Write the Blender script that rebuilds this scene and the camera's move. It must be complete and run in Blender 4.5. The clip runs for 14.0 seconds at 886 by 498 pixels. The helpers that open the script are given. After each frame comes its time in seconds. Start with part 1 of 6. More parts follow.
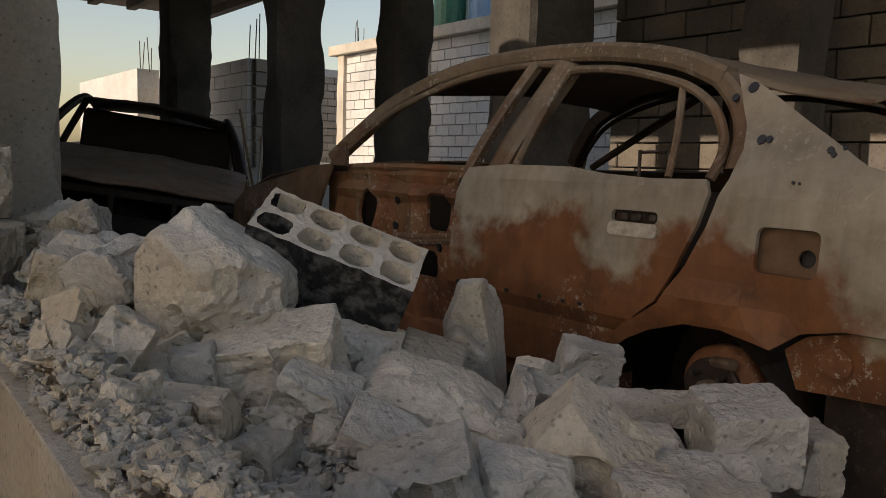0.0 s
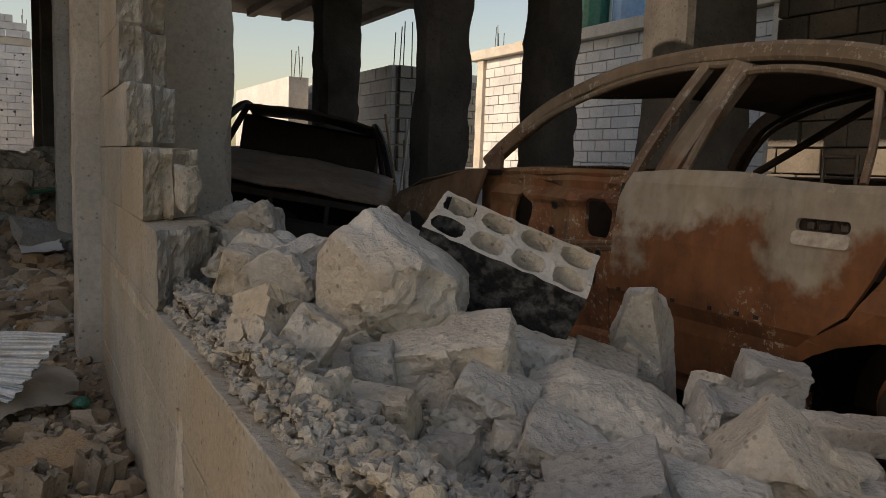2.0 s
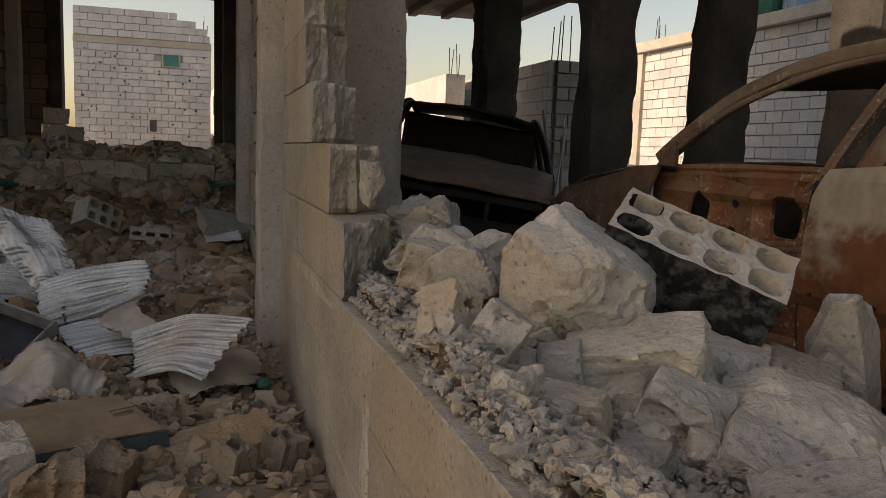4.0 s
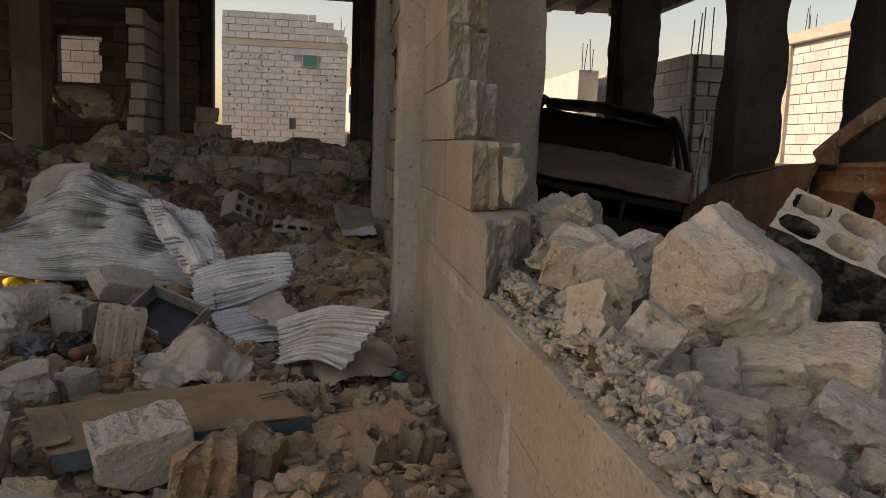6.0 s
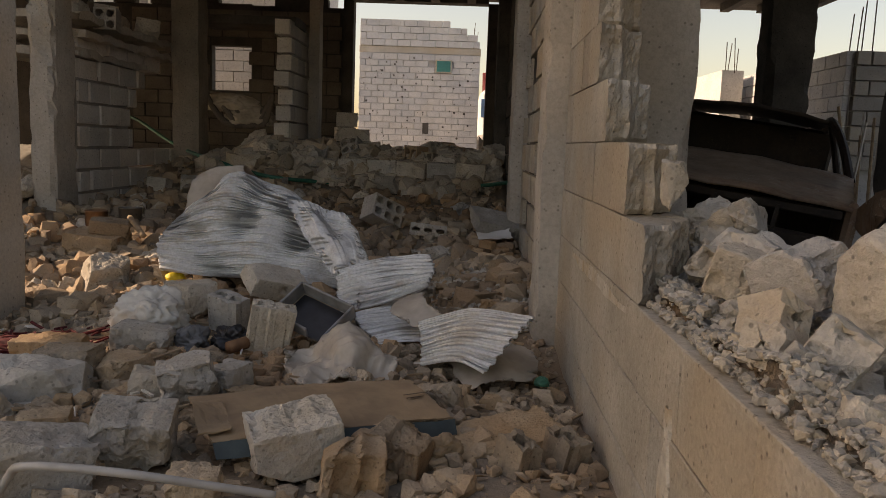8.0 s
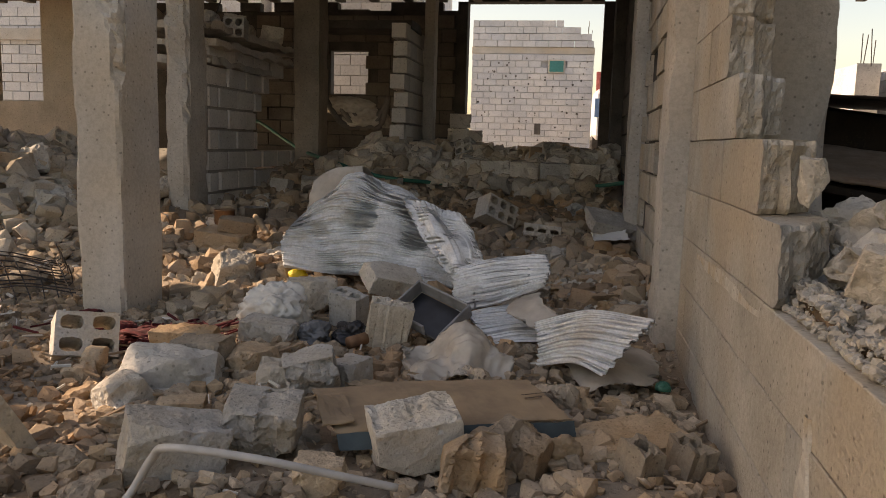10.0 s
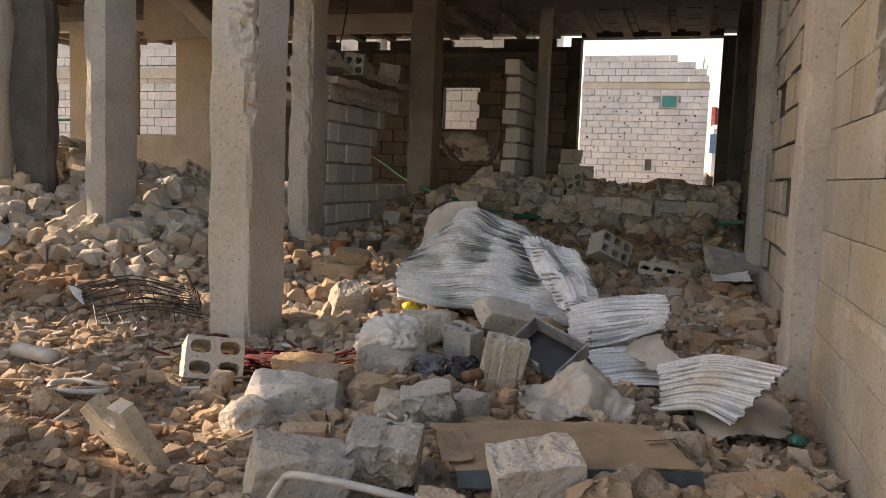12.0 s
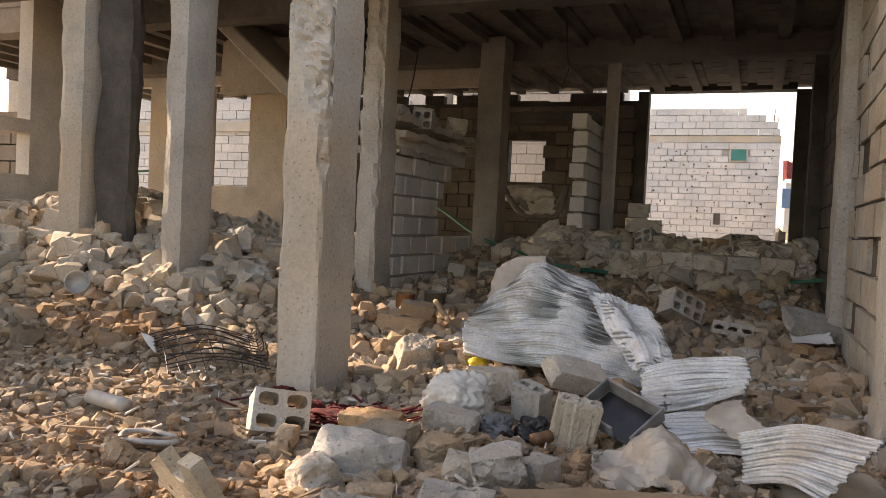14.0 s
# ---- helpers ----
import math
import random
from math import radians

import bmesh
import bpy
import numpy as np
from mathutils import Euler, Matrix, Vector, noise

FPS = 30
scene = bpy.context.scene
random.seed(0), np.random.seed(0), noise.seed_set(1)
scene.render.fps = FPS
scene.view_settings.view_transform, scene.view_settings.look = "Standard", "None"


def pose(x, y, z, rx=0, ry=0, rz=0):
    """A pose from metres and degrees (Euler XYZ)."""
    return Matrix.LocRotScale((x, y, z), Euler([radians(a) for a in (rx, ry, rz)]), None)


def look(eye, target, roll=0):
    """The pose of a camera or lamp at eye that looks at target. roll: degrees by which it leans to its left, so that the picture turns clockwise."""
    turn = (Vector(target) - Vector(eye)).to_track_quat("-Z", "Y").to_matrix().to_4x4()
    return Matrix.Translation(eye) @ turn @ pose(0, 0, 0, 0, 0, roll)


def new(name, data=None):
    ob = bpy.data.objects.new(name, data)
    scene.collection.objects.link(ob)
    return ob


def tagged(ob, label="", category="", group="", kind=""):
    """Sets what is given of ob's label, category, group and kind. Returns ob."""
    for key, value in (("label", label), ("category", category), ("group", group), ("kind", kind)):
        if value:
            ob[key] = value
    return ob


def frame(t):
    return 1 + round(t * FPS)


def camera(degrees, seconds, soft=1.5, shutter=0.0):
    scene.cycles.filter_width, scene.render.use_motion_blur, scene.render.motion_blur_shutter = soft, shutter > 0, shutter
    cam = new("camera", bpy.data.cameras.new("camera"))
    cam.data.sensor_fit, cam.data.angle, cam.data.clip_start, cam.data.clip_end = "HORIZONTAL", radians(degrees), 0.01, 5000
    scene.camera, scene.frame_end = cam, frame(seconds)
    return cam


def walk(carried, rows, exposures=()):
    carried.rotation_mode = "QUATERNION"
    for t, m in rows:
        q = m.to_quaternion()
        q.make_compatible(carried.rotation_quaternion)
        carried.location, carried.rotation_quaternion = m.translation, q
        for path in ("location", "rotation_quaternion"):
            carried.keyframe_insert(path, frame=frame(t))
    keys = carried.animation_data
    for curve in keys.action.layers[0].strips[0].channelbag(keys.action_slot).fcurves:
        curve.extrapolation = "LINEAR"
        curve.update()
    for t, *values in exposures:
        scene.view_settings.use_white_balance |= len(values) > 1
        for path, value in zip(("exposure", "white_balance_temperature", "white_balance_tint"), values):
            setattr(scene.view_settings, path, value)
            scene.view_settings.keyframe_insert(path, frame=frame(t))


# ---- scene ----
cam = camera(59.5, 14.0, soft=0.8)
PATH = [
    (0, (-0.215, -0.553, 1.052), (1.007, 1.015, 0.831), 1.7),
    (0.5, (-0.233, -0.536, 1.052), (0.928, 1.079, 0.838), 1.8),
    (1, (-0.251, -0.516, 1.052), (0.837, 1.149, 0.838), 1.9),
    (1.5, (-0.265, -0.498, 1.051), (0.757, 1.207, 0.834), 1.9),
    (2, (-0.283, -0.483, 1.047), (0.657, 1.269, 0.827), 2.0),
    (2.5, (-0.299, -0.473, 1.048), (0.563, 1.318, 0.824), 2.0),
    (3, (-0.318, -0.462, 1.046), (0.449, 1.371, 0.817), 2.0),
    (5.5, (-0.388, -0.425, 1.042), (-0.034, 1.526, 0.781), 2.2),
    (6, (-0.395, -0.420, 1.041), (-0.120, 1.544, 0.779), 2.2),
    (6.5, (-0.406, -0.410, 1.041), (-0.206, 1.564, 0.781), 2.1),
    (7, (-0.421, -0.403, 1.039), (-0.302, 1.576, 0.779), 2.1),
    (7.5, (-0.442, -0.395, 1.036), (-0.410, 1.588, 0.775), 2.1),
    (8, (-0.460, -0.390, 1.032), (-0.511, 1.592, 0.769), 2.1),
    (10.5, (-0.504, -0.396, 1.023), (-0.907, 1.545, 0.758), 1.6),
    (11, (-0.518, -0.398, 1.024), (-0.992, 1.529, 0.775), 1.7),
    (11.5, (-0.533, -0.397, 1.024), (-1.060, 1.519, 0.799), 1.9),
    (12, (-0.560, -0.398, 1.027), (-1.154, 1.503, 0.836), 2.2),
    (12.5, (-0.576, -0.396, 1.027), (-1.207, 1.495, 0.864), 2.4),
    (13, (-0.590, -0.399, 1.032), (-1.257, 1.482, 0.905), 2.7),
    (13.5, (-0.601, -0.400, 1.042), (-1.300, 1.471, 0.946), 2.9),
    (14, (-0.611, -0.369, 1.045), (-1.362, 1.484, 0.978), 2.8),
]
walk(cam, [(t, look(eye, target, roll)) for t, eye, target, roll in PATH],
     exposures=((0.0, -0.2, 7700, 17), (3.0, -0.15, 8200, 19), (5.5, -0.05, 8800, 24), (8.0, 0.15, 8800, 24), (10.5, 0.60, 8500, 23), (14.0, 1.12, 8300, 23)))

# ---- light ----
SUN_EL, SUN_AZ = 27.0, (-0.99, 0.03)
world = bpy.data.worlds.new("world")
scene.world = world
world.use_nodes = True
wn = world.node_tree
sky = wn.nodes.new("ShaderNodeTexSky")
sky.sky_type = "NISHITA"
sky.sun_disc = False
sky.sun_elevation = radians(SUN_EL)
sky.sun_rotation = math.atan2(SUN_AZ[0], SUN_AZ[1])
sky.dust_density = 1.6
sky.air_density = 1.2
wn.nodes["Background"].inputs["Strength"].default_value = 0.18
wn.links.new(sky.outputs["Color"], wn.nodes["Background"].inputs["Color"])
sun = new("sun", bpy.data.lights.new("sun", "SUN"))
sun.data.energy = 5.0
sun.data.angle = radians(0.6)
sun.data.color = (1.0, 0.91, 0.78)
az = Vector((SUN_AZ[0], SUN_AZ[1], 0)).normalized()
sun_from = az * math.cos(radians(SUN_EL)) + Vector((0, 0, math.sin(radians(SUN_EL))))
sun.matrix_world = look(sun_from * 40, (0, 0, 0))

# ---- materials ----


def nodes(name):
    m = bpy.data.materials.new(name)
    m.use_nodes = True
    nt = m.node_tree
    return m, nt, nt.nodes["Principled BSDF"]


def tex_noise(nt, scale, detail=4.0, rough=0.6, stretch=None):
    geo = nt.nodes.new("ShaderNodeNewGeometry")
    src = geo.outputs["Position"]
    if stretch:
        mp = nt.nodes.new("ShaderNodeMapping")
        mp.inputs["Scale"].default_value = stretch
        nt.links.new(src, mp.inputs["Vector"])
        src = mp.outputs["Vector"]
    n = nt.nodes.new("ShaderNodeTexNoise")
    n.inputs["Scale"].default_value = scale
    n.inputs["Detail"].default_value = detail
    n.inputs["Roughness"].default_value = rough
    nt.links.new(src, n.inputs["Vector"])
    return n.outputs["Fac"]


def ramp(nt, fac, stops):
    r = nt.nodes.new("ShaderNodeValToRGB")
    el = r.color_ramp.elements
    while len(el) < len(stops):
        el.new(0.5)
    for e, (p, c) in zip(el, stops):
        e.position = p
        e.color = (*c, 1.0) if len(c) == 3 else c
    nt.links.new(fac, r.inputs["Fac"])
    return r.outputs["Color"]


def mix(nt, fac, a, b, mode="MIX"):
    n = nt.nodes.new("ShaderNodeMix")
    n.data_type = "RGBA"
    n.blend_type = mode
    for sock, val in ((n.inputs["Factor"], fac), (n.inputs["A"], a), (n.inputs["B"], b)):
        if isinstance(val, (int, float)):
            sock.default_value = val
        elif isinstance(val, tuple):
            sock.default_value = (*val, 1.0)
        else:
            nt.links.new(val, sock)
    return n.outputs["Result"]


def bump(nt, bsdf, heights, strength=0.5, dist=0.01):
    prev = None
    for h, s, d in heights:
        b = nt.nodes.new("ShaderNodeBump")
        b.inputs["Strength"].default_value = s
        b.inputs["Distance"].default_value = d
        nt.links.new(h, b.inputs["Height"])
        if prev:
            nt.links.new(prev, b.inputs["Normal"])
        prev = b.outputs["Normal"]
    nt.links.new(prev, bsdf.inputs["Normal"])


def grey(v):
    return (v, v, v)


def stone_mat(name, dark, light, tint=None, scale=3.0, fine=60.0, bump_fine=0.5, rough=0.92, vary=0.25, island=False, pit=0.3):
    """Concrete, block and dust: broad stains, fine grain, pits, and a shift from piece to piece."""
    m, nt, b = nodes(name)
    big = tex_noise(nt, scale, 5.0, 0.65)
    col = ramp(nt, big, [(0.3, dark), (0.7, light)])
    if tint:
        t2 = tex_noise(nt, scale * 0.45, 3.0, 0.5)
        col = mix(nt, ramp(nt, t2, [(0.45, grey(0.0)), (0.65, grey(0.8))]), col, tint)
    grain = tex_noise(nt, fine, 3.0, 0.7)
    col = mix(nt, 0.40, col, ramp(nt, grain, [(0.25, grey(0.45)), (0.6, grey(1.0))]), "MULTIPLY")
    if vary:
        if island:
            g = nt.nodes.new("ShaderNodeNewGeometry")
            rnd = g.outputs["Random Per Island"]
        else:
            g = nt.nodes.new("ShaderNodeObjectInfo")
            rnd = g.outputs["Random"]
        col = mix(nt, 1.0, col, ramp(nt, rnd, [(0.0, grey(1.0 - vary)), (0.55, (1.0, 0.98, 0.95)), (1.0, (1.0, 1.0 - vary * 0.25, 1.0 - vary * 0.6))]), "MULTIPLY")
    speck = nt.nodes.new("ShaderNodeTexVoronoi")
    speck.inputs["Scale"].default_value = fine * 0.55
    g3 = nt.nodes.new("ShaderNodeNewGeometry")
    nt.links.new(g3.outputs["Position"], speck.inputs["Vector"])
    col = mix(nt, 0.5, col, ramp(nt, speck.outputs["Distance"], [(0.09, grey(0.15)), (0.19, grey(1.0))]), "MULTIPLY")
    nt.links.new(col, b.inputs["Base Color"])
    b.inputs["Roughness"].default_value = rough
    b.inputs["Specular IOR Level"].default_value = 0.2
    v = nt.nodes.new("ShaderNodeTexVoronoi")
    v.inputs["Scale"].default_value = fine * 0.45
    g2 = nt.nodes.new("ShaderNodeNewGeometry")
    nt.links.new(g2.outputs["Position"], v.inputs["Vector"])
    pits = ramp(nt, v.outputs["Distance"], [(0.0, grey(0.0)), (pit, grey(1.0))])
    bump(nt, b, [(big, 0.4, 0.03), (grain, bump_fine, 0.010), (pits, bump_fine * 0.7, 0.005)])
    return m


M_CONC = stone_mat("concrete", (0.40, 0.38, 0.34), (0.60, 0.57, 0.515), (0.52, 0.44, 0.34), 2.0, 45.0, 0.45, vary=0.1)
# dark concrete; in the car bay its darkness is shade put into the colour
M_CONC_DARK = stone_mat("dark_concrete", (0.055, 0.052, 0.05), (0.13, 0.123, 0.113), None, 2.0, 45.0, 0.35, vary=0.1)
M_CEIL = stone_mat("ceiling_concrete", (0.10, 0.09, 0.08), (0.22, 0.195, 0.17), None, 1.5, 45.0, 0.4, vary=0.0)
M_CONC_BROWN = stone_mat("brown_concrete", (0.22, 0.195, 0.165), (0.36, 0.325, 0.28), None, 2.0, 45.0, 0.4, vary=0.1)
M_BLOCK = stone_mat("block_wall", (0.36, 0.335, 0.29), (0.56, 0.53, 0.465), (0.48, 0.40, 0.30), 3.5, 60.0, 0.8, vary=0.14)
M_RUBBLE = stone_mat("rubble_concrete", (0.46, 0.435, 0.39), (0.68, 0.65, 0.595), (0.56, 0.48, 0.37), 5.0, 55.0, 1.0, vary=0.28)
M_RUBBLE_WARM = stone_mat("rubble_warm", (0.40, 0.32, 0.235), (0.58, 0.49, 0.38), (0.42, 0.27, 0.15), 4.0, 80.0, 0.8, vary=0.35)
M_GRAVEL = stone_mat("gravel", (0.40, 0.37, 0.32), (0.62, 0.58, 0.51), None, 6.0, 90.0, 0.7, vary=0.4, island=True)
M_HEAP = stone_mat("heap_block", (0.42, 0.37, 0.31), (0.64, 0.58, 0.49), (0.48, 0.38, 0.27), 3.0, 60.0, 0.7, vary=0.3, island=True)
M_GRAVEL_WARM = stone_mat("gravel_warm", (0.38, 0.29, 0.21), (0.62, 0.52, 0.40), (0.38, 0.24, 0.14), 2.0, 90.0, 0.7, vary=0.45, island=True)
M_DUST = stone_mat("dust_ground", (0.24, 0.19, 0.14), (0.36, 0.30, 0.23), (0.28, 0.17, 0.09), 1.2, 50.0, 0.9, vary=0.0)
M_EARTH = stone_mat("pale_street", (0.36, 0.33, 0.28), (0.48, 0.44, 0.38), None, 0.6, 12.0, 0.4, vary=0.0)
M_PILE = stone_mat("pile_dust", (0.33, 0.31, 0.28), (0.48, 0.455, 0.41), None, 3.0, 60.0, 0.9, vary=0.0)
M_WHITE_BLOCK = stone_mat("pale_block", (0.50, 0.51, 0.52), (0.66, 0.67, 0.68), None, 1.2, 30.0, 0.5, vary=0.14)
M_TAR = stone_mat("tarred_block", (0.012, 0.012, 0.013), (0.035, 0.035, 0.037), (0.16, 0.16, 0.155), 70.0, 70.0, 0.8, rough=0.75, vary=0.0)


def burnt_metal(name, rust_lo, rust_hi, ash=(0.42, 0.37, 0.30), belt=0.84, soft=0.09, flake=(0.36, 0.33, 0.28)):
    """Burnt car paint: pale ash above, bare rust below the belt line, flakes of old primer."""
    m, nt, b = nodes(name)
    geo = nt.nodes.new("ShaderNodeNewGeometry")
    sep = nt.nodes.new("ShaderNodeSeparateXYZ")
    nt.links.new(geo.outputs["Position"], sep.inputs["Vector"])
    wob = tex_noise(nt, 3.2, 5.0, 0.6)
    add = nt.nodes.new("ShaderNodeMath")
    add.operation = "MULTIPLY_ADD"
    add.inputs[1].default_value = 0.95
    nt.links.new(wob, add.inputs[0])
    nt.links.new(sep.outputs["Z"], add.inputs[2])
    mr = nt.nodes.new("ShaderNodeMapRange")
    mr.inputs["From Min"].default_value = belt + 0.475 - soft * 0.5
    mr.inputs["From Max"].default_value = belt + 0.475 + soft * 0.5
    nt.links.new(add.outputs[0], mr.inputs["Value"])
    rust_n = tex_noise(nt, 6.0, 6.0, 0.7)
    rust = ramp(nt, rust_n, [(0.25, rust_lo), (0.55, rust_hi), (0.8, (rust_hi[0] * 1.15, rust_hi[1] * 1.35, rust_hi[2] * 1.8))])
    ashn = tex_noise(nt, 9.0, 5.0, 0.7)
    ashc = ramp(nt, ashn, [(0.3, (ash[0] * 0.72, ash[1] * 0.68, ash[2] * 0.62)), (0.65, ash)])
    col = mix(nt, mr.outputs["Result"], rust, ashc)
    drip = tex_noise(nt, 1.0, 4.0, 0.6, (28.0, 28.0, 2.2))
    col = mix(nt, 0.35, col, ramp(nt, drip, [(0.30, grey(0.55)), (0.55, grey(1.0))]), "MULTIPLY")
    broad = tex_noise(nt, 1.7, 4.0, 0.6)
    col = mix(nt, 0.8, col, ramp(nt, broad, [(0.35, grey(0.5)), (0.6, grey(1.0))]), "MULTIPLY")
    fl = tex_noise(nt, 38.0, 6.0, 0.75)
    reg = tex_noise(nt, 2.1, 2.0, 0.5)
    mul = nt.nodes.new("ShaderNodeMath")
    mul.operation = "MULTIPLY"
    nt.links.new(ramp(nt, fl, [(0.56, grey(0.0)), (0.60, grey(1.0))]), mul.inputs[0])
    nt.links.new(ramp(nt, reg, [(0.54, grey(0.0)), (0.62, grey(0.8))]), mul.inputs[1])
    col = mix(nt, mul.outputs[0], col, flake)
    nt.links.new(col, b.inputs["Base Color"])
    b.inputs["Metallic"].default_value = 0.15
    b.inputs["Roughness"].default_value = 0.62
    bump(nt, b, [(rust_n, 0.15, 0.004), (fl, 0.25, 0.0015)])
    return m


M_CAR = burnt_metal("burnt_paint", (0.075, 0.030, 0.015), (0.235, 0.092, 0.034), (0.43, 0.38, 0.31))
M_CAR_TOP = burnt_metal("burnt_top", (0.085, 0.045, 0.024), (0.20, 0.12, 0.07), (0.25, 0.19, 0.135), belt=1.2)
M_CAR_IN = burnt_metal("burnt_inner", (0.09, 0.035, 0.018), (0.26, 0.105, 0.045), (0.30, 0.17, 0.09), belt=0.95)
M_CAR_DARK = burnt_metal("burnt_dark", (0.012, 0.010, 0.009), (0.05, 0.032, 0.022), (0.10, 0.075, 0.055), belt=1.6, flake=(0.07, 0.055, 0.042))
M_CAR_TWO = burnt_metal("burnt_brown", (0.20, 0.11, 0.07), (0.36, 0.24, 0.16), (0.40, 0.30, 0.22), belt=0.85)


def plain(name, col, rough=0.6, metal=0.0, col2=None, scale=20.0, rel=0.2):
    m, nt, b = nodes(name)
    n = tex_noise(nt, scale, 4.0, 0.6)
    c2 = col2 or tuple(c * 0.65 for c in col)
    nt.links.new(ramp(nt, n, [(0.35, c2), (0.65, col)]), b.inputs["Base Color"])
    b.inputs["Roughness"].default_value = rough
    b.inputs["Metallic"].default_value = metal
    bump(nt, b, [(n, rel, 0.003)])
    return m




def tin_mat():
    """Galvanised sheet: dull zinc, whitish bloom, brown dust and dark streaks."""
    m, nt, b = nodes("galvanised_tin")
    col = ramp(nt, tex_noise(nt, 5.0, 5.0, 0.65), [(0.3, (0.56, 0.575, 0.58)), (0.65, (0.82, 0.83, 0.82))])
    dust = ramp(nt, tex_noise(nt, 3.1, 6.0, 0.7), [(0.52, grey(0.0)), (0.68, grey(0.75))])
    col = mix(nt, dust, col, (0.52, 0.44, 0.34))
    col = mix(nt, 0.6, col, ramp(nt, tex_noise(nt, 2.0, 5.0, 0.7, (3.0, 3.0, 16.0)), [(0.30, grey(0.65)), (0.5, grey(1.0))]), "MULTIPLY")
    grain = tex_noise(nt, 70.0, 3.0, 0.7)
    col = mix(nt, 0.35, col, ramp(nt, grain, [(0.35, grey(0.5)), (0.6, grey(1.0))]), "MULTIPLY")
    nt.links.new(col, b.inputs["Base Color"])
    b.inputs["Metallic"].default_value = 0.1
    b.inputs["Roughness"].default_value = 0.48
    bump(nt, b, [(grain, 0.15, 0.002)])
    return m


M_TIN = tin_mat()
M_TIN_DUSTY = plain("dusty_tin", (0.52, 0.47, 0.40), 0.6, 0.2, (0.34, 0.30, 0.25), 6.0, 0.1)
M_CARD = plain("cardboard", (0.34, 0.24, 0.145), 0.85, 0.0, (0.25, 0.175, 0.11), 9.0, 0.15)
M_CARD_EDGE = plain("teal_print", (0.07, 0.10, 0.105), 0.8, 0.0, (0.05, 0.07, 0.075), 12.0)
# black plastic, also the painted dark inside small holes
M_BLACK = plain("black_plastic_and_holes", (0.025, 0.025, 0.028), 0.4, 0.0, (0.012, 0.012, 0.013), 12.0)
M_SACK = plain("white_sack", (0.72, 0.69, 0.62), 0.7, 0.0, (0.52, 0.48, 0.42), 9.0, 0.3)
M_RED = plain("red_cloth", (0.13, 0.012, 0.012), 0.85, 0.0, (0.06, 0.008, 0.008), 30.0, 0.5)
M_GREEN = plain("green_hose", (0.02, 0.16, 0.10), 0.4, 0.0, (0.015, 0.10, 0.07), 15.0)
M_TEAL = plain("teal_shutter", (0.03, 0.22, 0.20), 0.5, 0.0, (0.02, 0.15, 0.14), 15.0)
M_YELLOW = plain("yellow_plastic", (0.70, 0.52, 0.02), 0.5, 0.0, (0.55, 0.38, 0.02), 15.0)
M_WOOD = plain("weathered_wood", (0.36, 0.26, 0.16), 0.8, 0.0, (0.24, 0.16, 0.10), 14.0)
M_STEEL = plain("dark_steel", (0.10, 0.085, 0.075), 0.6, 0.6, (0.05, 0.04, 0.035), 20.0)
M_PIPE = plain("pale_pipe", (0.50, 0.48, 0.44), 0.6, 0.2, (0.38, 0.36, 0.33), 14.0)
M_BLUE = plain("blue_paint", (0.16, 0.30, 0.48), 0.5, 0.0, (0.12, 0.22, 0.36), 6.0)
M_WHITE = plain("white_paint", (0.74, 0.74, 0.72), 0.5, 0.0, (0.62, 0.62, 0.60), 6.0)
M_BRASS = plain("bare_drum", (0.34, 0.27, 0.20), 0.5, 0.5, (0.15, 0.09, 0.06), 18.0)

M_SACKDIRTY = plain("dirty_sack", (0.50, 0.45, 0.37), 0.85, 0.0, (0.34, 0.30, 0.24), 6.0, 0.3)
M_RAGGREY = plain("grey_rag", (0.20, 0.20, 0.20), 0.9, 0.0, (0.12, 0.12, 0.12), 14.0, 0.4)
M_TRAYRIM = plain("grey_plastic", (0.30, 0.30, 0.30), 0.5, 0.0, (0.18, 0.18, 0.18), 12.0)
M_RUSTPOT = plain("rusty_tin", (0.30, 0.17, 0.09), 0.7, 0.3, (0.18, 0.09, 0.05), 14.0)

# ---- building helpers ----


def empty(name, label, category, at=(0, 0, 0), group="", kind=""):
    e = new(name)
    e.location = at
    return tagged(e, label, category, group, kind)


def to_mesh(bm, name, mat, smooth=False):
    me = bpy.data.meshes.new(name)
    bmesh.ops.recalc_face_normals(bm, faces=bm.faces[:])
    bm.to_mesh(me)
    bm.free()
    for m in mat if isinstance(mat, (list, tuple)) else [mat]:
        me.materials.append(m)
    if smooth:
        for p in me.polygons:
            p.use_smooth = True
    return me


def part(name, bm, mat, parent, label="", smooth=False):
    ob = new(name, to_mesh(bm, name, mat, smooth))
    if parent is not None:
        ob.parent = parent
        if not parent.parent:
            ob.matrix_parent_inverse = Matrix.Translation(-Vector(parent.location))
        else:
            ob.matrix_parent_inverse = Matrix.Identity(4)
    return tagged(ob, label)


def single(name, bm, mat, label, category, group="", kind="", smooth=False):
    ob = new(name, to_mesh(bm, name, mat, smooth))
    return tagged(ob, label, category, group, kind)


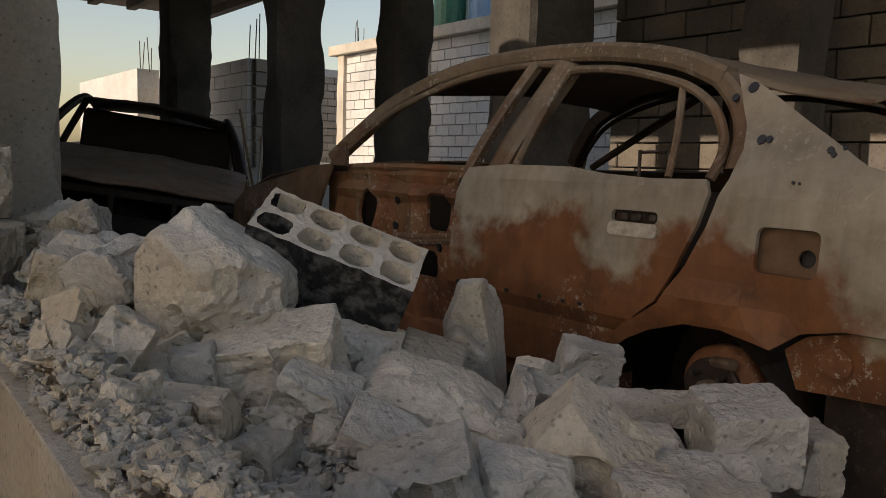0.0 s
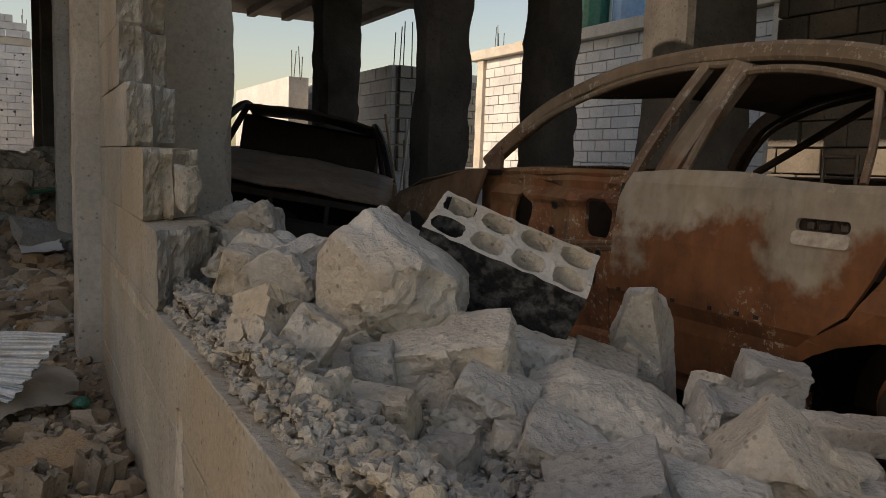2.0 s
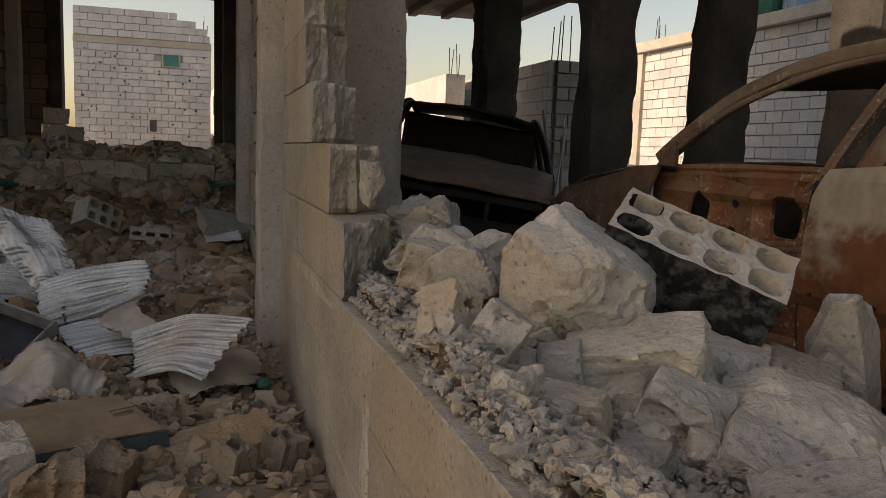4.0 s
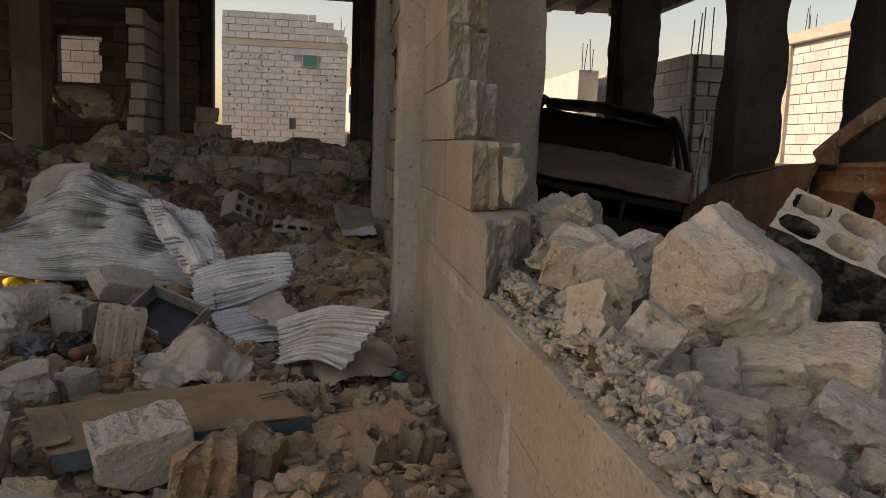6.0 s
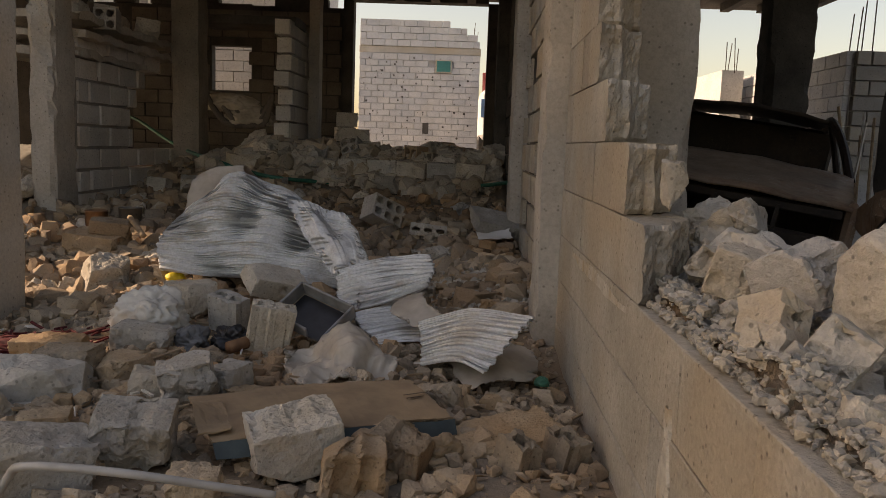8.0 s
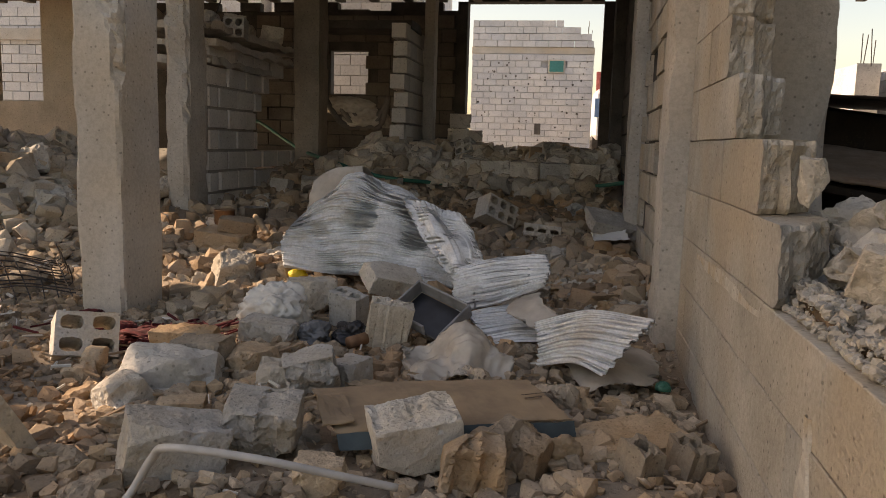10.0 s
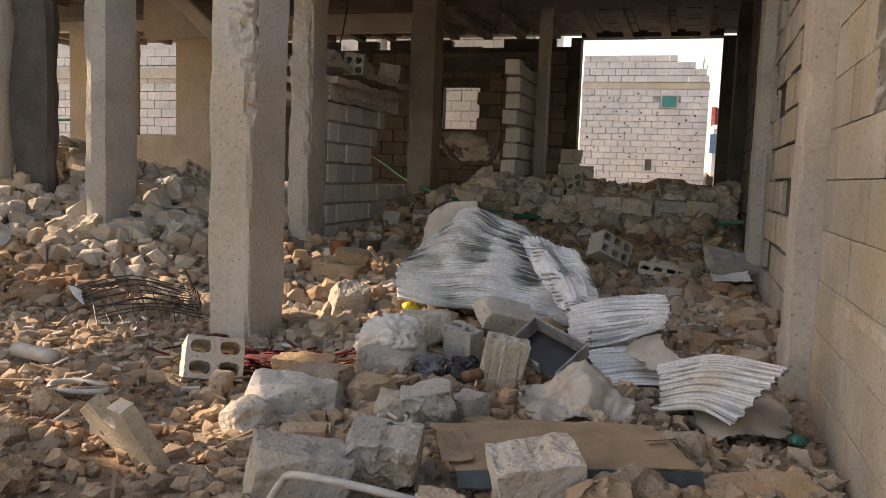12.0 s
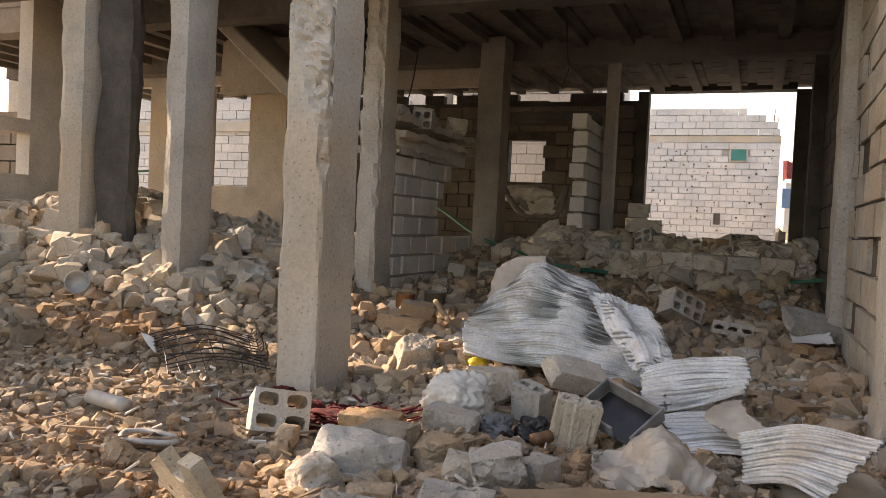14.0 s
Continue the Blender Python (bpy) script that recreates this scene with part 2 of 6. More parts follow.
def box(bm, x0, x1, y0, y1, z0, z1, bevel=0.0, m=None):
    r = bmesh.ops.create_cube(bm, size=1.0)
    vs = r["verts"]
    bmesh.ops.scale(bm, vec=(x1 - x0, y1 - y0, z1 - z0), verts=vs)
    bmesh.ops.translate(bm, vec=((x0 + x1) / 2, (y0 + y1) / 2, (z0 + z1) / 2), verts=vs)
    if bevel:
        es = list({e for v in vs for e in v.link_edges})
        r2 = bmesh.ops.bevel(bm, geom=es, offset=bevel, segments=1, affect="EDGES")
        vs = list({v for f in r2["faces"] for v in f.verts} | {v for v in vs if v.is_valid})
    if m is not None:
        bmesh.ops.transform(bm, matrix=m, verts=vs)
    return vs


def rough_box(x0, x1, y0, y1, z0, z1, amount=0.02, step=0.15, seed=0.0, bite=0.0, bite_scale=2.0):
    """A box with cut-up faces, worn and bitten arrises."""
    bm = bmesh.new()
    box(bm, x0, x1, y0, y1, z0, z1)
    for ax, lo, hi in ((0, x0, x1), (1, y0, y1), (2, z0, z1)):
        n = max(1, int(round((hi - lo) / step)))
        for i in range(1, n):
            no = [0, 0, 0]
            no[ax] = 1
            co = [0, 0, 0]
            co[ax] = lo + (hi - lo) * i / n
            bmesh.ops.bisect_plane(bm, geom=bm.verts[:] + bm.edges[:] + bm.faces[:], plane_co=co, plane_no=no)
    cx, cy = (x0 + x1) / 2, (y0 + y1) / 2
    for v in bm.verts:
        p = Vector((v.co.x, v.co.y, v.co.z))
        edge = (abs(v.co.x - x0) < 1e-4 or abs(v.co.x - x1) < 1e-4) and (abs(v.co.y - y0) < 1e-4 or abs(v.co.y - y1) < 1e-4)
        n = noise.noise_vector(p * 6.0 + Vector((seed, seed, seed)))
        v.co += n * amount * 0.4
        if edge:
            b = noise.noise(p * bite_scale + Vector((seed * 3.1, 7.0, seed)))
            b2 = noise.noise(p * bite_scale * 3.3 + Vector((seed, 2.0, 5.0)))
            k = max(0.0, b + 0.15) * bite + max(0.0, b2) * bite * 0.5 + amount * 0.3
            d = Vector((cx - v.co.x, cy - v.co.y, 0))
            if d.length > 1e-5:
                v.co += d.normalized() * min(k, d.length * 0.8)
    return bm


def tube(bm, pts, r, seg=8):
    """A round bar along points."""
    rings = []
    pts = [Vector(p) for p in pts]
    for i, p in enumerate(pts):
        d = (pts[min(i + 1, len(pts) - 1)] - pts[max(i - 1, 0)]).normalized()
        a = d.cross(Vector((0, 0, 1)))
        if a.length < 1e-3:
            a = d.cross(Vector((1, 0, 0)))
        a.normalize()
        c = d.cross(a)
        rr = r[i] if isinstance(r, (list, tuple)) else r
        rings.append([bm.verts.new(p + (a * math.cos(2 * math.pi * k / seg) + c * math.sin(2 * math.pi * k / seg)) * rr) for k in range(seg)])
    for q, s in zip(rings, rings[1:]):
        for k in range(seg):
            bm.faces.new((q[k], q[(k + 1) % seg], s[(k + 1) % seg], s[k]))
    bm.faces.new(rings[0][::-1])
    bm.faces.new(rings[-1])


def curve_pts(pts, n=8):
    """A smooth line through points."""
    pts = [Vector(p) for p in pts]
    out = []
    for i in range(len(pts) - 1):
        p0, p1, p2, p3 = pts[max(i - 1, 0)], pts[i], pts[i + 1], pts[min(i + 2, len(pts) - 1)]
        for k in range(n):
            t = k / n
            out.append(0.5 * ((2 * p1) + (p2 - p0) * t + (2 * p0 - 5 * p1 + 4 * p2 - p3) * t * t + (3 * p1 - p0 - 3 * p2 + p3) * t ** 3))
    out.append(pts[-1])
    return out


def chunk_bm(rng, sx, sy, sz, n=16, cuts=1, rough=0.06, boxy=0.6):
    """A broken lump: the hull of points near a box, split finer, bitten and roughened."""
    bm = bmesh.new()
    for i in range(n):
        p = [rng.uniform(-1, 1) for _ in range(3)]
        k = max(abs(c) for c in p)
        l = math.sqrt(sum(c * c for c in p))
        s = (boxy / k + (1 - boxy) / l) * rng.uniform(0.82, 1.0)
        bm.verts.new((p[0] * s * sx / 2, p[1] * s * sy / 2, p[2] * s * sz / 2))
    r = bmesh.ops.convex_hull(bm, input=bm.verts[:])
    bmesh.ops.delete(bm, geom=list({g for g in r["geom_interior"] + r["geom_unused"] if isinstance(g, bmesh.types.BMVert)}), context="VERTS")
    bmesh.ops.triangulate(bm, faces=bm.faces[:])
    size = (sx + sy + sz) / 3
    if cuts:
        goal = size / (1.6 + 1.7 * cuts)
        for _ in range(4):
            long = [e for e in bm.edges if e.calc_length() > goal * 1.4]
            if not long:
                break
            bmesh.ops.subdivide_edges(bm, edges=long, cuts=1)
            bmesh.ops.triangulate(bm, faces=[f for f in bm.faces if len(f.verts) > 3])
        o = Vector((rng.uniform(0, 50), rng.uniform(0, 50), rng.uniform(0, 50)))
        for v in bm.verts:
            q = v.co / size
            d = noise.noise_vector(q * 2.3 + o) * rough * 1.1 + noise.noise_vector(q * 6.0 + o) * rough * 0.7
            if cuts > 1:
                d += noise.noise_vector(q * 14.0 + o) * rough * 0.45
            pit = max(0.0, noise.noise(q * 4.0 + o * 2) - 0.25)
            v.co += d * size - v.co * pit * rough * 4.0
    return bm


def hollow_block_bm(length=0.40, width=0.20, height=0.20, nx=4, ny=2, web=0.028, seg=16, cells=None, rng=None, ragged=0.0):
    """A hollow block standing on its side: rounded cells through it from top to bottom. cells: which of them remain."""
    bm = bmesh.new()
    cx, cy = length / nx, width / ny
    keep = cells if cells is not None else {(i, j) for i in range(nx) for j in range(ny)}
    cache = {}

    def vert(x, y, z):
        key = (round(x, 5), round(y, 5), round(z, 5))
        if key not in cache:
            dx = dy = dz = 0.0
            if ragged and rng:
                dx, dy, dz = (rng.uniform(-ragged, ragged) for _ in range(3))
            cache[key] = bm.verts.new((x + dx, y + dy, z + dz))
        return cache[key]

    q = seg // 4
    for i, j in keep:
        mx, my = -length / 2 + (i + 0.5) * cx, -width / 2 + (j + 0.5) * cy
        hx, hy = cx / 2, cy / 2
        rx, ry = hx - web * (0.5 if nx > 1 else 1), hy - web * (0.5 if ny > 1 else 1)
        outer, inner = [], []
        for k in range(seg):
            a = 2 * math.pi * k / seg
            c, s = math.cos(a), math.sin(a)
            m = max(abs(c), abs(s))
            outer.append((mx + hx * c / m, my + hy * s / m))
            e = (abs(c) ** 3.2 + abs(s) ** 3.2) ** (1 / 3.2)
            inner.append((mx + rx * c / e, my + ry * s / e))
        for z, flip in ((height / 2, False), (-height / 2, True)):
            for k in range(seg):
                k2 = (k + 1) % seg
                f = [vert(*outer[k], z), vert(*outer[k2], z), vert(*inner[k2], z), vert(*inner[k], z)]
                bm.faces.new(f[::-1] if flip else f)
                # corner piece of the cell
        for k in range(seg):
            k2 = (k + 1) % seg
            bm.faces.new((vert(*inner[k], height / 2), vert(*inner[k2], height / 2), vert(*inner[k2], -height / 2), vert(*inner[k], -height / 2)))
        for k in range(seg):
            k2 = (k + 1) % seg
            (xa, ya), (xb, yb) = outer[k], outer[k2]
            sides = []
            if xa > mx + hx - 1e-5 and xb > mx + hx - 1e-5 and (i + 1, j) not in keep:
                sides.append(1)
            if xa < mx - hx + 1e-5 and xb < mx - hx + 1e-5 and (i - 1, j) not in keep:
                sides.append(1)
            if ya > my + hy - 1e-5 and yb > my + hy - 1e-5 and (i, j + 1) not in keep:
                sides.append(1)
            if ya < my - hy + 1e-5 and yb < my - hy + 1e-5 and (i, j - 1) not in keep:
                sides.append(1)
            diag = abs(abs(xa - xb)) > 1e-6 and abs(abs(ya - yb)) > 1e-6
            if sides or diag:
                try:
                    bm.faces.new((vert(xa, ya, height / 2), vert(xb, yb, height / 2), vert(xb, yb, -height / 2), vert(xa, ya, -height / 2)))
                except ValueError:
                    pass
    return bm


# ---- ground ----


def bell(x, y, cx, cy, sx, sy):
    return np.exp(-(((x - cx) / sx) ** 2 + ((y - cy) / sy) ** 2))


def ground_z(x, y):
    """Height of the rubble-strewn ground."""
    x = np.asarray(x, float)
    y = np.asarray(y, float)
    inside = 0.07 + 0.03 * np.sin(2.1 * x + 0.5) * np.sin(1.7 * y) + 0.02 * np.sin(5.3 * x + 2 * y)
    inside = inside + 0.30 * np.clip((y - 4.2) / 3.2, 0, 1)
    inside = inside + 0.10 * np.clip((y - 7.2) / 2.0, 0, 1)
    inside = inside + 0.72 * bell(x, y, -6.2, 5.9, 1.7, 1.2) + 0.55 * bell(x, y, -8.3, 5.2, 1.6, 1.6)
    inside = inside + 0.40 * np.exp(-((y - 9.0) / 0.6) ** 2) * np.clip((x + 3.2) / 0.5, 0, 1)
    inside = inside + 0.12 * bell(x, y, -0.25, 4.2, 0.5, 0.9) + 0.10 * bell(x, y, -1.7, 4.4, 0.7, 0.4)
    inside = inside + 0.35 * bell(x, y, -3.6, 8.6, 0.9, 0.8)
    carside = 0.22 + 0.03 * np.sin(3 * x) * np.sin(2.3 * y)
    carside = carside + 0.31 * bell(x, y, 0.28, 1.25, 0.60, 0.75) + 0.17 * bell(x, y, 0.55, 0.35, 0.75, 0.6)
    carside = carside + 0.50 * bell(x, y, 0.30, 2.12, 0.34, 0.62) + 0.09 * bell(x, y, 1.0, 0.72, 0.36, 0.50)
    crest = (0.675 + 0.02 * np.sin(9 * y) + 0.012 * np.sin(23 * y + 1)) * np.clip((y + 0.9) / 0.3, 0, 1) * np.clip((2.4 - y) / 0.3, 0, 1) - 1.3 * np.maximum(0, x - 0.12)
    carside = np.maximum(carside, crest)
    w = np.clip(x / 0.05, 0, 1)
    z = inside * (1 - w) + carside * w
    out_y = np.clip((y - 10.2) / 3.0, 0, 1)
    out_x = np.clip((x - 4.2) / 3.0, 0, 1) * np.clip((y + 1) / 3.0, 0, 1)
    out_l = np.clip((-x - 9.5) / 3.0, 0, 1)
    o = np.maximum(np.maximum(out_y, out_x), out_l * 0.9)
    return z * (1 - o) + 0.96 * o


def axis(lo, hi, step, far=700.0):
    fine = np.arange(lo, hi + step / 2, step)
    grow = np.array([0.5, 1.2, 2.5, 5, 10, 20, 40, 80, 160, 320, far])
    return np.concatenate([lo - grow[::-1], fine, hi + grow])


xs, ys = axis(-10.5, 6.0, 0.075), axis(-4.0, 13.0, 0.075)
GX, GY = np.meshgrid(xs, ys, indexing="ij")
GZ = ground_z(GX, GY)
rg = np.random.default_rng(5)
near = (GX > -10.6) & (GX < 6.1) & (GY > -4.1) & (GY < 13.1)
GZ = GZ + near * rg.uniform(-0.012, 0.012, GX.shape)
nx, ny = GX.shape
idx = np.arange(nx * ny).reshape(nx, ny)
quads = np.stack([idx[:-1, :-1], idx[1:, :-1], idx[1:, 1:], idx[:-1, 1:]], -1).reshape(-1, 4)
me = bpy.data.meshes.new("ground")
me.from_pydata(np.stack([GX, GY, GZ], -1).reshape(-1, 3).tolist(), [], quads.tolist())
for m in (M_DUST, M_PILE, M_EARTH):
    me.materials.append(m)
cxs = (GX[:-1, :-1] + GX[1:, 1:]).reshape(-1) / 2
cys = (GY[:-1, :-1] + GY[1:, 1:]).reshape(-1) / 2
mi = np.where((cxs > 0.05) & (cxs < 4.5) & (cys < 9), 1, 0)
mi = np.where((cys > 10.4) | (cxs > 4.5) | (cxs < -10.5) | (cys < -4), 2, mi)
me.polygons.foreach_set("material_index", mi.astype(np.int32))
me.polygons.foreach_set("use_smooth", np.ones(len(mi), bool))
tagged(new("ground", me), "dusty rubble-strewn earth floor and pale street", "ground", kind="structure")


def gz(x, y):
    z = float(ground_z(x, y))
    # over the low wall things lie on its top
    return max(z, 0.645) if 0.0 < x < 0.19 and -1.6 < y < 1.65 else z

# ---- large structure ----
CEIL = 3.27
EAVE = 5.0         # unseen edge of the slab overhead, set by the sky light it lets in


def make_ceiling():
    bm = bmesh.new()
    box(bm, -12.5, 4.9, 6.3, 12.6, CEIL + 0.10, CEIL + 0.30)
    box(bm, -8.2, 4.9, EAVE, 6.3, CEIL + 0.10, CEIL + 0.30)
    # unseen slab over the car bay, added to keep daylight off it
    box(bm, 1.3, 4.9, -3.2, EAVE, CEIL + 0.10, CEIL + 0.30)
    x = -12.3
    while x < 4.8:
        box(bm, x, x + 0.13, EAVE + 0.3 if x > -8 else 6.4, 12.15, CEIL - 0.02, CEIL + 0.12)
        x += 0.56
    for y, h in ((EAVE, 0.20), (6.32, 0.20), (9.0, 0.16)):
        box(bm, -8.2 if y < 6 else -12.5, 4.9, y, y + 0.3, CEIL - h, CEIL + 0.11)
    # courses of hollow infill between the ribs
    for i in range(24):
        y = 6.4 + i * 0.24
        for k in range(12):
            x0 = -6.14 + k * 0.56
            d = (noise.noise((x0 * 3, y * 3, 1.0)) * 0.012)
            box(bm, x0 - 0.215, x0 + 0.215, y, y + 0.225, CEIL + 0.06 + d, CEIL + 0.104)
    return single("ceiling", bm, M_CEIL, "dark ribbed concrete ceiling with block infill", "ceiling", kind="structure")


make_ceiling()


def column(x0, x1, y0, y1, mat, label, seed, bite=0.05, z0=-0.1, z1=None, step=0.08, spall=0.0):
    bm = rough_box(x0, x1, y0, y1, z0, (CEIL + 0.05) if z1 is None else z1, 0.012, step, seed, bite)
    if spall:
        # cover broken away along one arris, bare aggregate showing
        w = x1 - x0
        for v in bm.verts:
            p = v.co.copy()
            u = (x1 - p.x) / w
            k = min(1.0, max(0.0, (p.z - 1.10 - 1.0 * u + 0.45 * noise.noise(p * 3.5)) / 0.10))
            if p.y < y0 + 0.06 and k > 0:
                agg = 0.5 + 0.9 * noise.noise(p * 11) + 0.8 * abs(noise.noise(p * 24)) + 0.5 * noise.noise(p * 45)
                v.co.y += k * spall * max(0.1, agg)
                if u < 0.35:
                    v.co.x -= k * spall * max(0.0, 0.35 + noise.noise(p * 7))
    ob = single("column", bm, mat, label, "column", "concrete columns", "structure")
    return ob


column(-3.085, -2.823, 3.30, 3.70, M_CONC, "pale concrete column with a chipped corner", 1.3, 0.05, step=0.024, spall=0.045)
column(-4.10, -3.90, 6.03, 6.42, M_CONC, "pale concrete column beside a broken block wall", 2.1, 0.09, step=0.04, spall=0.04)
column(-5.33, -5.12, 4.85, 5.24, M_CONC, "pale concrete column standing in rubble", 3.7, 0.03)
column(-6.71, -6.42, 4.99, 5.35, M_CONC, "pale concrete column standing in rubble", 4.4, 0.05)
column(-3.87, -3.55, 8.56, 8.9, M_CONC_BROWN, "brown concrete column behind the stair wall", 5.2, 0.03)
column(-2.56, -2.42, 9.87, 10.1, M_CONC, "slim concrete post at a broken wall", 6.6, 0.01)
column(-0.105, 0.59, 3.28, 3.62, M_CONC, "broad grey concrete column with a ragged edge", 7.9, 0.07)
column(-0.10, 0.36, 6.05, 6.4, M_CONC, "grey concrete column along the wall", 8.3, 0.03)
column(-0.14, 0.36, 9.2, 9.55, M_CONC_DARK, "dark concrete column along the wall", 9.3, 0.03)
# bay columns: near-black colour paints their backlit shade
column(2.58, 3.04, 7.8, 8.2, M_CONC_DARK, "column with bitten edges, backlit shade in its colour", 11.1, 0.09)
column(2.52, 2.90, 5.05, 5.4, M_CONC_DARK, "column with bitten edges, backlit shade in its colour", 12.4, 0.09)
column(3.62, 3.98, 5.05, 5.45, M_CONC_DARK, "column with bitten edges, backlit shade in its colour", 13.9, 0.08)
column(3.40, 4.05, 3.25, 3.65, M_CONC_DARK, "broad concrete column behind the car, shade in its colour", 14.7, 0.05)
column(4.35, 4.75, 1.9, 2.3, M_CONC_DARK, "concrete column behind the car, shade in its colour", 15.2, 0.04)
column(4.4, 4.8, -0.4, 0.0, M_CONC_DARK, "concrete column behind the car, shade in its colour", 16.2, 0.04)

# one block mesh for each length, shared by all walls
BLOCKS = {}


def block_mesh(length, thick, high, mat, variant=0):
    key = (round(length, 3), round(thick, 3), round(high, 3), mat.name, variant)
    if key not in BLOCKS:
        rng = random.Random(hash((round(length * 1000), round(high * 1000), variant)) % 9999)
        bm = bmesh.new()
        vs = box(bm, -length / 2, length / 2, -thick / 2, thick / 2, -high / 2, high / 2, 0.0025 if mat.name == "block_wall" else 0.006)
        for v in bm.verts:
            v.co += Vector((rng.uniform(-1, 1), rng.uniform(-1, 1), rng.uniform(-1, 1))) * (0.0015 if mat.name == "block_wall" else 0.0035)
        BLOCKS[key] = to_mesh(bm, "brick", mat)
    return BLOCKS[key]


def lay(parent, p0, p1, z0, courses, mat, length=0.40, high=0.205, thick=0.2, gap=0.012, ends=None, starts=None, holes=(), seed=1, jitter=0.003, top_out=0.0, skip=None):
    """Blocks in running bond from p0 to p1, an object each. ends/starts: where a course begins and stops along the wall."""
    rng = random.Random(seed)
    a, b = Vector((p0[0], p0[1], 0)), Vector((p1[0], p1[1], 0))
    d = (b - a).normalized()
    total = (b - a).length
    ang = math.atan2(d.y, d.x)
    for c in range(courses):
        s0 = starts(c) if starts else 0.0
        s1 = ends(c) if ends else total
        s = -length * 0.5 * (c % 2)
        zc = z0 + c * high + high / 2
        while s < s1 - 0.02:
            u0, u1 = max(s, s0), min(s + length, s1)
            s += length
            if u1 - u0 < 0.05:
                continue
            um = (u0 + u1) / 2
            if any(h0 < um < h1 and h2 < zc < h3 for h0, h1, h2, h3 in holes):
                continue
            if skip and skip(um, zc):
                continue
            l = round((u1 - u0) / 0.05) * 0.05 if u1 - u0 < length - 0.01 else length
            l = max(l, 0.05)
            ob = new("brick", block_mesh(l - gap, thick, high - gap, mat, rng.randrange(3)))
            p = a + d * um
            ob.matrix_world = Matrix.Translation((p.x + rng.uniform(-1, 1) * jitter, p.y + rng.uniform(-1, 1) * jitter, zc)) @ Matrix.Rotation(ang + rng.uniform(-0.006, 0.006), 4, "Z")
            ob.parent = parent
            ob.matrix_parent_inverse = Matrix.Translation(-Vector(parent.location))


def mortar(x0, x1, y0, y1, z0, z1, name, mat, label):
    bm = bmesh.new()
    box(bm, x0, x1, y0, y1, z0, z1)
    return single(name, bm, mat, label, "wall", kind="structure")


def grooved_end(name, left, right, z0, z1, back, parent, mat, seed, cells=2):
    """The torn end of a hollow block: worn shells and webs with shallow half-cells between, running askew from left to right."""
    bm = bmesh.new()
    n, levels = cells * 11, 13
    o = Vector((seed * 1.7, seed, 0))
    rows = []
    for j in range(levels + 1):
        row = []
        z = z0 + (z1 - z0) * j / levels
        for i in range(n + 1):
            u = i / n
            x = 0.001 + (WT - 0.002) * u
            web = abs(math.sin(math.pi * (u * cells + 0.12)))
            y = left + (right - left) * u ** 1.6 + 0.034 * min(1.0, web * 1.4)
            p = Vector((x, y, z))
            y += 0.030 * noise.noise(p * 10 + o) + 0.015 * noise.noise(p * 32 + o) + 0.008 * noise.noise(p * 75 + o)
            if j in (0, levels):
                y += 0.012 + 0.02 * abs(noise.noise(p * 20 + o))
            if i in (0, n):
                y += 0.008
            dz = 0.012 * noise.noise(p * 14 + o) if j == levels else 0.0
            row.append(bm.verts.new((x, min(y, back - 0.004), z + dz)))
        rows.append(row)
    for j in range(levels):
        for i in range(n):
            bm.faces.new((rows[j][i], rows[j][i + 1], rows[j + 1][i + 1], rows[j + 1][i]))
    ends = [(bm.verts.new((0.001, back, r[0].co.z)), bm.verts.new((WT - 0.001, back, r[0].co.z))) for r in rows]
    for j in range(levels):
        bm.faces.new((rows[j][0], rows[j + 1][0], ends[j + 1][0], ends[j][0]))
        bm.faces.new((rows[j][n], ends[j][1], ends[j + 1][1], rows[j + 1][n]))
    for j, flip in ((0, True), (levels, False)):
        loop = rows[j] + [ends[j][1], ends[j][0]]
        bm.faces.new(loop[::-1] if flip else loop)
    return part(name, bm, mat, parent)


WT = 0.19          # wall thickness
C0 = 0.213         # course height of the near wall


def near_wall():
    wall = mortar(0.012, WT - 0.012, -1.6, 3.28, -0.1, 3 * C0 - 0.015, "wall_near", M_BLOCK, "low remains of a plastered hollow-block wall with stepped broken courses")
    return wall


WALL_NEAR = near_wall()


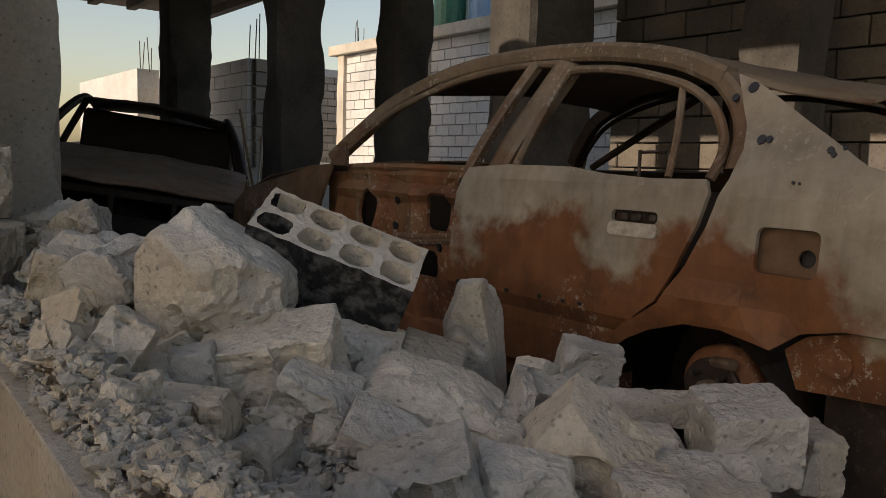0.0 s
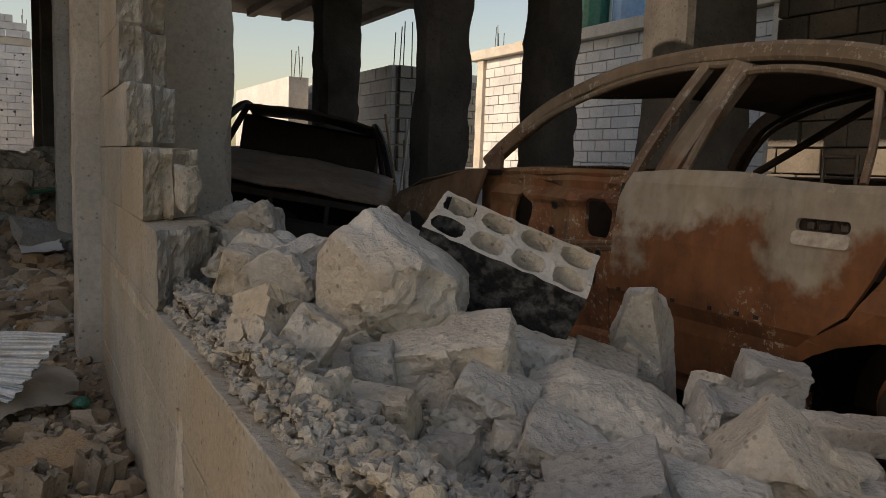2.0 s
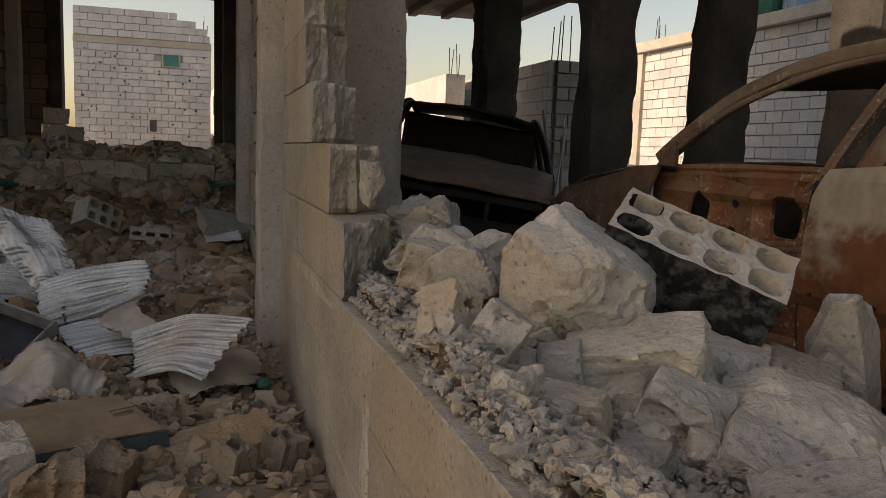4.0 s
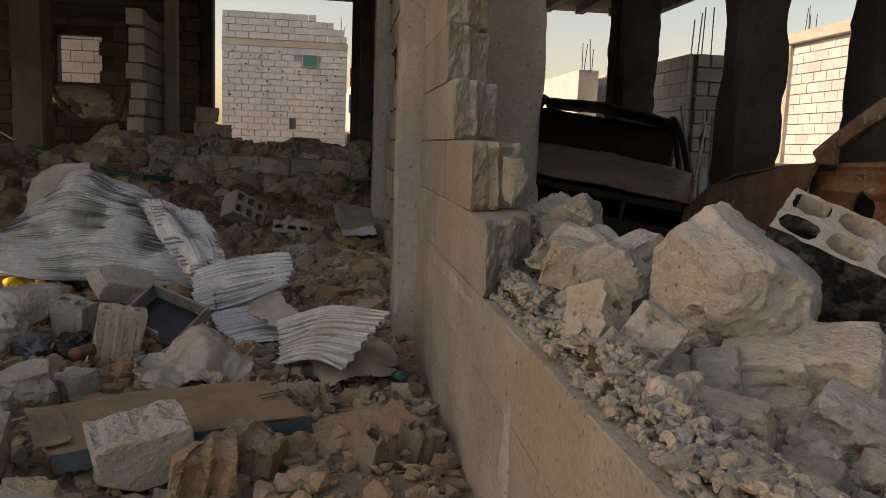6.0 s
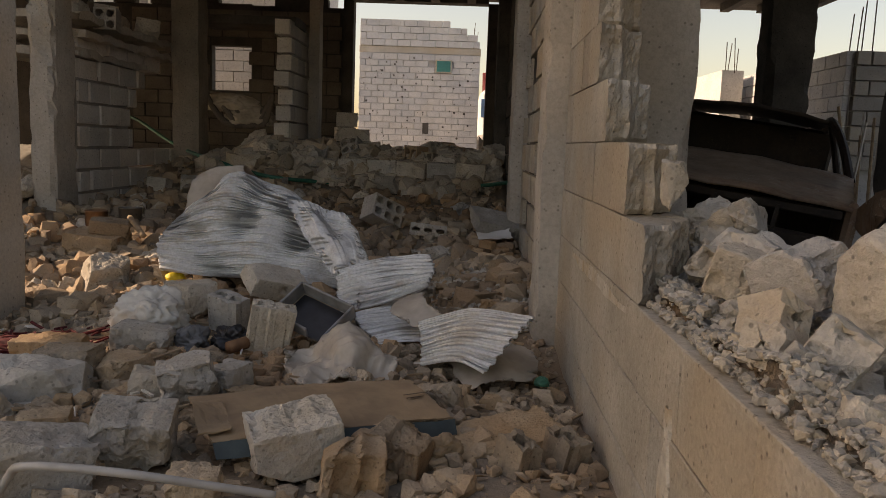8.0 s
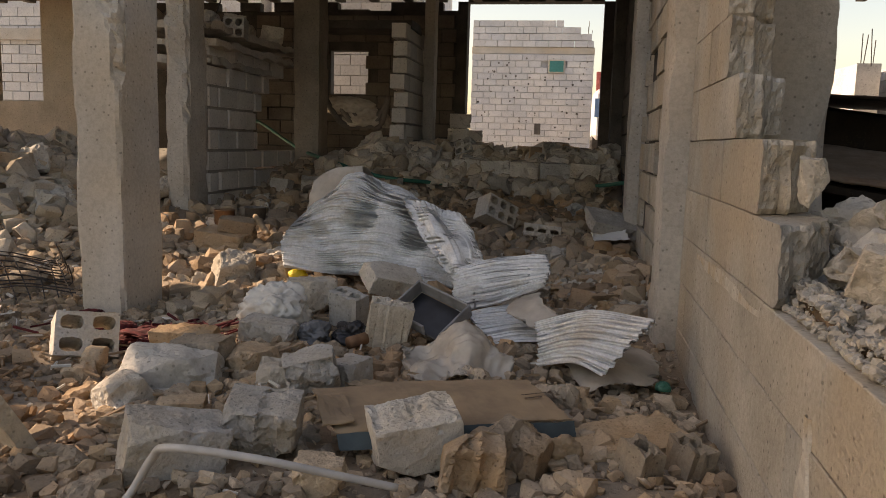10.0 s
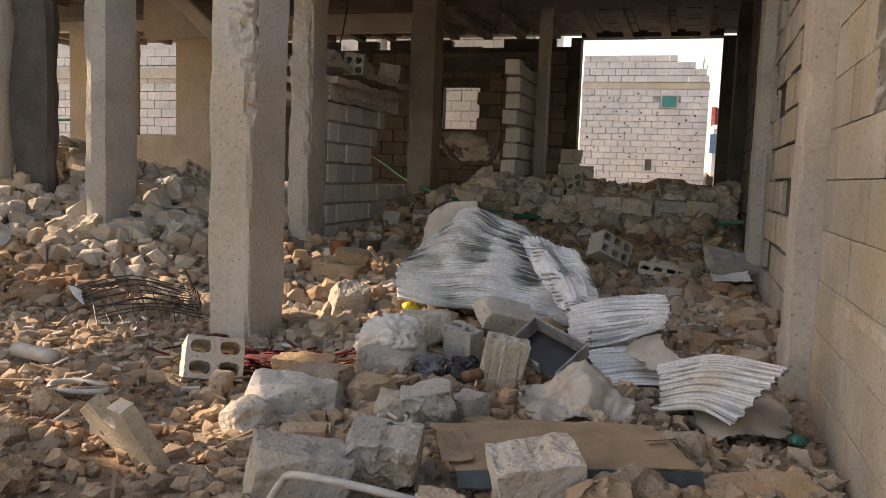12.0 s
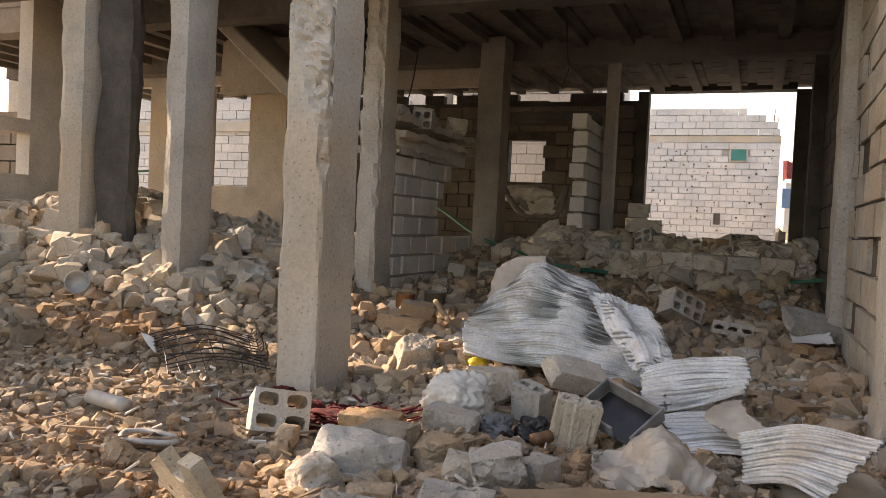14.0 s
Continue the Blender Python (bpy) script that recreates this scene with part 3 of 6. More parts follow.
def far_walls():
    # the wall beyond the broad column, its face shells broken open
    w = mortar(0.03, 0.17, 3.62, 12.3, -0.1, CEIL, "wall_east", M_CONC_DARK, "hollow-block wall with broken faces and dark far end")
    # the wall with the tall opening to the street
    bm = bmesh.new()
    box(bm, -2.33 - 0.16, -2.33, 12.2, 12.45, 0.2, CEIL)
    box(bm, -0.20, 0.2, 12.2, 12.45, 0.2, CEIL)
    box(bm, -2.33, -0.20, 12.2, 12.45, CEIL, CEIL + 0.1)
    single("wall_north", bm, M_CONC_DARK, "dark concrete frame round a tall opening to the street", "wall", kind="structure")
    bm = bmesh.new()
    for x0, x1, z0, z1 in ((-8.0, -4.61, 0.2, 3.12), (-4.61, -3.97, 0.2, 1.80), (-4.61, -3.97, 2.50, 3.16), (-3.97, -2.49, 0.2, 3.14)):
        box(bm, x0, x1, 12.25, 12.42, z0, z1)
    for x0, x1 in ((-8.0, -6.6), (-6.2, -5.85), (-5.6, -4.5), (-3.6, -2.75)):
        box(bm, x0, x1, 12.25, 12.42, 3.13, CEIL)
    single("wall_back", bm, M_CONC_DARK, "dark rear block wall with a broken window hole", "wall", kind="structure")
    bm = bmesh.new()
    for x0, x1, z0, z1 in ((-13.0, -10.7, 0.2, CEIL), (-10.7, -9.78, 0.2, 1.30), (-9.78, -8.6, 0.2, CEIL), (-10.7, -9.78, 3.0, CEIL),
                           (-8.6, -7.85, 0.2, 1.45), (-8.6, -7.85, 3.0, CEIL), (-7.85, -7.2, 0.2, CEIL), (-7.2, -4.1, 2.9, CEIL)):
        box(bm, x0, x1, 9.45, 9.6, z0, z1)
    single("wall_west_back", bm, M_CONC, "pale concrete wall with two window openings", "wall", kind="structure")


far_walls()


def side_enclosure():
    # tall unseen wall added to block the sun; openings and bars dapple the floor
    bm = bmesh.new()
    TOP = 7.6
    for y0, y1, z0, z1 in ((-0.15, 1.75, -0.1, TOP), (1.75, 3.30, -0.1, 2.15), (1.75, 3.30, 3.3, TOP), (3.30, 3.95, -0.1, TOP), (3.95, 5.8, -0.1, 1.35), (3.95, 5.8, 3.36, TOP), (5.8, 6.6, -0.1, TOP),
                           (1.95, 2.05, 2.1, 3.35), (2.50, 2.66, 2.1, 3.35), (2.66, 3.30, 2.62, 2.74), (2.05, 2.50, 2.86, 2.96), (4.40, 4.52, 1.3, 3.4), (5.0, 5.1, 1.3, 3.4), (4.52, 5.0, 2.25, 2.42), (5.1, 5.8, 1.8, 1.95)):
        box(bm, -8.25, -8.05, y0, y1, z0, z1)
    single("wall_west", bm, M_CONC, "unseen tall wall added to block the sun, openings cut for floor patches", "wall", kind="structure")
    # bay wall, its shade painted in with the dark concrete
    bm = bmesh.new()
    box(bm, 5.4, 5.6, -3.2, 4.15, -0.1, CEIL)
    single("wall_bay", bm, M_CONC_DARK, "block wall behind the burnt cars, shade in its colour", "wall", kind="structure")


side_enclosure()


def shade_storey():
    # added out of view above the slab to throw shade on HOUSE_B
    bm = bmesh.new()
    box(bm, -8.2, 4.85, EAVE + 0.05, EAVE + 0.2, CEIL + 0.3, 7.4)
    box(bm, 4.7, 4.85, EAVE + 0.2, 12.5, CEIL + 0.3, 7.4)
    box(bm, -8.2, 4.85, 12.5, 12.6, CEIL + 0.3, 7.4)
    single("wall_upper", bm, M_CONC, "unseen walls overhead, added to shade the long street house", "wall", kind="structure")


shade_storey()


def street_house(name, x0, x1, y0, y1, z0, z1, label, slab=0.18, over=0.12):
    h = empty(name, label, "house", ((x0 + x1) / 2, (y0 + y1) / 2, z0))
    bm = bmesh.new()
    box(bm, x0 + 0.02, x1 - 0.02, y0 + 0.02, y1 - 0.02, z0 - 0.6, z1)
    part("wall", bm, M_WHITE_BLOCK, h)
    if slab:
        bm = bmesh.new()
        box(bm, x0 - over, x1 + over, y0 - over, y1 + over, z1, z1 + slab, 0.01)
        part("roof", bm, M_CONC, h, "grey concrete roof slab")
    return h


HOUSE_FAR = street_house("street_house", -4.17, -0.12, 26.0, 31.0, 0.9, 4.05, "pale block house with bullet holes across the street", 0.22, 0.0)
HOUSE_A = street_house("street_house", 4.65, 5.5, 10.4, 15.0, 0.9, 2.5, "small white-plastered block building with bare roof rods", 0.0)
HOUSE_B = street_house("street_house", 9.4, 14.0, 6.0, 15.9, 0.9, 3.5, "long pale block house with a concrete roof slab", 0.22, 0.25)
HOUSE_C = street_house("street_house", 9.6, 12.0, 18.5, 22.0, 0.9, 3.5, "low unfinished block building further off", 0.0)
HOUSE_W = street_house("street_house", -20.0, -7.4, 16.0, 20.0, 0.9, 5.2, "white block house seen through the window openings", 0.2, 0.1)
HOUSE_N = street_house("street_house", -7.0, -3.7, 15.5, 19.0, 0.9, 4.6, "white block house seen through the broken rear window", 0.2, 0.1)
HOUSE_D = street_house("street_house", 4.0, 4.42, 13.8, 18.0, 0.9, 2.55, "pale block hut with bare roof rods", 0.0)

# ---- burnt cars ----
M_BARE = plain("bare_primer", (0.46, 0.43, 0.38), 0.7, 0.1, (0.30, 0.25, 0.20), 40.0, 0.2)
CX = 2.33          # centre line of the near car


def side_x(z):
    return float(np.interp(z, [0.2, 0.45, 0.62, 0.82, 1.0, 1.06, 1.4, 1.5], [1.58, 1.53, 1.495, 1.485, 1.505, 1.53, 1.72, 1.80]))


def inside_poly(p, poly):
    c = False
    for (x0, y0), (x1, y1) in zip(poly, poly[1:] + poly[:1]):
        if (y0 > p[1]) != (y1 > p[1]) and p[0] < (x1 - x0) * (p[1] - y0) / (y1 - y0) + x0:
            c = not c
    return c


def sheet(outline, holes=(), push=0.0, thick=0.012, step=0.09, mirror=False, dent=0.006, extra=None, fx=side_x):
    """A pressed panel: outline (and holes) along the car and up, bent to the body side, with thickness."""
    bm = bmesh.new()
    for ring in (outline, *holes):
        vs = [bm.verts.new((0, p[0], p[1])) for p in ring]
        for a, b in zip(vs, vs[1:] + vs[:1]):
            bm.edges.new((a, b))
    bmesh.ops.triangle_fill(bm, use_beauty=True, use_dissolve=False, edges=bm.edges[:])
    if holes:
        dead = [f for f in bm.faces if any(inside_poly((f.calc_center_median().y, f.calc_center_median().z), list(h)) for h in holes)]
        bmesh.ops.delete(bm, geom=dead, context="FACES")
    for ax in (1, 2):
        lo = min(p[ax - 1] for p in outline)
        hi = max(p[ax - 1] for p in outline)
        n = max(1, int((hi - lo) / step))
        no = (0, 1, 0) if ax == 1 else (0, 0, 1)
        for i in range(1, n):
            v = lo + (hi - lo) * i / n
            bmesh.ops.bisect_plane(bm, geom=bm.verts[:] + bm.edges[:] + bm.faces[:], plane_co=(0, v, v), plane_no=no)
    for v in bm.verts:
        y, z = v.co.y, v.co.z
        x = fx(z) + push + dent * noise.noise((y * 4.0, z * 4.0, 3.0))
        if extra:
            x += extra(y, z)
        v.co.x = x
    bmesh.ops.recalc_face_normals(bm, faces=bm.faces[:])
    bmesh.ops.solidify(bm, geom=bm.faces[:], thickness=thick)
    if mirror:
        for v in bm.verts:
            v.co.x = 2 * CX - v.co.x
    return bm


def arc(cy, cz, r, a0, a1, n):
    return [(cy + r * math.cos(radians(a0 + (a1 - a0) * i / n)), cz + r * math.sin(radians(a0 + (a1 - a0) * i / n))) for i in range(n + 1)]


def rounded(y0, y1, z0, z1, r, n=4):
    return (arc(y1 - r, z1 - r, r, 0, 90, n) + arc(y0 + r, z1 - r, r, 90, 180, n) + arc(y0 + r, z0 + r, r, 180, 270, n) + arc(y1 - r, z0 + r, r, 270, 360, n))


def rail(pts, r, n=6, mirror=False, fx=side_x, seg=8, push=0.0):
    """A frame member along the body side."""
    bm = bmesh.new()
    line = curve_pts([(fx(z) + push, y, z) for y, z in pts], n)
    tube(bm, line, r, seg)
    if mirror:
        for v in bm.verts:
            v.co.x = 2 * CX - v.co.x
    return bm


def strip(pts, half, mirror=False, push=0.0, depth=0.03, fx=side_x):
    """A flat pillar between two lines of the side."""
    bm = bmesh.new()
    line = curve_pts([(fx(z) + push, y, z) for y, z in pts], 6)
    prev = None
    for i, p in enumerate(line):
        d = (line[min(i + 1, len(line) - 1)] - line[max(i - 1, 0)]).normalized()
        s = Vector((0, d.z, -d.y)).normalized() * half
        ring = [bm.verts.new(p + s), bm.verts.new(p + s * 0.55 + Vector((-0.008, 0, 0))), bm.verts.new(p - s * 0.55 + Vector((-0.008, 0, 0))), bm.verts.new(p - s), bm.verts.new(p - s + Vector((depth, 0, 0))), bm.verts.new(p + s + Vector((depth, 0, 0)))]
        if prev:
            for k in range(6):
                bm.faces.new((prev[k], prev[(k + 1) % 6], ring[(k + 1) % 6], ring[k]))
        else:
            bm.faces.new(ring)
        prev = ring
    bm.faces.new(prev[::-1])
    if mirror:
        for v in bm.verts:
            v.co.x = 2 * CX - v.co.x
    return bm


ROOF_LINE = [(2.52, 1.06), (2.42, 1.16), (2.22, 1.305), (1.90, 1.405), (1.577, 1.437), (1.298, 1.433), (1.058, 1.411), (0.835, 1.368), (0.66, 1.30), (0.55, 1.20), (0.515, 1.10), (0.55, 1.02)]


def near_car():
    car = empty("car", "burnt-out rusted sedan with no glass or tyres", "car", (CX, 1.4, 0.2))
    # rear door skin
    door = [(1.52, 1.035), (1.562, 0.95), (1.568, 0.80), (1.59, 0.62), (1.60, 0.42), (1.0, 0.42), (0.915, 0.50), (0.86, 0.57), (0.80, 0.625), (0.70, 0.705), (0.635, 0.81), (0.59, 0.915), (0.57, 0.995), (0.585, 1.025), (0.75, 1.022), (0.91, 1.03), (1.05, 1.047), (1.33, 1.05)]

    def crease(y, z):
        return -0.010 * math.exp(-((z - 0.66 - 0.0 * y) / 0.045) ** 2) + 0.012 * math.exp(-((z - 0.60) / 0.03) ** 2) + 0.02 * math.exp(-(((y - 1.33) / 0.10) ** 2 + ((z - 0.92) / 0.09) ** 2)) + 0.012 * math.exp(-(((y - 1.15) / 0.06) ** 2 + ((z - 0.9) / 0.08) ** 2))
    handle_hole = rounded(0.71, 0.865, 0.905, 0.937, 0.012, 3)
    d = part("rear_door", sheet(door, [handle_hole], 0.0, 0.014, 0.045, extra=crease), M_CAR, car, "rear door, rust below pale ash", smooth=False)
    bm = bmesh.new()
    box(bm, 1.505, 1.53, 0.70, 0.875, 0.895, 0.945, 0.004)
    part("handle_recess", bm, M_CAR_DARK, d, "black handle hole")
    for y, w in ((0.83, 0.02), (0.79, 0.03), (0.735, 0.02)):
        bm = bmesh.new()
        box(bm, 1.492, 1.51, y - w / 2, y + w / 2, 0.91, 0.93, 0.003)
        part("lock_piece", bm, M_STEEL, d)
    part("handle_pad", sheet(rounded(0.705, 0.87, 0.868, 0.905, 0.014, 3), (), -0.012, 0.008, 0.04), M_BARE, d, "bare grey handle seat")
    # small black boxes paint the dark of the clip holes
    for y in (1.52, 1.44, 1.27, 1.12, 1.02, 0.955):
        bm = bmesh.new()
        box(bm, 1.466, 1.50, y - 0.006, y + 0.006, 0.640 + 0.02 * (1.5 - y), 0.652 + 0.02 * (1.5 - y))
        part("clip_hole", bm, M_BLACK, d)
    # quarter panel with arch and filler pocket
    arch_line = [(0.88, 0.47), (0.88, 0.505), (0.83, 0.558), (0.78, 0.595), (0.72, 0.628), (0.61, 0.664), (0.50, 0.670), (0.43, 0.656), (0.37, 0.640)]
    quarter = ([(0.515, 1.10), (0.525, 1.03), (0.545, 0.985), (0.566, 0.91), (0.612, 0.81), (0.682, 0.705), (0.79, 0.633), (0.85, 0.58), (0.912, 0.505), (0.905, 0.47)]
               + arch_line + [(0.31, 0.69), (0.21, 0.715), (0.0, 0.72), (-0.45, 0.74), (-0.55, 0.80), (-0.56, 0.95), (-0.35, 1.03), (0.02, 1.045), (0.15, 1.05), (0.21, 1.066), (0.365, 1.161), (0.545, 1.275), (0.61, 1.30), (0.565, 1.22), (0.53, 1.16)])
    pocket = rounded(0.275, 0.428, 0.818, 0.924, 0.02, 4)

    def flare(y, z):
        r = math.hypot(y - 0.58, (z - 0.45))
        return -0.022 * math.exp(-((r - 0.27) / 0.05) ** 2)
    q = part("quarter_panel", sheet(quarter, [pocket], 0.004, 0.014, 0.05, extra=flare), M_CAR, car, "rear quarter panel with bullet holes")
    bm = sheet(rounded(0.262, 0.44, 0.806, 0.935, 0.02, 4), [arc(0.316, 0.858, 0.021, 0, 337.5, 15)], 0.028, 0.008, 0.05)
    part("filler_pocket", bm, M_CAR_TOP, q, "fuel filler pocket without its flap")
    bm = sheet(arc(0.316, 0.858, 0.03, 0, 345, 23), (), 0.05, 0.01, 0.1)
    part("filler_hole", bm, M_BLACK, q)
    for y, z in ((0.40, 0.90), (0.41, 0.835)):
        bm = bmesh.new()
        bmesh.ops.create_icosphere(bm, subdivisions=1, radius=0.009)
        bmesh.ops.translate(bm, vec=(1.522, y, z), verts=bm.verts[:])
        part("rivet", bm, M_CAR_TOP, q)
    # black discs on the skin paint the dark inside the bullet holes
    for y, z, r in ((0.475, 1.13, 0.012), (0.455, 1.13, 0.009), (0.59, 1.24, 0.010), (0.55, 1.265, 0.014), (0.30, 1.105, 0.008), (0.29, 1.095, 0.007), (0.27, 1.11, 0.005), (0.36, 1.03, 0.004), (0.345, 1.028, 0.003)):
        bm = sheet(arc(y, z, r, 0, 320, 8), (), -0.0125, 0.004, 0.5, dent=0.006)
        part("bullet_hole", bm, M_BLACK, q)
    # bumper beam panel behind the wheel
    low = [(0.36, 0.64), (0.31, 0.68), (0.21, 0.708), (0.0, 0.71), (-0.5, 0.72), (-0.52, 0.56), (0.0, 0.54), (0.12, 0.565), (0.33, 0.55)]
    b = part("rear_valance", sheet(low, [rounded(-0.02, 0.12, 0.585, 0.655, 0.02, 3)], 0.035, 0.012, 0.06, dent=0.015), M_CAR, car, "bare rusted valance behind the wheel")
    part("stamping", sheet(arc(0.235, 0.635, 0.035, 0, 345, 23), (), 0.025, 0.01, 0.1), M_CAR_IN, b)
    bm = bmesh.new()
    box(bm, 1.62, 1.9, -0.5, 0.3, 0.30, 0.56)
    part("rear_floor_pan", bm, M_CAR_DARK, car, "blackened floor pan")
    # sills and wheel house
    bm = bmesh.new()
    box(bm, 1.56, 1.68, 0.9, 2.75, 0.34, 0.46, 0.02)
    part("sill", bm, M_CAR_IN, car)
    bm = bmesh.new()
    prev = None
    for k in range(15):
        a = radians(-20 + 220 * k / 14)
        y, z = 0.62 - 0.285 * math.cos(a), 0.40 + 0.275 * math.sin(a)
        row = [bm.verts.new((1.51, y, z)), bm.verts.new((1.86, y, z))]
        if prev:
            bm.faces.new((prev[0], prev[1], row[1], row[0]))
        prev = row
    bmesh.ops.solidify(bm, geom=bm.faces[:], thickness=0.008)
    box(bm, 1.86, 1.88, 0.3, 0.95, 0.25, 0.75)
    part("wheel_house", bm, M_CAR_DARK, car, "sooty wheel housing")
    # hub without tyre
    hub = part("wheel_hub", disc_bm((1.60, 0.555, 0.49), 0.112, 0.05), M_CAR_IN, car, "bare rusted brake drum and hub", True)
    part("drum_face", disc_bm((1.575, 0.57, 0.485), 0.082, 0.03), M_CAR_DARK, hub)
    part("hub_cap", disc_bm((1.545, 0.568, 0.482), 0.030, 0.05), M_BRASS, hub)
    for k in range(4):
        a = radians(45 + 90 * k)
        part("wheel_stud", disc_bm((1.545, 0.569 + 0.055 * math.cos(a), 0.484 + 0.055 * math.sin(a)), 0.007, 0.04, 8), M_STEEL, hub)
    part("brake_cylinder", disc_bm((1.555, 0.535, 0.562), 0.016, 0.075, 10, (0.3, 0.9, -0.1)), M_BRASS, hub)
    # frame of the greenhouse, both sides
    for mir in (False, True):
        # near side takes the ash-brown material, far side the dark one
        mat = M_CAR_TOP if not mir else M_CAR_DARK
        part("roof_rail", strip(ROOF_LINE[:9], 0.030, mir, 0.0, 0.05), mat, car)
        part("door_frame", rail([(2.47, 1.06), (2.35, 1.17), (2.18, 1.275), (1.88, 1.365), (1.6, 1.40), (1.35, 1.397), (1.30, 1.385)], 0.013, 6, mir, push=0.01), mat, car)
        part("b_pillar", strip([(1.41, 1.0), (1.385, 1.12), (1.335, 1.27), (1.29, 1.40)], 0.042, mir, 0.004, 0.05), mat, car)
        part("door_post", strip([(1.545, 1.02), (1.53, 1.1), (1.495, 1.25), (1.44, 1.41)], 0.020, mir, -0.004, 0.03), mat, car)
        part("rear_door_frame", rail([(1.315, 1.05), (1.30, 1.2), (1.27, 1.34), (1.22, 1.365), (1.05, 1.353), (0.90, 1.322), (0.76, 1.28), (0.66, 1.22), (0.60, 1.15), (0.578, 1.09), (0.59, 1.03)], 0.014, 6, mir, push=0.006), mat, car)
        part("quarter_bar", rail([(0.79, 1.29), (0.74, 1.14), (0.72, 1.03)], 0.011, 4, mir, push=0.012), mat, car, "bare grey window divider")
    part("c_pillar_frame", strip([(0.835, 1.368), (0.70, 1.315), (0.60, 1.235), (0.545, 1.15), (0.53, 1.06)], 0.028, False, 0.006, 0.05), M_CAR_TOP, car)
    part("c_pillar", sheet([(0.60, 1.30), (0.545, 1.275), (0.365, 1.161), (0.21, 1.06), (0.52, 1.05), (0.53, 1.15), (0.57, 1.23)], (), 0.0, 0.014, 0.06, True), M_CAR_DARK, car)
    # front door, its skin gone: the inner shell with its cut-outs
    shell = [(2.42, 1.02), (2.33, 1.035), (1.60, 1.03), (1.595, 0.9), (1.62, 0.6), (1.64, 0.42), (2.5, 0.42), (2.52, 0.7), (2.46, 0.9)]
    speaker = [(2.215 + 0.075 * math.cos(a), 0.845 + 0.085 * math.sin(a)) for a in [2 * math.pi * k / 16 for k in range(16)]]
    access = rounded(1.645, 1.80, 0.80, 0.93, 0.035, 4)
    low_hole = rounded(1.72, 1.98, 0.62, 0.72, 0.03, 4)

    def ribs(y, z):
        return 0.022 * math.exp(-((z - 0.975) / 0.018) ** 2) - 0.02 * math.exp(-((z - 0.93) / 0.02) ** 2) - 0.018 * math.exp(-((y - 1.88) / 0.03) ** 2) * (z < 0.95)
    f = part("front_door", sheet(shell, [speaker, access, low_hole], 0.06, 0.014, 0.035, extra=ribs, dent=0.02), M_CAR_IN, car, "front door stripped to its rusty inner shell")
    ring = [(2.215 + 0.088 * math.cos(a), 0.845 + 0.098 * math.sin(a)) for a in [2 * math.pi * k / 20 for k in range(21)]]
    part("speaker_rim", rail(ring, 0.010, 1, push=0.052), M_CAR_TOP, f)
    part("window_sill", rail([(2.40, 1.02), (2.1, 1.03), (1.6, 1.03)], 0.016, 6, push=0.05), M_CAR_IN, f)
    for pts in ([(1.62, 0.79), (1.80, 0.77), (1.98, 0.76)], [(1.62, 0.775), (1.84, 0.75), (2.02, 0.735)]):
        part("crash_bar", rail(pts, 0.013, 6, push=0.04), M_CAR_TOP, f)
    part("door_stay", strip([(1.885, 0.93), (1.90, 0.80), (1.91, 0.64)], 0.02, False, 0.045, 0.01), M_CAR_TOP, f, "bare grey window guide")
    # black discs again stand for the dark of pressed holes
    for y, z in ((2.29, 0.77), (2.10, 0.76), (1.98, 0.9), (1.99, 0.80), (2.05, 0.68), (1.70, 0.74)):
        part("press_hole", sheet(arc(y, z, 0.016, 0, 330, 11), (), 0.040, 0.004, 0.5, dent=0.02, extra=ribs), M_BLACK, f)
    part("door_seal", strip([(1.585, 1.0), (1.60, 0.9), (1.60, 0.75), (1.625, 0.55), (1.635, 0.42)], 0.022, False, 0.03, 0.02), M_BLACK, car, "charred black door seal")
    # far side: doors seen from within
    far = [(2.5, 1.03), (2.5, 0.4), (-0.5, 0.4), (-0.5, 1.0), (0.2, 1.06), (0.55, 1.05), (1.5, 1.04)]
    part("far_side", sheet(far, [rounded(2.1, 2.3, 0.72, 0.92, 0.05)], 0.0, 0.03, 0.15, True), M_CAR_DARK, car, "dark doors of the far side")
    # roof skin, sagging, torn at the back
    bm = bmesh.new()
    rows = []
    top = [(2.10, 1.33), (1.90, 1.405), (1.577, 1.437), (1.298, 1.433), (1.058, 1.411), (0.835, 1.368), (0.66, 1.31), (0.42, 1.265), (0.26, 1.245)]
    for i, (y, z) in enumerate(top):
        xl = side_x(z) - 0.004
        row = []
        for k in range(13):
            u = k / 12
            x = xl + (2 * CX - 2 * xl) * u
            crown = 0.035 * math.sin(math.pi * u) ** 0.7 - 0.03 * noise.noise((x * 2, y * 2, 5.0)) * math.sin(math.pi * u)
            yy, zz = y, z + crown
            if i >= 7:
                zz += 0.03 * noise.noise((x * 6, y * 3, 2.0)) + 0.02 * u
                yy += 0.05 * noise.noise((x * 7, 1.0, 4.0)) + 0.12 * (1 - u)
                x += 0.12 * (i - 6) * (1 - u)
            row.append(bm.verts.new((x, yy, zz)))
        rows.append(row)
    for r0, r1 in zip(rows, rows[1:]):
        for k in range(12):
            bm.faces.new((r0[k], r0[k + 1], r1[k + 1], r1[k]))
    bmesh.ops.recalc_face_normals(bm, faces=bm.faces[:])
    bmesh.ops.solidify(bm, geom=bm.faces[:], thickness=0.01)
    part("roof", bm, M_CAR_TOP, car, "ash-grey roof torn along its rear edge", True)
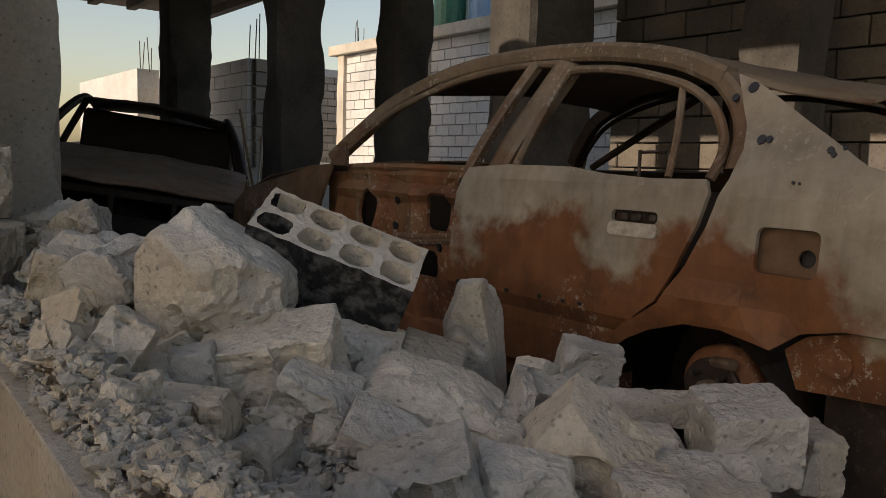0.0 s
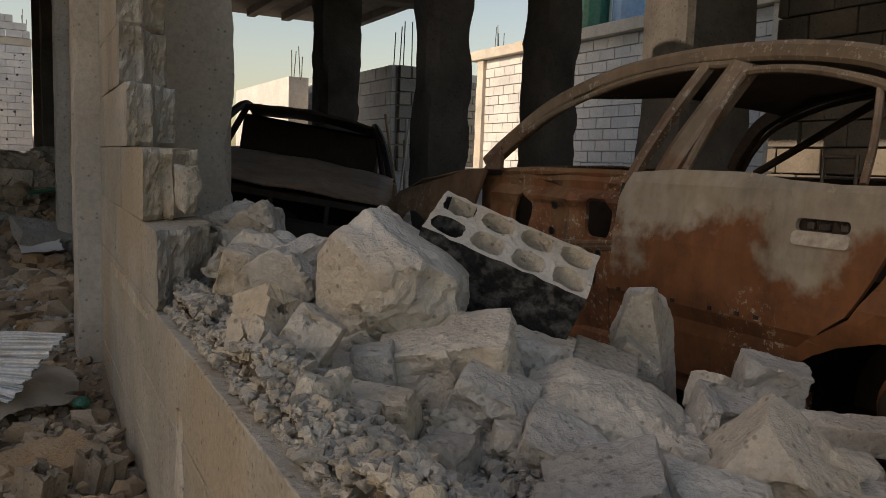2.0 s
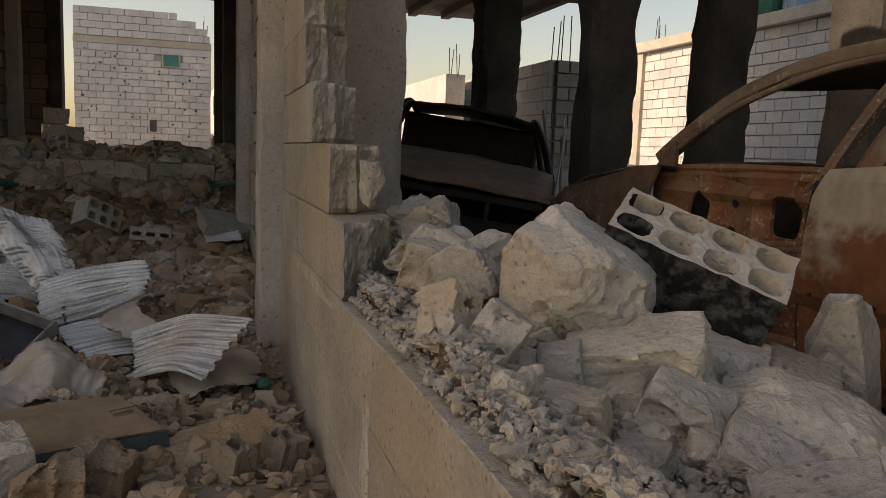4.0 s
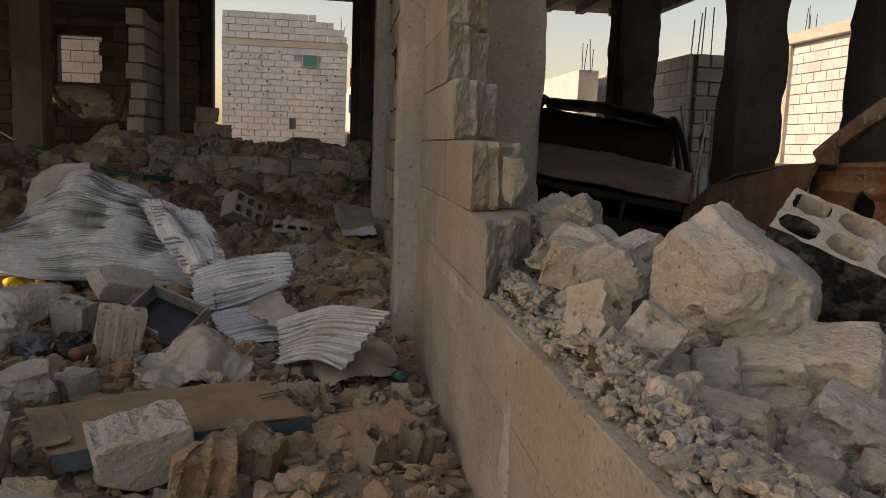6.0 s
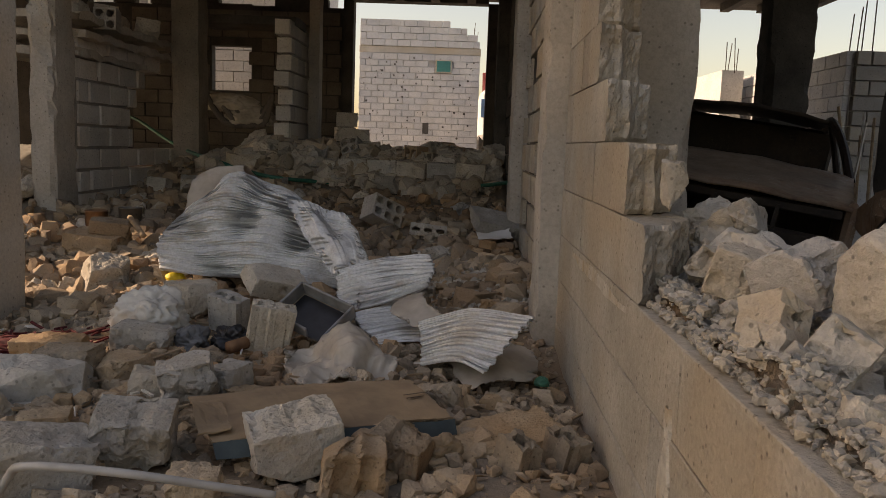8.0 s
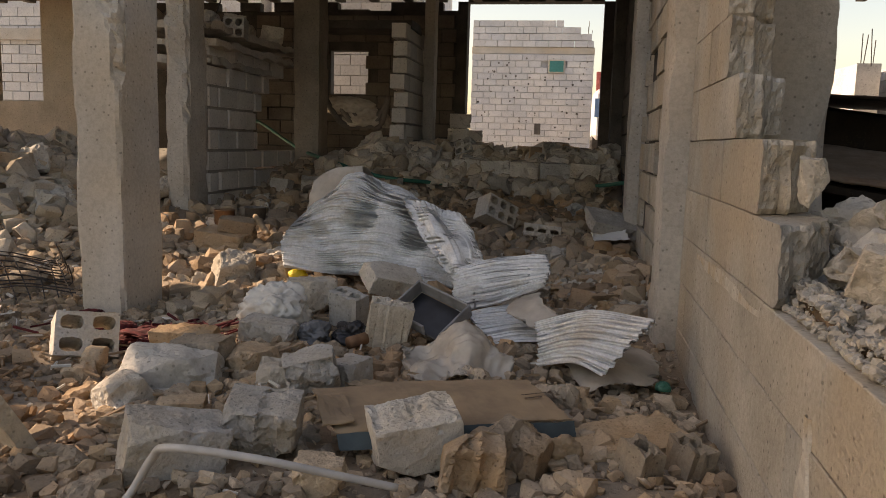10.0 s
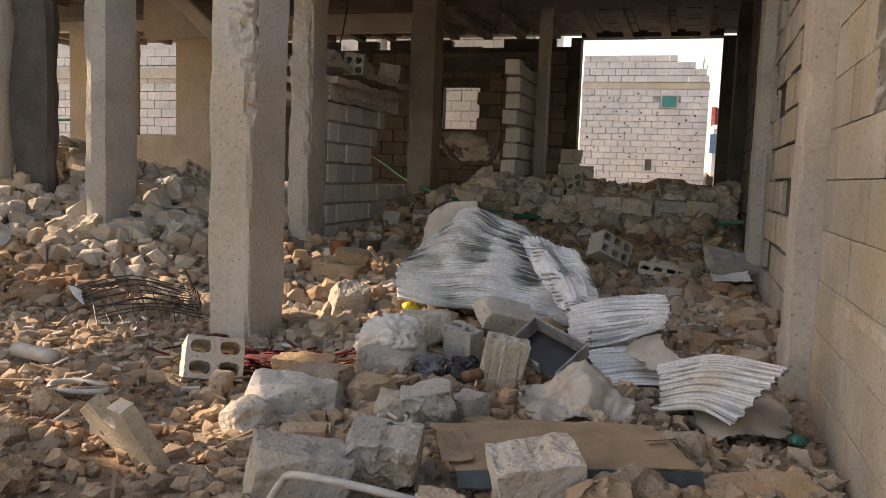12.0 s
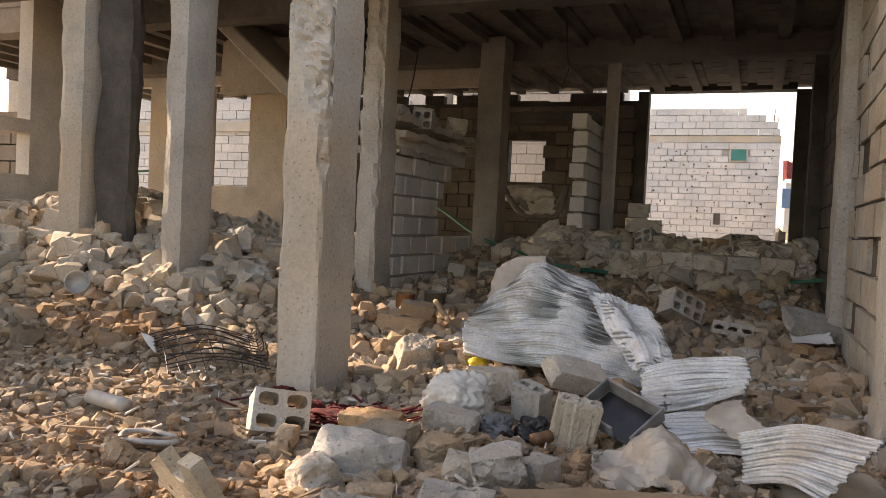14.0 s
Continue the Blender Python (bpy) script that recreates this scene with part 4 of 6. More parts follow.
    # front wing, bonnet and bulkhead
    wing = [(2.47, 1.03), (2.62, 1.02), (2.80, 0.985), (3.1, 0.93), (3.35, 0.885), (3.52, 0.80), (3.55, 0.70), (3.45, 0.66)] + arc(3.12, 0.50, 0.30, 25, 168, 10) + [(2.78, 0.45), (2.6, 0.45), (2.56, 0.75), (2.50, 0.92)]

    def wing_x(z):
        return side_x(z)
    part("front_wing", sheet(wing, (), 0.0, 0.014, 0.08, extra=lambda y, z: 0.05 * max(0, y - 2.9) ** 1.5 - 0.02 * math.exp(-((math.hypot(y - 3.12, z - 0.5) - 0.33) / 0.04) ** 2)), M_CAR_TOP, car, "scorched front wing")
    bm = bmesh.new()
    rows = []
    for i in range(9):
        y = 2.55 + 1.0 * i / 8
        z = 1.03 - 0.15 * (i / 8) ** 1.5
        xl = 1.525 + 0.06 * (i / 8) ** 2
        rows.append([bm.verts.new((xl + (2 * CX - 2 * xl) * k / 10, y + 0.06 * math.sin(math.pi * k / 10), z + 0.035 * math.sin(math.pi * k / 10) + 0.02 * noise.noise((k * 0.6, i * 0.5, 1.0)))) for k in range(11)])
    for r0, r1 in zip(rows, rows[1:]):
        for k in range(10):
            bm.faces.new((r0[k], r0[k + 1], r1[k + 1], r1[k]))
    bmesh.ops.recalc_face_normals(bm, faces=bm.faces[:])
    bmesh.ops.solidify(bm, geom=bm.faces[:], thickness=0.01)
    part("bonnet", bm, M_CAR_TOP, car, "burnt brown bonnet", True)
    part("mirror_foot", sheet([(2.50, 1.03), (2.44, 1.13), (2.36, 1.03)], (), -0.01, 0.02, 0.1), M_CAR_TOP, car)
    bm = bmesh.new()
    box(bm, 1.60, 3.06, 2.36, 2.50, 0.42, 1.02, 0.02)
    part("dashboard_frame", bm, M_CAR_DARK, car, "charred dashboard frame")
    bm = bmesh.new()
    box(bm, 1.57, 1.75, 2.44, 2.62, 0.40, 1.0, 0.015)
    part("hinge_post", bm, M_CAR_IN, car)
    bm = bmesh.new()
    box(bm, 1.62, 3.04, -0.5, 2.4, 0.33, 0.38)
    part("floor_pan", bm, M_CAR_DARK, car)
    # headrest loops and rear shelf
    for y, x in ((1.02, 1.86), (0.62, 2.0)):
        bm = bmesh.new()
        tube(bm, curve_pts([(x, y + 0.055, 0.86), (x, y + 0.055, 1.09), (x, y + 0.045, 1.105), (x, y - 0.045, 1.105), (x, y - 0.055, 1.09), (x, y - 0.055, 0.86)], 3), 0.006, 6)
        part("headrest_loop", bm, M_STEEL, car, "bare bent headrest frame")
    for y, x in ((1.0, 1.98), (1.0, 2.65)):
        bm = bmesh.new()
        box(bm, x - 0.22, x + 0.22, y - 0.06, y + 0.06, 0.40, 0.98, 0.03)
        for v in bm.verts:
            v.co.y -= (v.co.z - 0.4) * 0.15
        part("seat_frame", bm, M_CAR_DARK, car, "burnt seat frame")
    bm = bmesh.new()
    box(bm, 1.60, 3.06, 0.15, 0.50, 0.92, 0.95)
    part("rear_shelf", bm, M_CAR_DARK, car)
    bm = bmesh.new()
    box(bm, 2.95, 2.99, 2.0, 2.05, 0.5, 1.0)
    tube(bm, [(3.02, 2.3, 1.05), (2.95, 1.55, 1.42)], 0.02)
    part("far_pillar", bm, M_CAR_DARK, car)
    return car


def disc_bm(at, r, depth, seg=24, axis=(-1, 0, 0)):
    """A short bevelled drum pointing along axis."""
    bm = bmesh.new()
    a = Vector(axis).normalized()
    s = a.cross(Vector((0, 0, 1))).normalized()
    u = s.cross(a)
    prof = [(0.0, r * 0.98), (0.15, r), (0.85, r), (1.0, r * 0.9)]
    rings = []
    for h, rr in prof:
        rings.append([bm.verts.new(Vector(at) + a * depth * (h - 0.5) + (s * math.cos(2 * math.pi * k / seg) + u * math.sin(2 * math.pi * k / seg)) * rr) for k in range(seg)])
    for p, q in zip(rings, rings[1:]):
        for k in range(seg):
            bm.faces.new((p[k], p[(k + 1) % seg], q[(k + 1) % seg], q[k]))
    bm.faces.new(rings[-1])
    bm.faces.new(rings[0][::-1])
    return bm


near_car()


def second_car():
    """Burnt car beyond, nose towards the rubble."""
    car = empty("car", "burnt-out brown car with an open engine bay behind the first", "car", (1.6, 5.0, 0.2))
    m = pose(1.19, 4.87, 0.04, 1.5, 8.1, -21.1)

    def fin(bm):
        bmesh.ops.transform(bm, matrix=m, verts=bm.verts[:])
        return bm
    # local: x across, y from the nose backwards
    bm = bmesh.new()
    rows = []
    for i in range(9):
        t = i / 8
        rows.append([bm.verts.new(((k / 12 - 0.5) * (1.50 + 0.1 * t), 0.02 + 1.05 * t - 0.10 * math.sin(math.pi * k / 12) * (1 - t), 0.80 + 0.17 * t + 0.03 * math.sin(math.pi * k / 12) + 0.02 * noise.noise((k * 0.5, i * 0.5, 9.0)))) for k in range(13)])
    for r0, r1 in zip(rows, rows[1:]):
        for k in range(12):
            bm.faces.new((r0[k], r0[k + 1], r1[k + 1], r1[k]))
    bmesh.ops.recalc_face_normals(bm, faces=bm.faces[:])
    bmesh.ops.solidify(bm, geom=bm.faces[:], thickness=0.02)
    part("bonnet", fin(bm), M_CAR_TWO, car, "buckled burnt bonnet", True)
    bm = bmesh.new()
    rows = []
    for i in range(6):
        t = i / 5
        rows.append([bm.verts.new(((k / 10 - 0.5) * 1.22, 1.75 + 1.3 * t - 0.08 * math.sin(math.pi * k / 10), 1.36 + 0.05 * math.sin(math.pi * k / 10) - 0.05 * t * t + 0.02 * noise.noise((k * 0.7, i, 3.0)))) for k in range(11)])
    for r0, r1 in zip(rows, rows[1:]):
        for k in range(10):
            bm.faces.new((r0[k], r0[k + 1], r1[k + 1], r1[k]))
    bmesh.ops.recalc_face_normals(bm, faces=bm.faces[:])
    bmesh.ops.solidify(bm, geom=bm.faces[:], thickness=0.03)
    part("roof", fin(bm), M_CAR_DARK, car, "sooty sagging roof", True)
    for s in (-1, 1):
        bm = bmesh.new()
        tube(bm, curve_pts([(s * 0.78, 1.02, 0.93), (s * 0.70, 1.42, 1.18), (s * 0.61, 1.76, 1.35), (s * 0.60, 2.3, 1.36), (s * 0.62, 3.0, 1.28)], 6), 0.035)
        part("pillar", fin(bm), M_CAR_DARK, car)
        bm = bmesh.new()
        tube(bm, curve_pts([(s * 0.76, 1.95, 0.9), (s * 0.70, 2.05, 1.1), (s * 0.62, 2.2, 1.36)], 6), 0.03)
        part("door_pillar", fin(bm), M_CAR_DARK, car)
        bm = bmesh.new()
        box(bm, s * 0.80 - 0.03, s * 0.80 + 0.03, 0.95, 3.4, 0.35, 0.93, 0.02)
        part("door_panel", fin(bm), M_CAR_TWO, car)
        bm = bmesh.new()
        box(bm, s * 0.76 - 0.04, s * 0.76 + 0.04, 0.05, 1.0, 0.5, 0.84, 0.03)
        part("front_wing", fin(bm), M_CAR_TWO, car)
    bm = bmesh.new()
    box(bm, -0.8, 0.8, 1.05, 1.2, 0.4, 0.97, 0.02)
    part("bulkhead", fin(bm), M_CAR_DARK, car)
    bm = bmesh.new()
    box(bm, -0.72, 0.72, 2.75, 2.85, 0.4, 1.29, 0.03)
    part("rear_seat_wall", fin(bm), M_CAR_DARK, car, "burnt partition behind the seats")
    bm = bmesh.new()
    box(bm, -0.70, 0.70, -0.02, 0.04, 0.42, 0.60, 0.02)
    box(bm, -0.70, 0.70, 0.0, 0.04, 0.72, 0.78, 0.01)
    for x in (-0.45, -0.1, 0.3):
        box(bm, x, x + 0.03, -0.01, 0.03, 0.55, 0.75)
    part("radiator_frame", fin(bm), M_CAR_DARK, car, "twisted radiator frame")
    bm = chunk_bm(random.Random(8), 0.75, 0.5, 0.42, 24, 1, 0.08)
    bmesh.ops.translate(bm, vec=(0.05, 0.42, 0.55), verts=bm.verts[:])
    part("engine", fin(bm), M_CAR_DARK, car, "charred engine block")
    return car


second_car()

# ---- block work ----
WALL_H = 15


def near_wall_blocks():
    # where each course breaks off, on the room's face and on the far face
    torn = {3: (1.56, 1.84), 4: (1.82, 2.02), 5: (2.22, 2.44), 6: (2.43, 2.64)}
    for c in range(7, WALL_H):
        torn[c] = (2.47 + 0.05 * math.sin(c * 2.1), 2.66 + 0.05 * math.sin(c * 1.3))
    bm = bmesh.new()
    for c, (l, r) in torn.items():
        box(bm, 0.014, WT - 0.014, r + 0.06, 3.28, c * C0 - 0.002 * (c % 2), (c + 1) * C0)
    part("core", bm, M_BLOCK, WALL_NEAR)
    lay(WALL_NEAR, (WT / 2, 3.28), (WT / 2, -1.6), 0.0, WALL_H, M_BLOCK, 0.42, C0, WT, 0.0035, ends=lambda c: 3.28 - torn[c][1] - 0.045 if c in torn else 4.88, seed=3, jitter=0.0012)
    for c, (l, r) in torn.items():
        grooved_end("broken_end", l, r, c * C0 + 0.003, (c + 1) * C0 - 0.003, r + 0.06, WALL_NEAR, M_BLOCK, c + 11)
    # a shard of face shell leaning on the broken courses
    bm = chunk_bm(random.Random(4), 0.08, 0.06, 0.17, 16, 4, 0.05)
    bmesh.ops.transform(bm, matrix=pose(0.105, 1.73, 0.945, 6, -8, 10), verts=bm.verts[:])
    part("shell_shard", bm, M_BLOCK, WALL_NEAR)
    # sunlit streak on the face, made as a pale raised strip
    bm = bmesh.new()
    rng = random.Random(2)
    prev = None
    for k in range(13):
        z = 0.02 + 0.47 * k / 12
        w = 0.036 + rng.uniform(-0.012, 0.012) - 0.02 * (k / 12) ** 3
        yc = 1.235 + rng.uniform(-0.006, 0.006)
        row = [bm.verts.new((x, yc + s * w, z)) for x, s in ((0.001, -1.1), (-0.007, -0.9), (-0.007, 0.9), (0.001, 1.1))]
        if prev:
            for i in range(3):
                bm.faces.new((prev[i], prev[i + 1], row[i + 1], row[i]))
        prev = row
    part("sun_streak", bm, M_STREAK_LIME, WALL_NEAR, "pale raised strip painting a sunlit streak")
    # lime smear along the joint
    bm = bmesh.new()
    prev = None
    for k in range(11):
        y = 1.72 + 1.1 * k / 10
        zc = 0.600 + rng.uniform(-0.010, 0.010)
        w = 0.016 * math.sin(math.pi * (k + 0.5) / 11) + rng.uniform(0.002, 0.010)
        row = [bm.verts.new((-0.003, y, zc + w)), bm.verts.new((-0.003, y, zc - w))]
        if prev:
            bm.faces.new((prev[0], prev[1], row[1], row[0]))
        prev = row
    part("lime_smear", bm, M_STREAK_LIME, WALL_NEAR, "whitish lime smear")


# pale colour shared by the painted sunlit streak and the lime smear
M_STREAK_LIME = stone_mat("sun_streak_and_lime", (0.50, 0.46, 0.38), (0.66, 0.62, 0.54), (0.46, 0.34, 0.20), 12.0, 60.0, 0.6, vary=0.0)
near_wall_blocks()


def other_walls():
    rng = random.Random(9)
    east = bpy.data.objects["wall_east"]
    lay(east, (0.085, 3.64), (0.085, 6.05), 0.0, 15, M_BLOCK, 0.42, 0.215, 0.17, 0.02, seed=4, jitter=0.006, skip=lambda u, z: z > 0.5 and noise.noise((u * 2.5, z * 2.2, 3.0)) > 0.22)
    for c in range(3, 14):
        for k in range(4):
            y = 3.85 + 0.55 * k + 0.2 * (c % 2)
            if noise.noise(((y - 3.64) * 2.5, (c + 0.5) * 0.215 * 2.2, 3.0)) > 0.1:
                bm = bmesh.new()
                box(bm, 0.008, 0.05, y - 0.014, y + 0.014, c * 0.215, (c + 1) * 0.215)
                part("web", bm, M_BLOCK, east)
    lay(east, (0.085, 6.4), (0.085, 9.2), 0.1, 14, M_CONC_DARK, 0.42, 0.215, 0.17, 0.012, seed=5, jitter=0.004)
    # broken wall beside the stair, with stepped slabs above it
    w = mortar(-4.08, -3.92, 6.45, 7.5, 0.0, 1.55, "wall_stair", M_WALLGREY, "broken pale block wall carrying stair slabs")
    edge = {0: 3.05, 1: 3.0, 2: 2.7, 3: 1.15, 4: 1.10, 5: 1.25, 6: 1.45, 7: 1.9}
    lay(w, (-4.0, 6.44), (-4.0, 9.5), 0.30, 8, M_WALLPALE, 0.42, 0.2, 0.2, 0.026, ends=lambda c: edge[c], seed=6, jitter=0.014)
    for k, (z, l, p) in enumerate(((1.70, 1.5, 0.03), (1.86, 2.1, 0.09), (2.02, 2.5, 0.02))):
        bm = rough_box(-4.75, -3.9 + p, 6.42, 6.42 + l, z, z + 0.06, 0.09, 0.06, 3.0 + k, 0.16, 6.0)
        part("stair_slab", bm, M_CONC, w, "broken concrete stair slab")
    # wall stub with a fallen lintel near the far post
    w2 = mortar(-2.72, -2.62, 9.05, 10.2, 0.4, 2.35, "wall_stub", M_WALLGREY, "narrow broken block wall beside a slim post")
    lay(w2, (-2.67, 10.75), (-2.67, 8.8), 0.45, 10, M_WALLPALE, 0.40, 0.2, 0.18, 0.028, ends=lambda c: 1.82 + 0.1 * math.sin(c * 2.3), starts=lambda c: 0.52 if c < 7 else 0.05, seed=7, jitter=0.008)
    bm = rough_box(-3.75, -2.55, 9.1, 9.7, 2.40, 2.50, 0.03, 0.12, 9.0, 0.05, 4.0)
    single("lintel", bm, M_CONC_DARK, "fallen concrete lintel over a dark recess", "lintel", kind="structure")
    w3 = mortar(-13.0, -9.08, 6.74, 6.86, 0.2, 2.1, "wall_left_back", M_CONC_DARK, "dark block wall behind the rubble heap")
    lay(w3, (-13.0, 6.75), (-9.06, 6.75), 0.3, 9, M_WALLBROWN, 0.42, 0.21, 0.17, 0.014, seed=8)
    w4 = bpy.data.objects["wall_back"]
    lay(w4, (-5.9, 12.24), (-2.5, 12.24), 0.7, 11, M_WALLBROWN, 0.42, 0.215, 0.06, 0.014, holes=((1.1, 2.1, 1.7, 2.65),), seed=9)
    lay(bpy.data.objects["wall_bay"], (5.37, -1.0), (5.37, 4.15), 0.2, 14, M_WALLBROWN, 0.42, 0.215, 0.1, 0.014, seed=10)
    # flight of stairs seen from below
    bm = bmesh.new()
    box(bm, -0.75, 0.75, -1.5, 1.5, -0.08, 0.08, 0.02)
    bmesh.ops.transform(bm, matrix=pose(-6.35, 7.75, 3.1, 0, 40, 0) @ pose(0, 0, 0, 0, 0, 90), verts=bm.verts[:])
    single("stair_flight", bm, M_CONC, "underside of a concrete stair flight", "stairs", kind="structure")
    bm = rough_box(-7.2, -5.7, 7.9, 8.05, 2.58, CEIL, 0.02, 0.15, 4.0, 0.05, 3.0)
    single("wall_lintel", bm, M_CONC, "brown plastered wall above an opening", "wall", kind="structure")
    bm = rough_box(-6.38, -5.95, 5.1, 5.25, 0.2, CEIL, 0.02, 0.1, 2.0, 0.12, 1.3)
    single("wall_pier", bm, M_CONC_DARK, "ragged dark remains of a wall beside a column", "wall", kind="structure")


M_WALLPALE = stone_mat("pale_grey_block", (0.62, 0.60, 0.56), (0.76, 0.74, 0.70), None, 2.5, 50.0, 0.6, vary=0.2)
M_WALLGREY = stone_mat("grey_block", (0.33, 0.31, 0.28), (0.46, 0.44, 0.40), None, 2.5, 50.0, 0.6, vary=0.2)
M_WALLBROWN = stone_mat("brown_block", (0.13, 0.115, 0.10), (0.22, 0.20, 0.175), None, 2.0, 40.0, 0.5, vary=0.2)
other_walls()


def houses():
    lay(HOUSE_FAR, (-4.15, 25.97), (-0.14, 25.97), 0.95, 15, M_WHITE_BLOCK, 0.42, 0.205, 0.1, 0.010, holes=((2.5, 3.1, 3.4, 3.9),), seed=21)
    lay(HOUSE_FAR, (-4.15, 26.05), (-0.14, 26.05), 4.27, 4, M_WHITE_BLOCK, 0.42, 0.215, 0.2, 0.010, ends=lambda c: (4.0, 3.9, 3.55, 3.0)[c], seed=22)
    rng = random.Random(5)
    # dark discs on the face paint the shade inside bullet holes
    for i in range(80):
        x, z = rng.uniform(-4.0, -0.3), rng.uniform(1.2, 3.9)
        part("bullet_hole", disc_bm((x, 25.92, z), rng.uniform(0.012, 0.04), 0.01, 8, (0, -1, 0)), M_CONC_DARK, HOUSE_FAR)
    bm = bmesh.new()
    box(bm, -1.60, -1.07, 25.86, 25.93, 3.43, 3.86, 0.01)
    win = part("window", bm, M_CONC, HOUSE_FAR, "small window with a teal shutter")
    bm = bmesh.new()
    box(bm, -1.56, -1.11, 25.84, 25.858, 3.47, 3.82)
    part("shutter", bm, M_TEAL, win)
    bm = bmesh.new()
    box(bm, -1.98, -1.78, 25.90, 25.93, 1.42, 1.78, 0.01)
    part("niche", bm, M_CONC_DARK, HOUSE_FAR)
    lay(HOUSE_B, (9.37, 7.2), (9.37, 15.9), 0.95, 12, M_WHITE_BLOCK, 0.42, 0.212, 0.1, 0.012, seed=23)
    for y in (7.3, 9.6, 12.4, 15.7):
        bm = rough_box(9.22, 9.5, y - 0.15, y + 0.15, 0.8, 3.5, 0.02, 0.2, y, 0.03)
        part("pilaster", bm, M_CONC, HOUSE_B)
    lay(HOUSE_A, (4.67, 10.37), (5.5, 10.37), 0.9, 8, M_WALLGREY, 0.42, 0.2, 0.1, 0.018, seed=24)
    lay(HOUSE_A, (4.62, 10.4), (4.62, 15.0), 0.9, 8, M_WHITE_BLOCK, 0.42, 0.2, 0.08, 0.008, seed=25)
    lay(HOUSE_C, (9.57, 18.45), (12.0, 18.45), 0.9, 12, M_WALLGREY, 0.42, 0.2, 0.1, 0.018, seed=26)
    lay(HOUSE_W, (-16.4, 15.96), (-8.2, 15.96), 0.9, 14, M_WHITE_BLOCK, 0.42, 0.21, 0.1, 0.010, seed=27)
    lay(HOUSE_N, (-6.9, 15.47), (-3.8, 15.47), 0.9, 16, M_WHITE_BLOCK, 0.42, 0.21, 0.1, 0.012, seed=28)
    bm = bmesh.new()
    box(bm, -16.4, -8.2, 15.8, 15.92, 3.1, 3.35)
    part("lintel_band", bm, M_CONC, HOUSE_W)

    def rods(parent, x, y, z, n, h, seed):
        r = random.Random(seed)
        for i in range(n):
            bm = bmesh.new()
            px_, py_ = x + r.uniform(-0.15, 0.15), y + r.uniform(-0.15, 0.15)
            tube(bm, [(px_, py_, z - 0.05), (px_ + r.uniform(-0.04, 0.04), py_, z + h * r.uniform(0.6, 1.0))], 0.009, 5)
            part("rod", bm, M_STEEL, parent)
    rods(HOUSE_A, 4.85, 10.6, 2.5, 4, 0.75, 1)
    rods(HOUSE_A, 5.3, 10.6, 2.5, 3, 0.6, 2)
    rods(HOUSE_D, 4.2, 13.95, 2.55, 4, 0.6, 3)
    rods(HOUSE_B, 9.6, 15.5, 3.72, 4, 0.6, 4)
    rods(HOUSE_FAR, -0.4, 26.2, 4.27, 3, 0.9, 5)
    # roof tank frame, street van and awning
    tank = empty("water_tank", "green and blue tanks on the flat roof", "tank", (10.0, 11.8, 3.72))
    for x, y, mm in ((9.75, 12.2, M_GREEN), (10.1, 11.5, M_BLUE)):
        part("barrel", disc_bm((x, y, 4.15), 0.36, 0.85, 20, (0.02, 0, 1)), mm, tank)
    bm = bmesh.new()
    box(bm, 9.4, 10.6, 11.1, 12.7, 3.72, 3.78, 0.01)
    part("stand", bm, M_STEEL, tank)
    van = empty("van", "white and blue van parked in the street", "van", (0.6, 22.0, 0.95))
    bm = bmesh.new()
    box(bm, -0.16, 1.4, 21.2, 24.4, 1.25, 2.6, 0.12)
    part("body", bm, M_WHITE, van)
    bm = bmesh.new()
    box(bm, -0.12, 1.36, 21.17, 21.21, 1.85, 2.35, 0.01)
    part("window", bm, M_BLUE, van, "dark blue rear window")
    for y in (21.8, 23.8):
        part("wheel", disc_bm((-0.06, y, 1.25), 0.3, 0.2, 18), M_BLACK, van)
    bm = bmesh.new()
    prev = None
    for k in range(9):
        x = -0.05 + 0.9 * k / 8
        row = [bm.verts.new((x, 25.0, 3.4 - 0.1 * k / 8 + 0.03 * math.sin(k * 2))), bm.verts.new((x, 24.2, 2.7 + 0.06 * math.sin(k * 2.3)))]
        if prev:
            bm.faces.new((prev[0], prev[1], row[1], row[0]))
        prev = row
    bmesh.ops.solidify(bm, geom=bm.faces[:], thickness=0.02)
    single("awning", bm, M_AWN, "faded red cloth awning in the street", "awning")
    sc = empty("scaffold_poles", "bundle of rusty poles leaning by the wall", "poles", (3.75, 8.3, 0.6))
    r = random.Random(3)
    for k in range(8):
        bm = bmesh.new()
        x = 3.72 + 0.05 * k
        tube(bm, [(x + r.uniform(-0.05, 0.05), 8.4 + r.uniform(-0.1, 0.1), 0.5), (x + r.uniform(-0.12, 0.16), 8.5, 1.25 + r.uniform(0, 0.45))], 0.016, 6)
        part("pole", bm, M_WOOD if k % 2 else M_PIPE, sc)


M_AWN = plain("awning_cloth", (0.40, 0.10, 0.09), 0.8, 0.0, (0.28, 0.07, 0.06), 8.0)
houses()

# ---- rubble ----
STONE_N = [0]


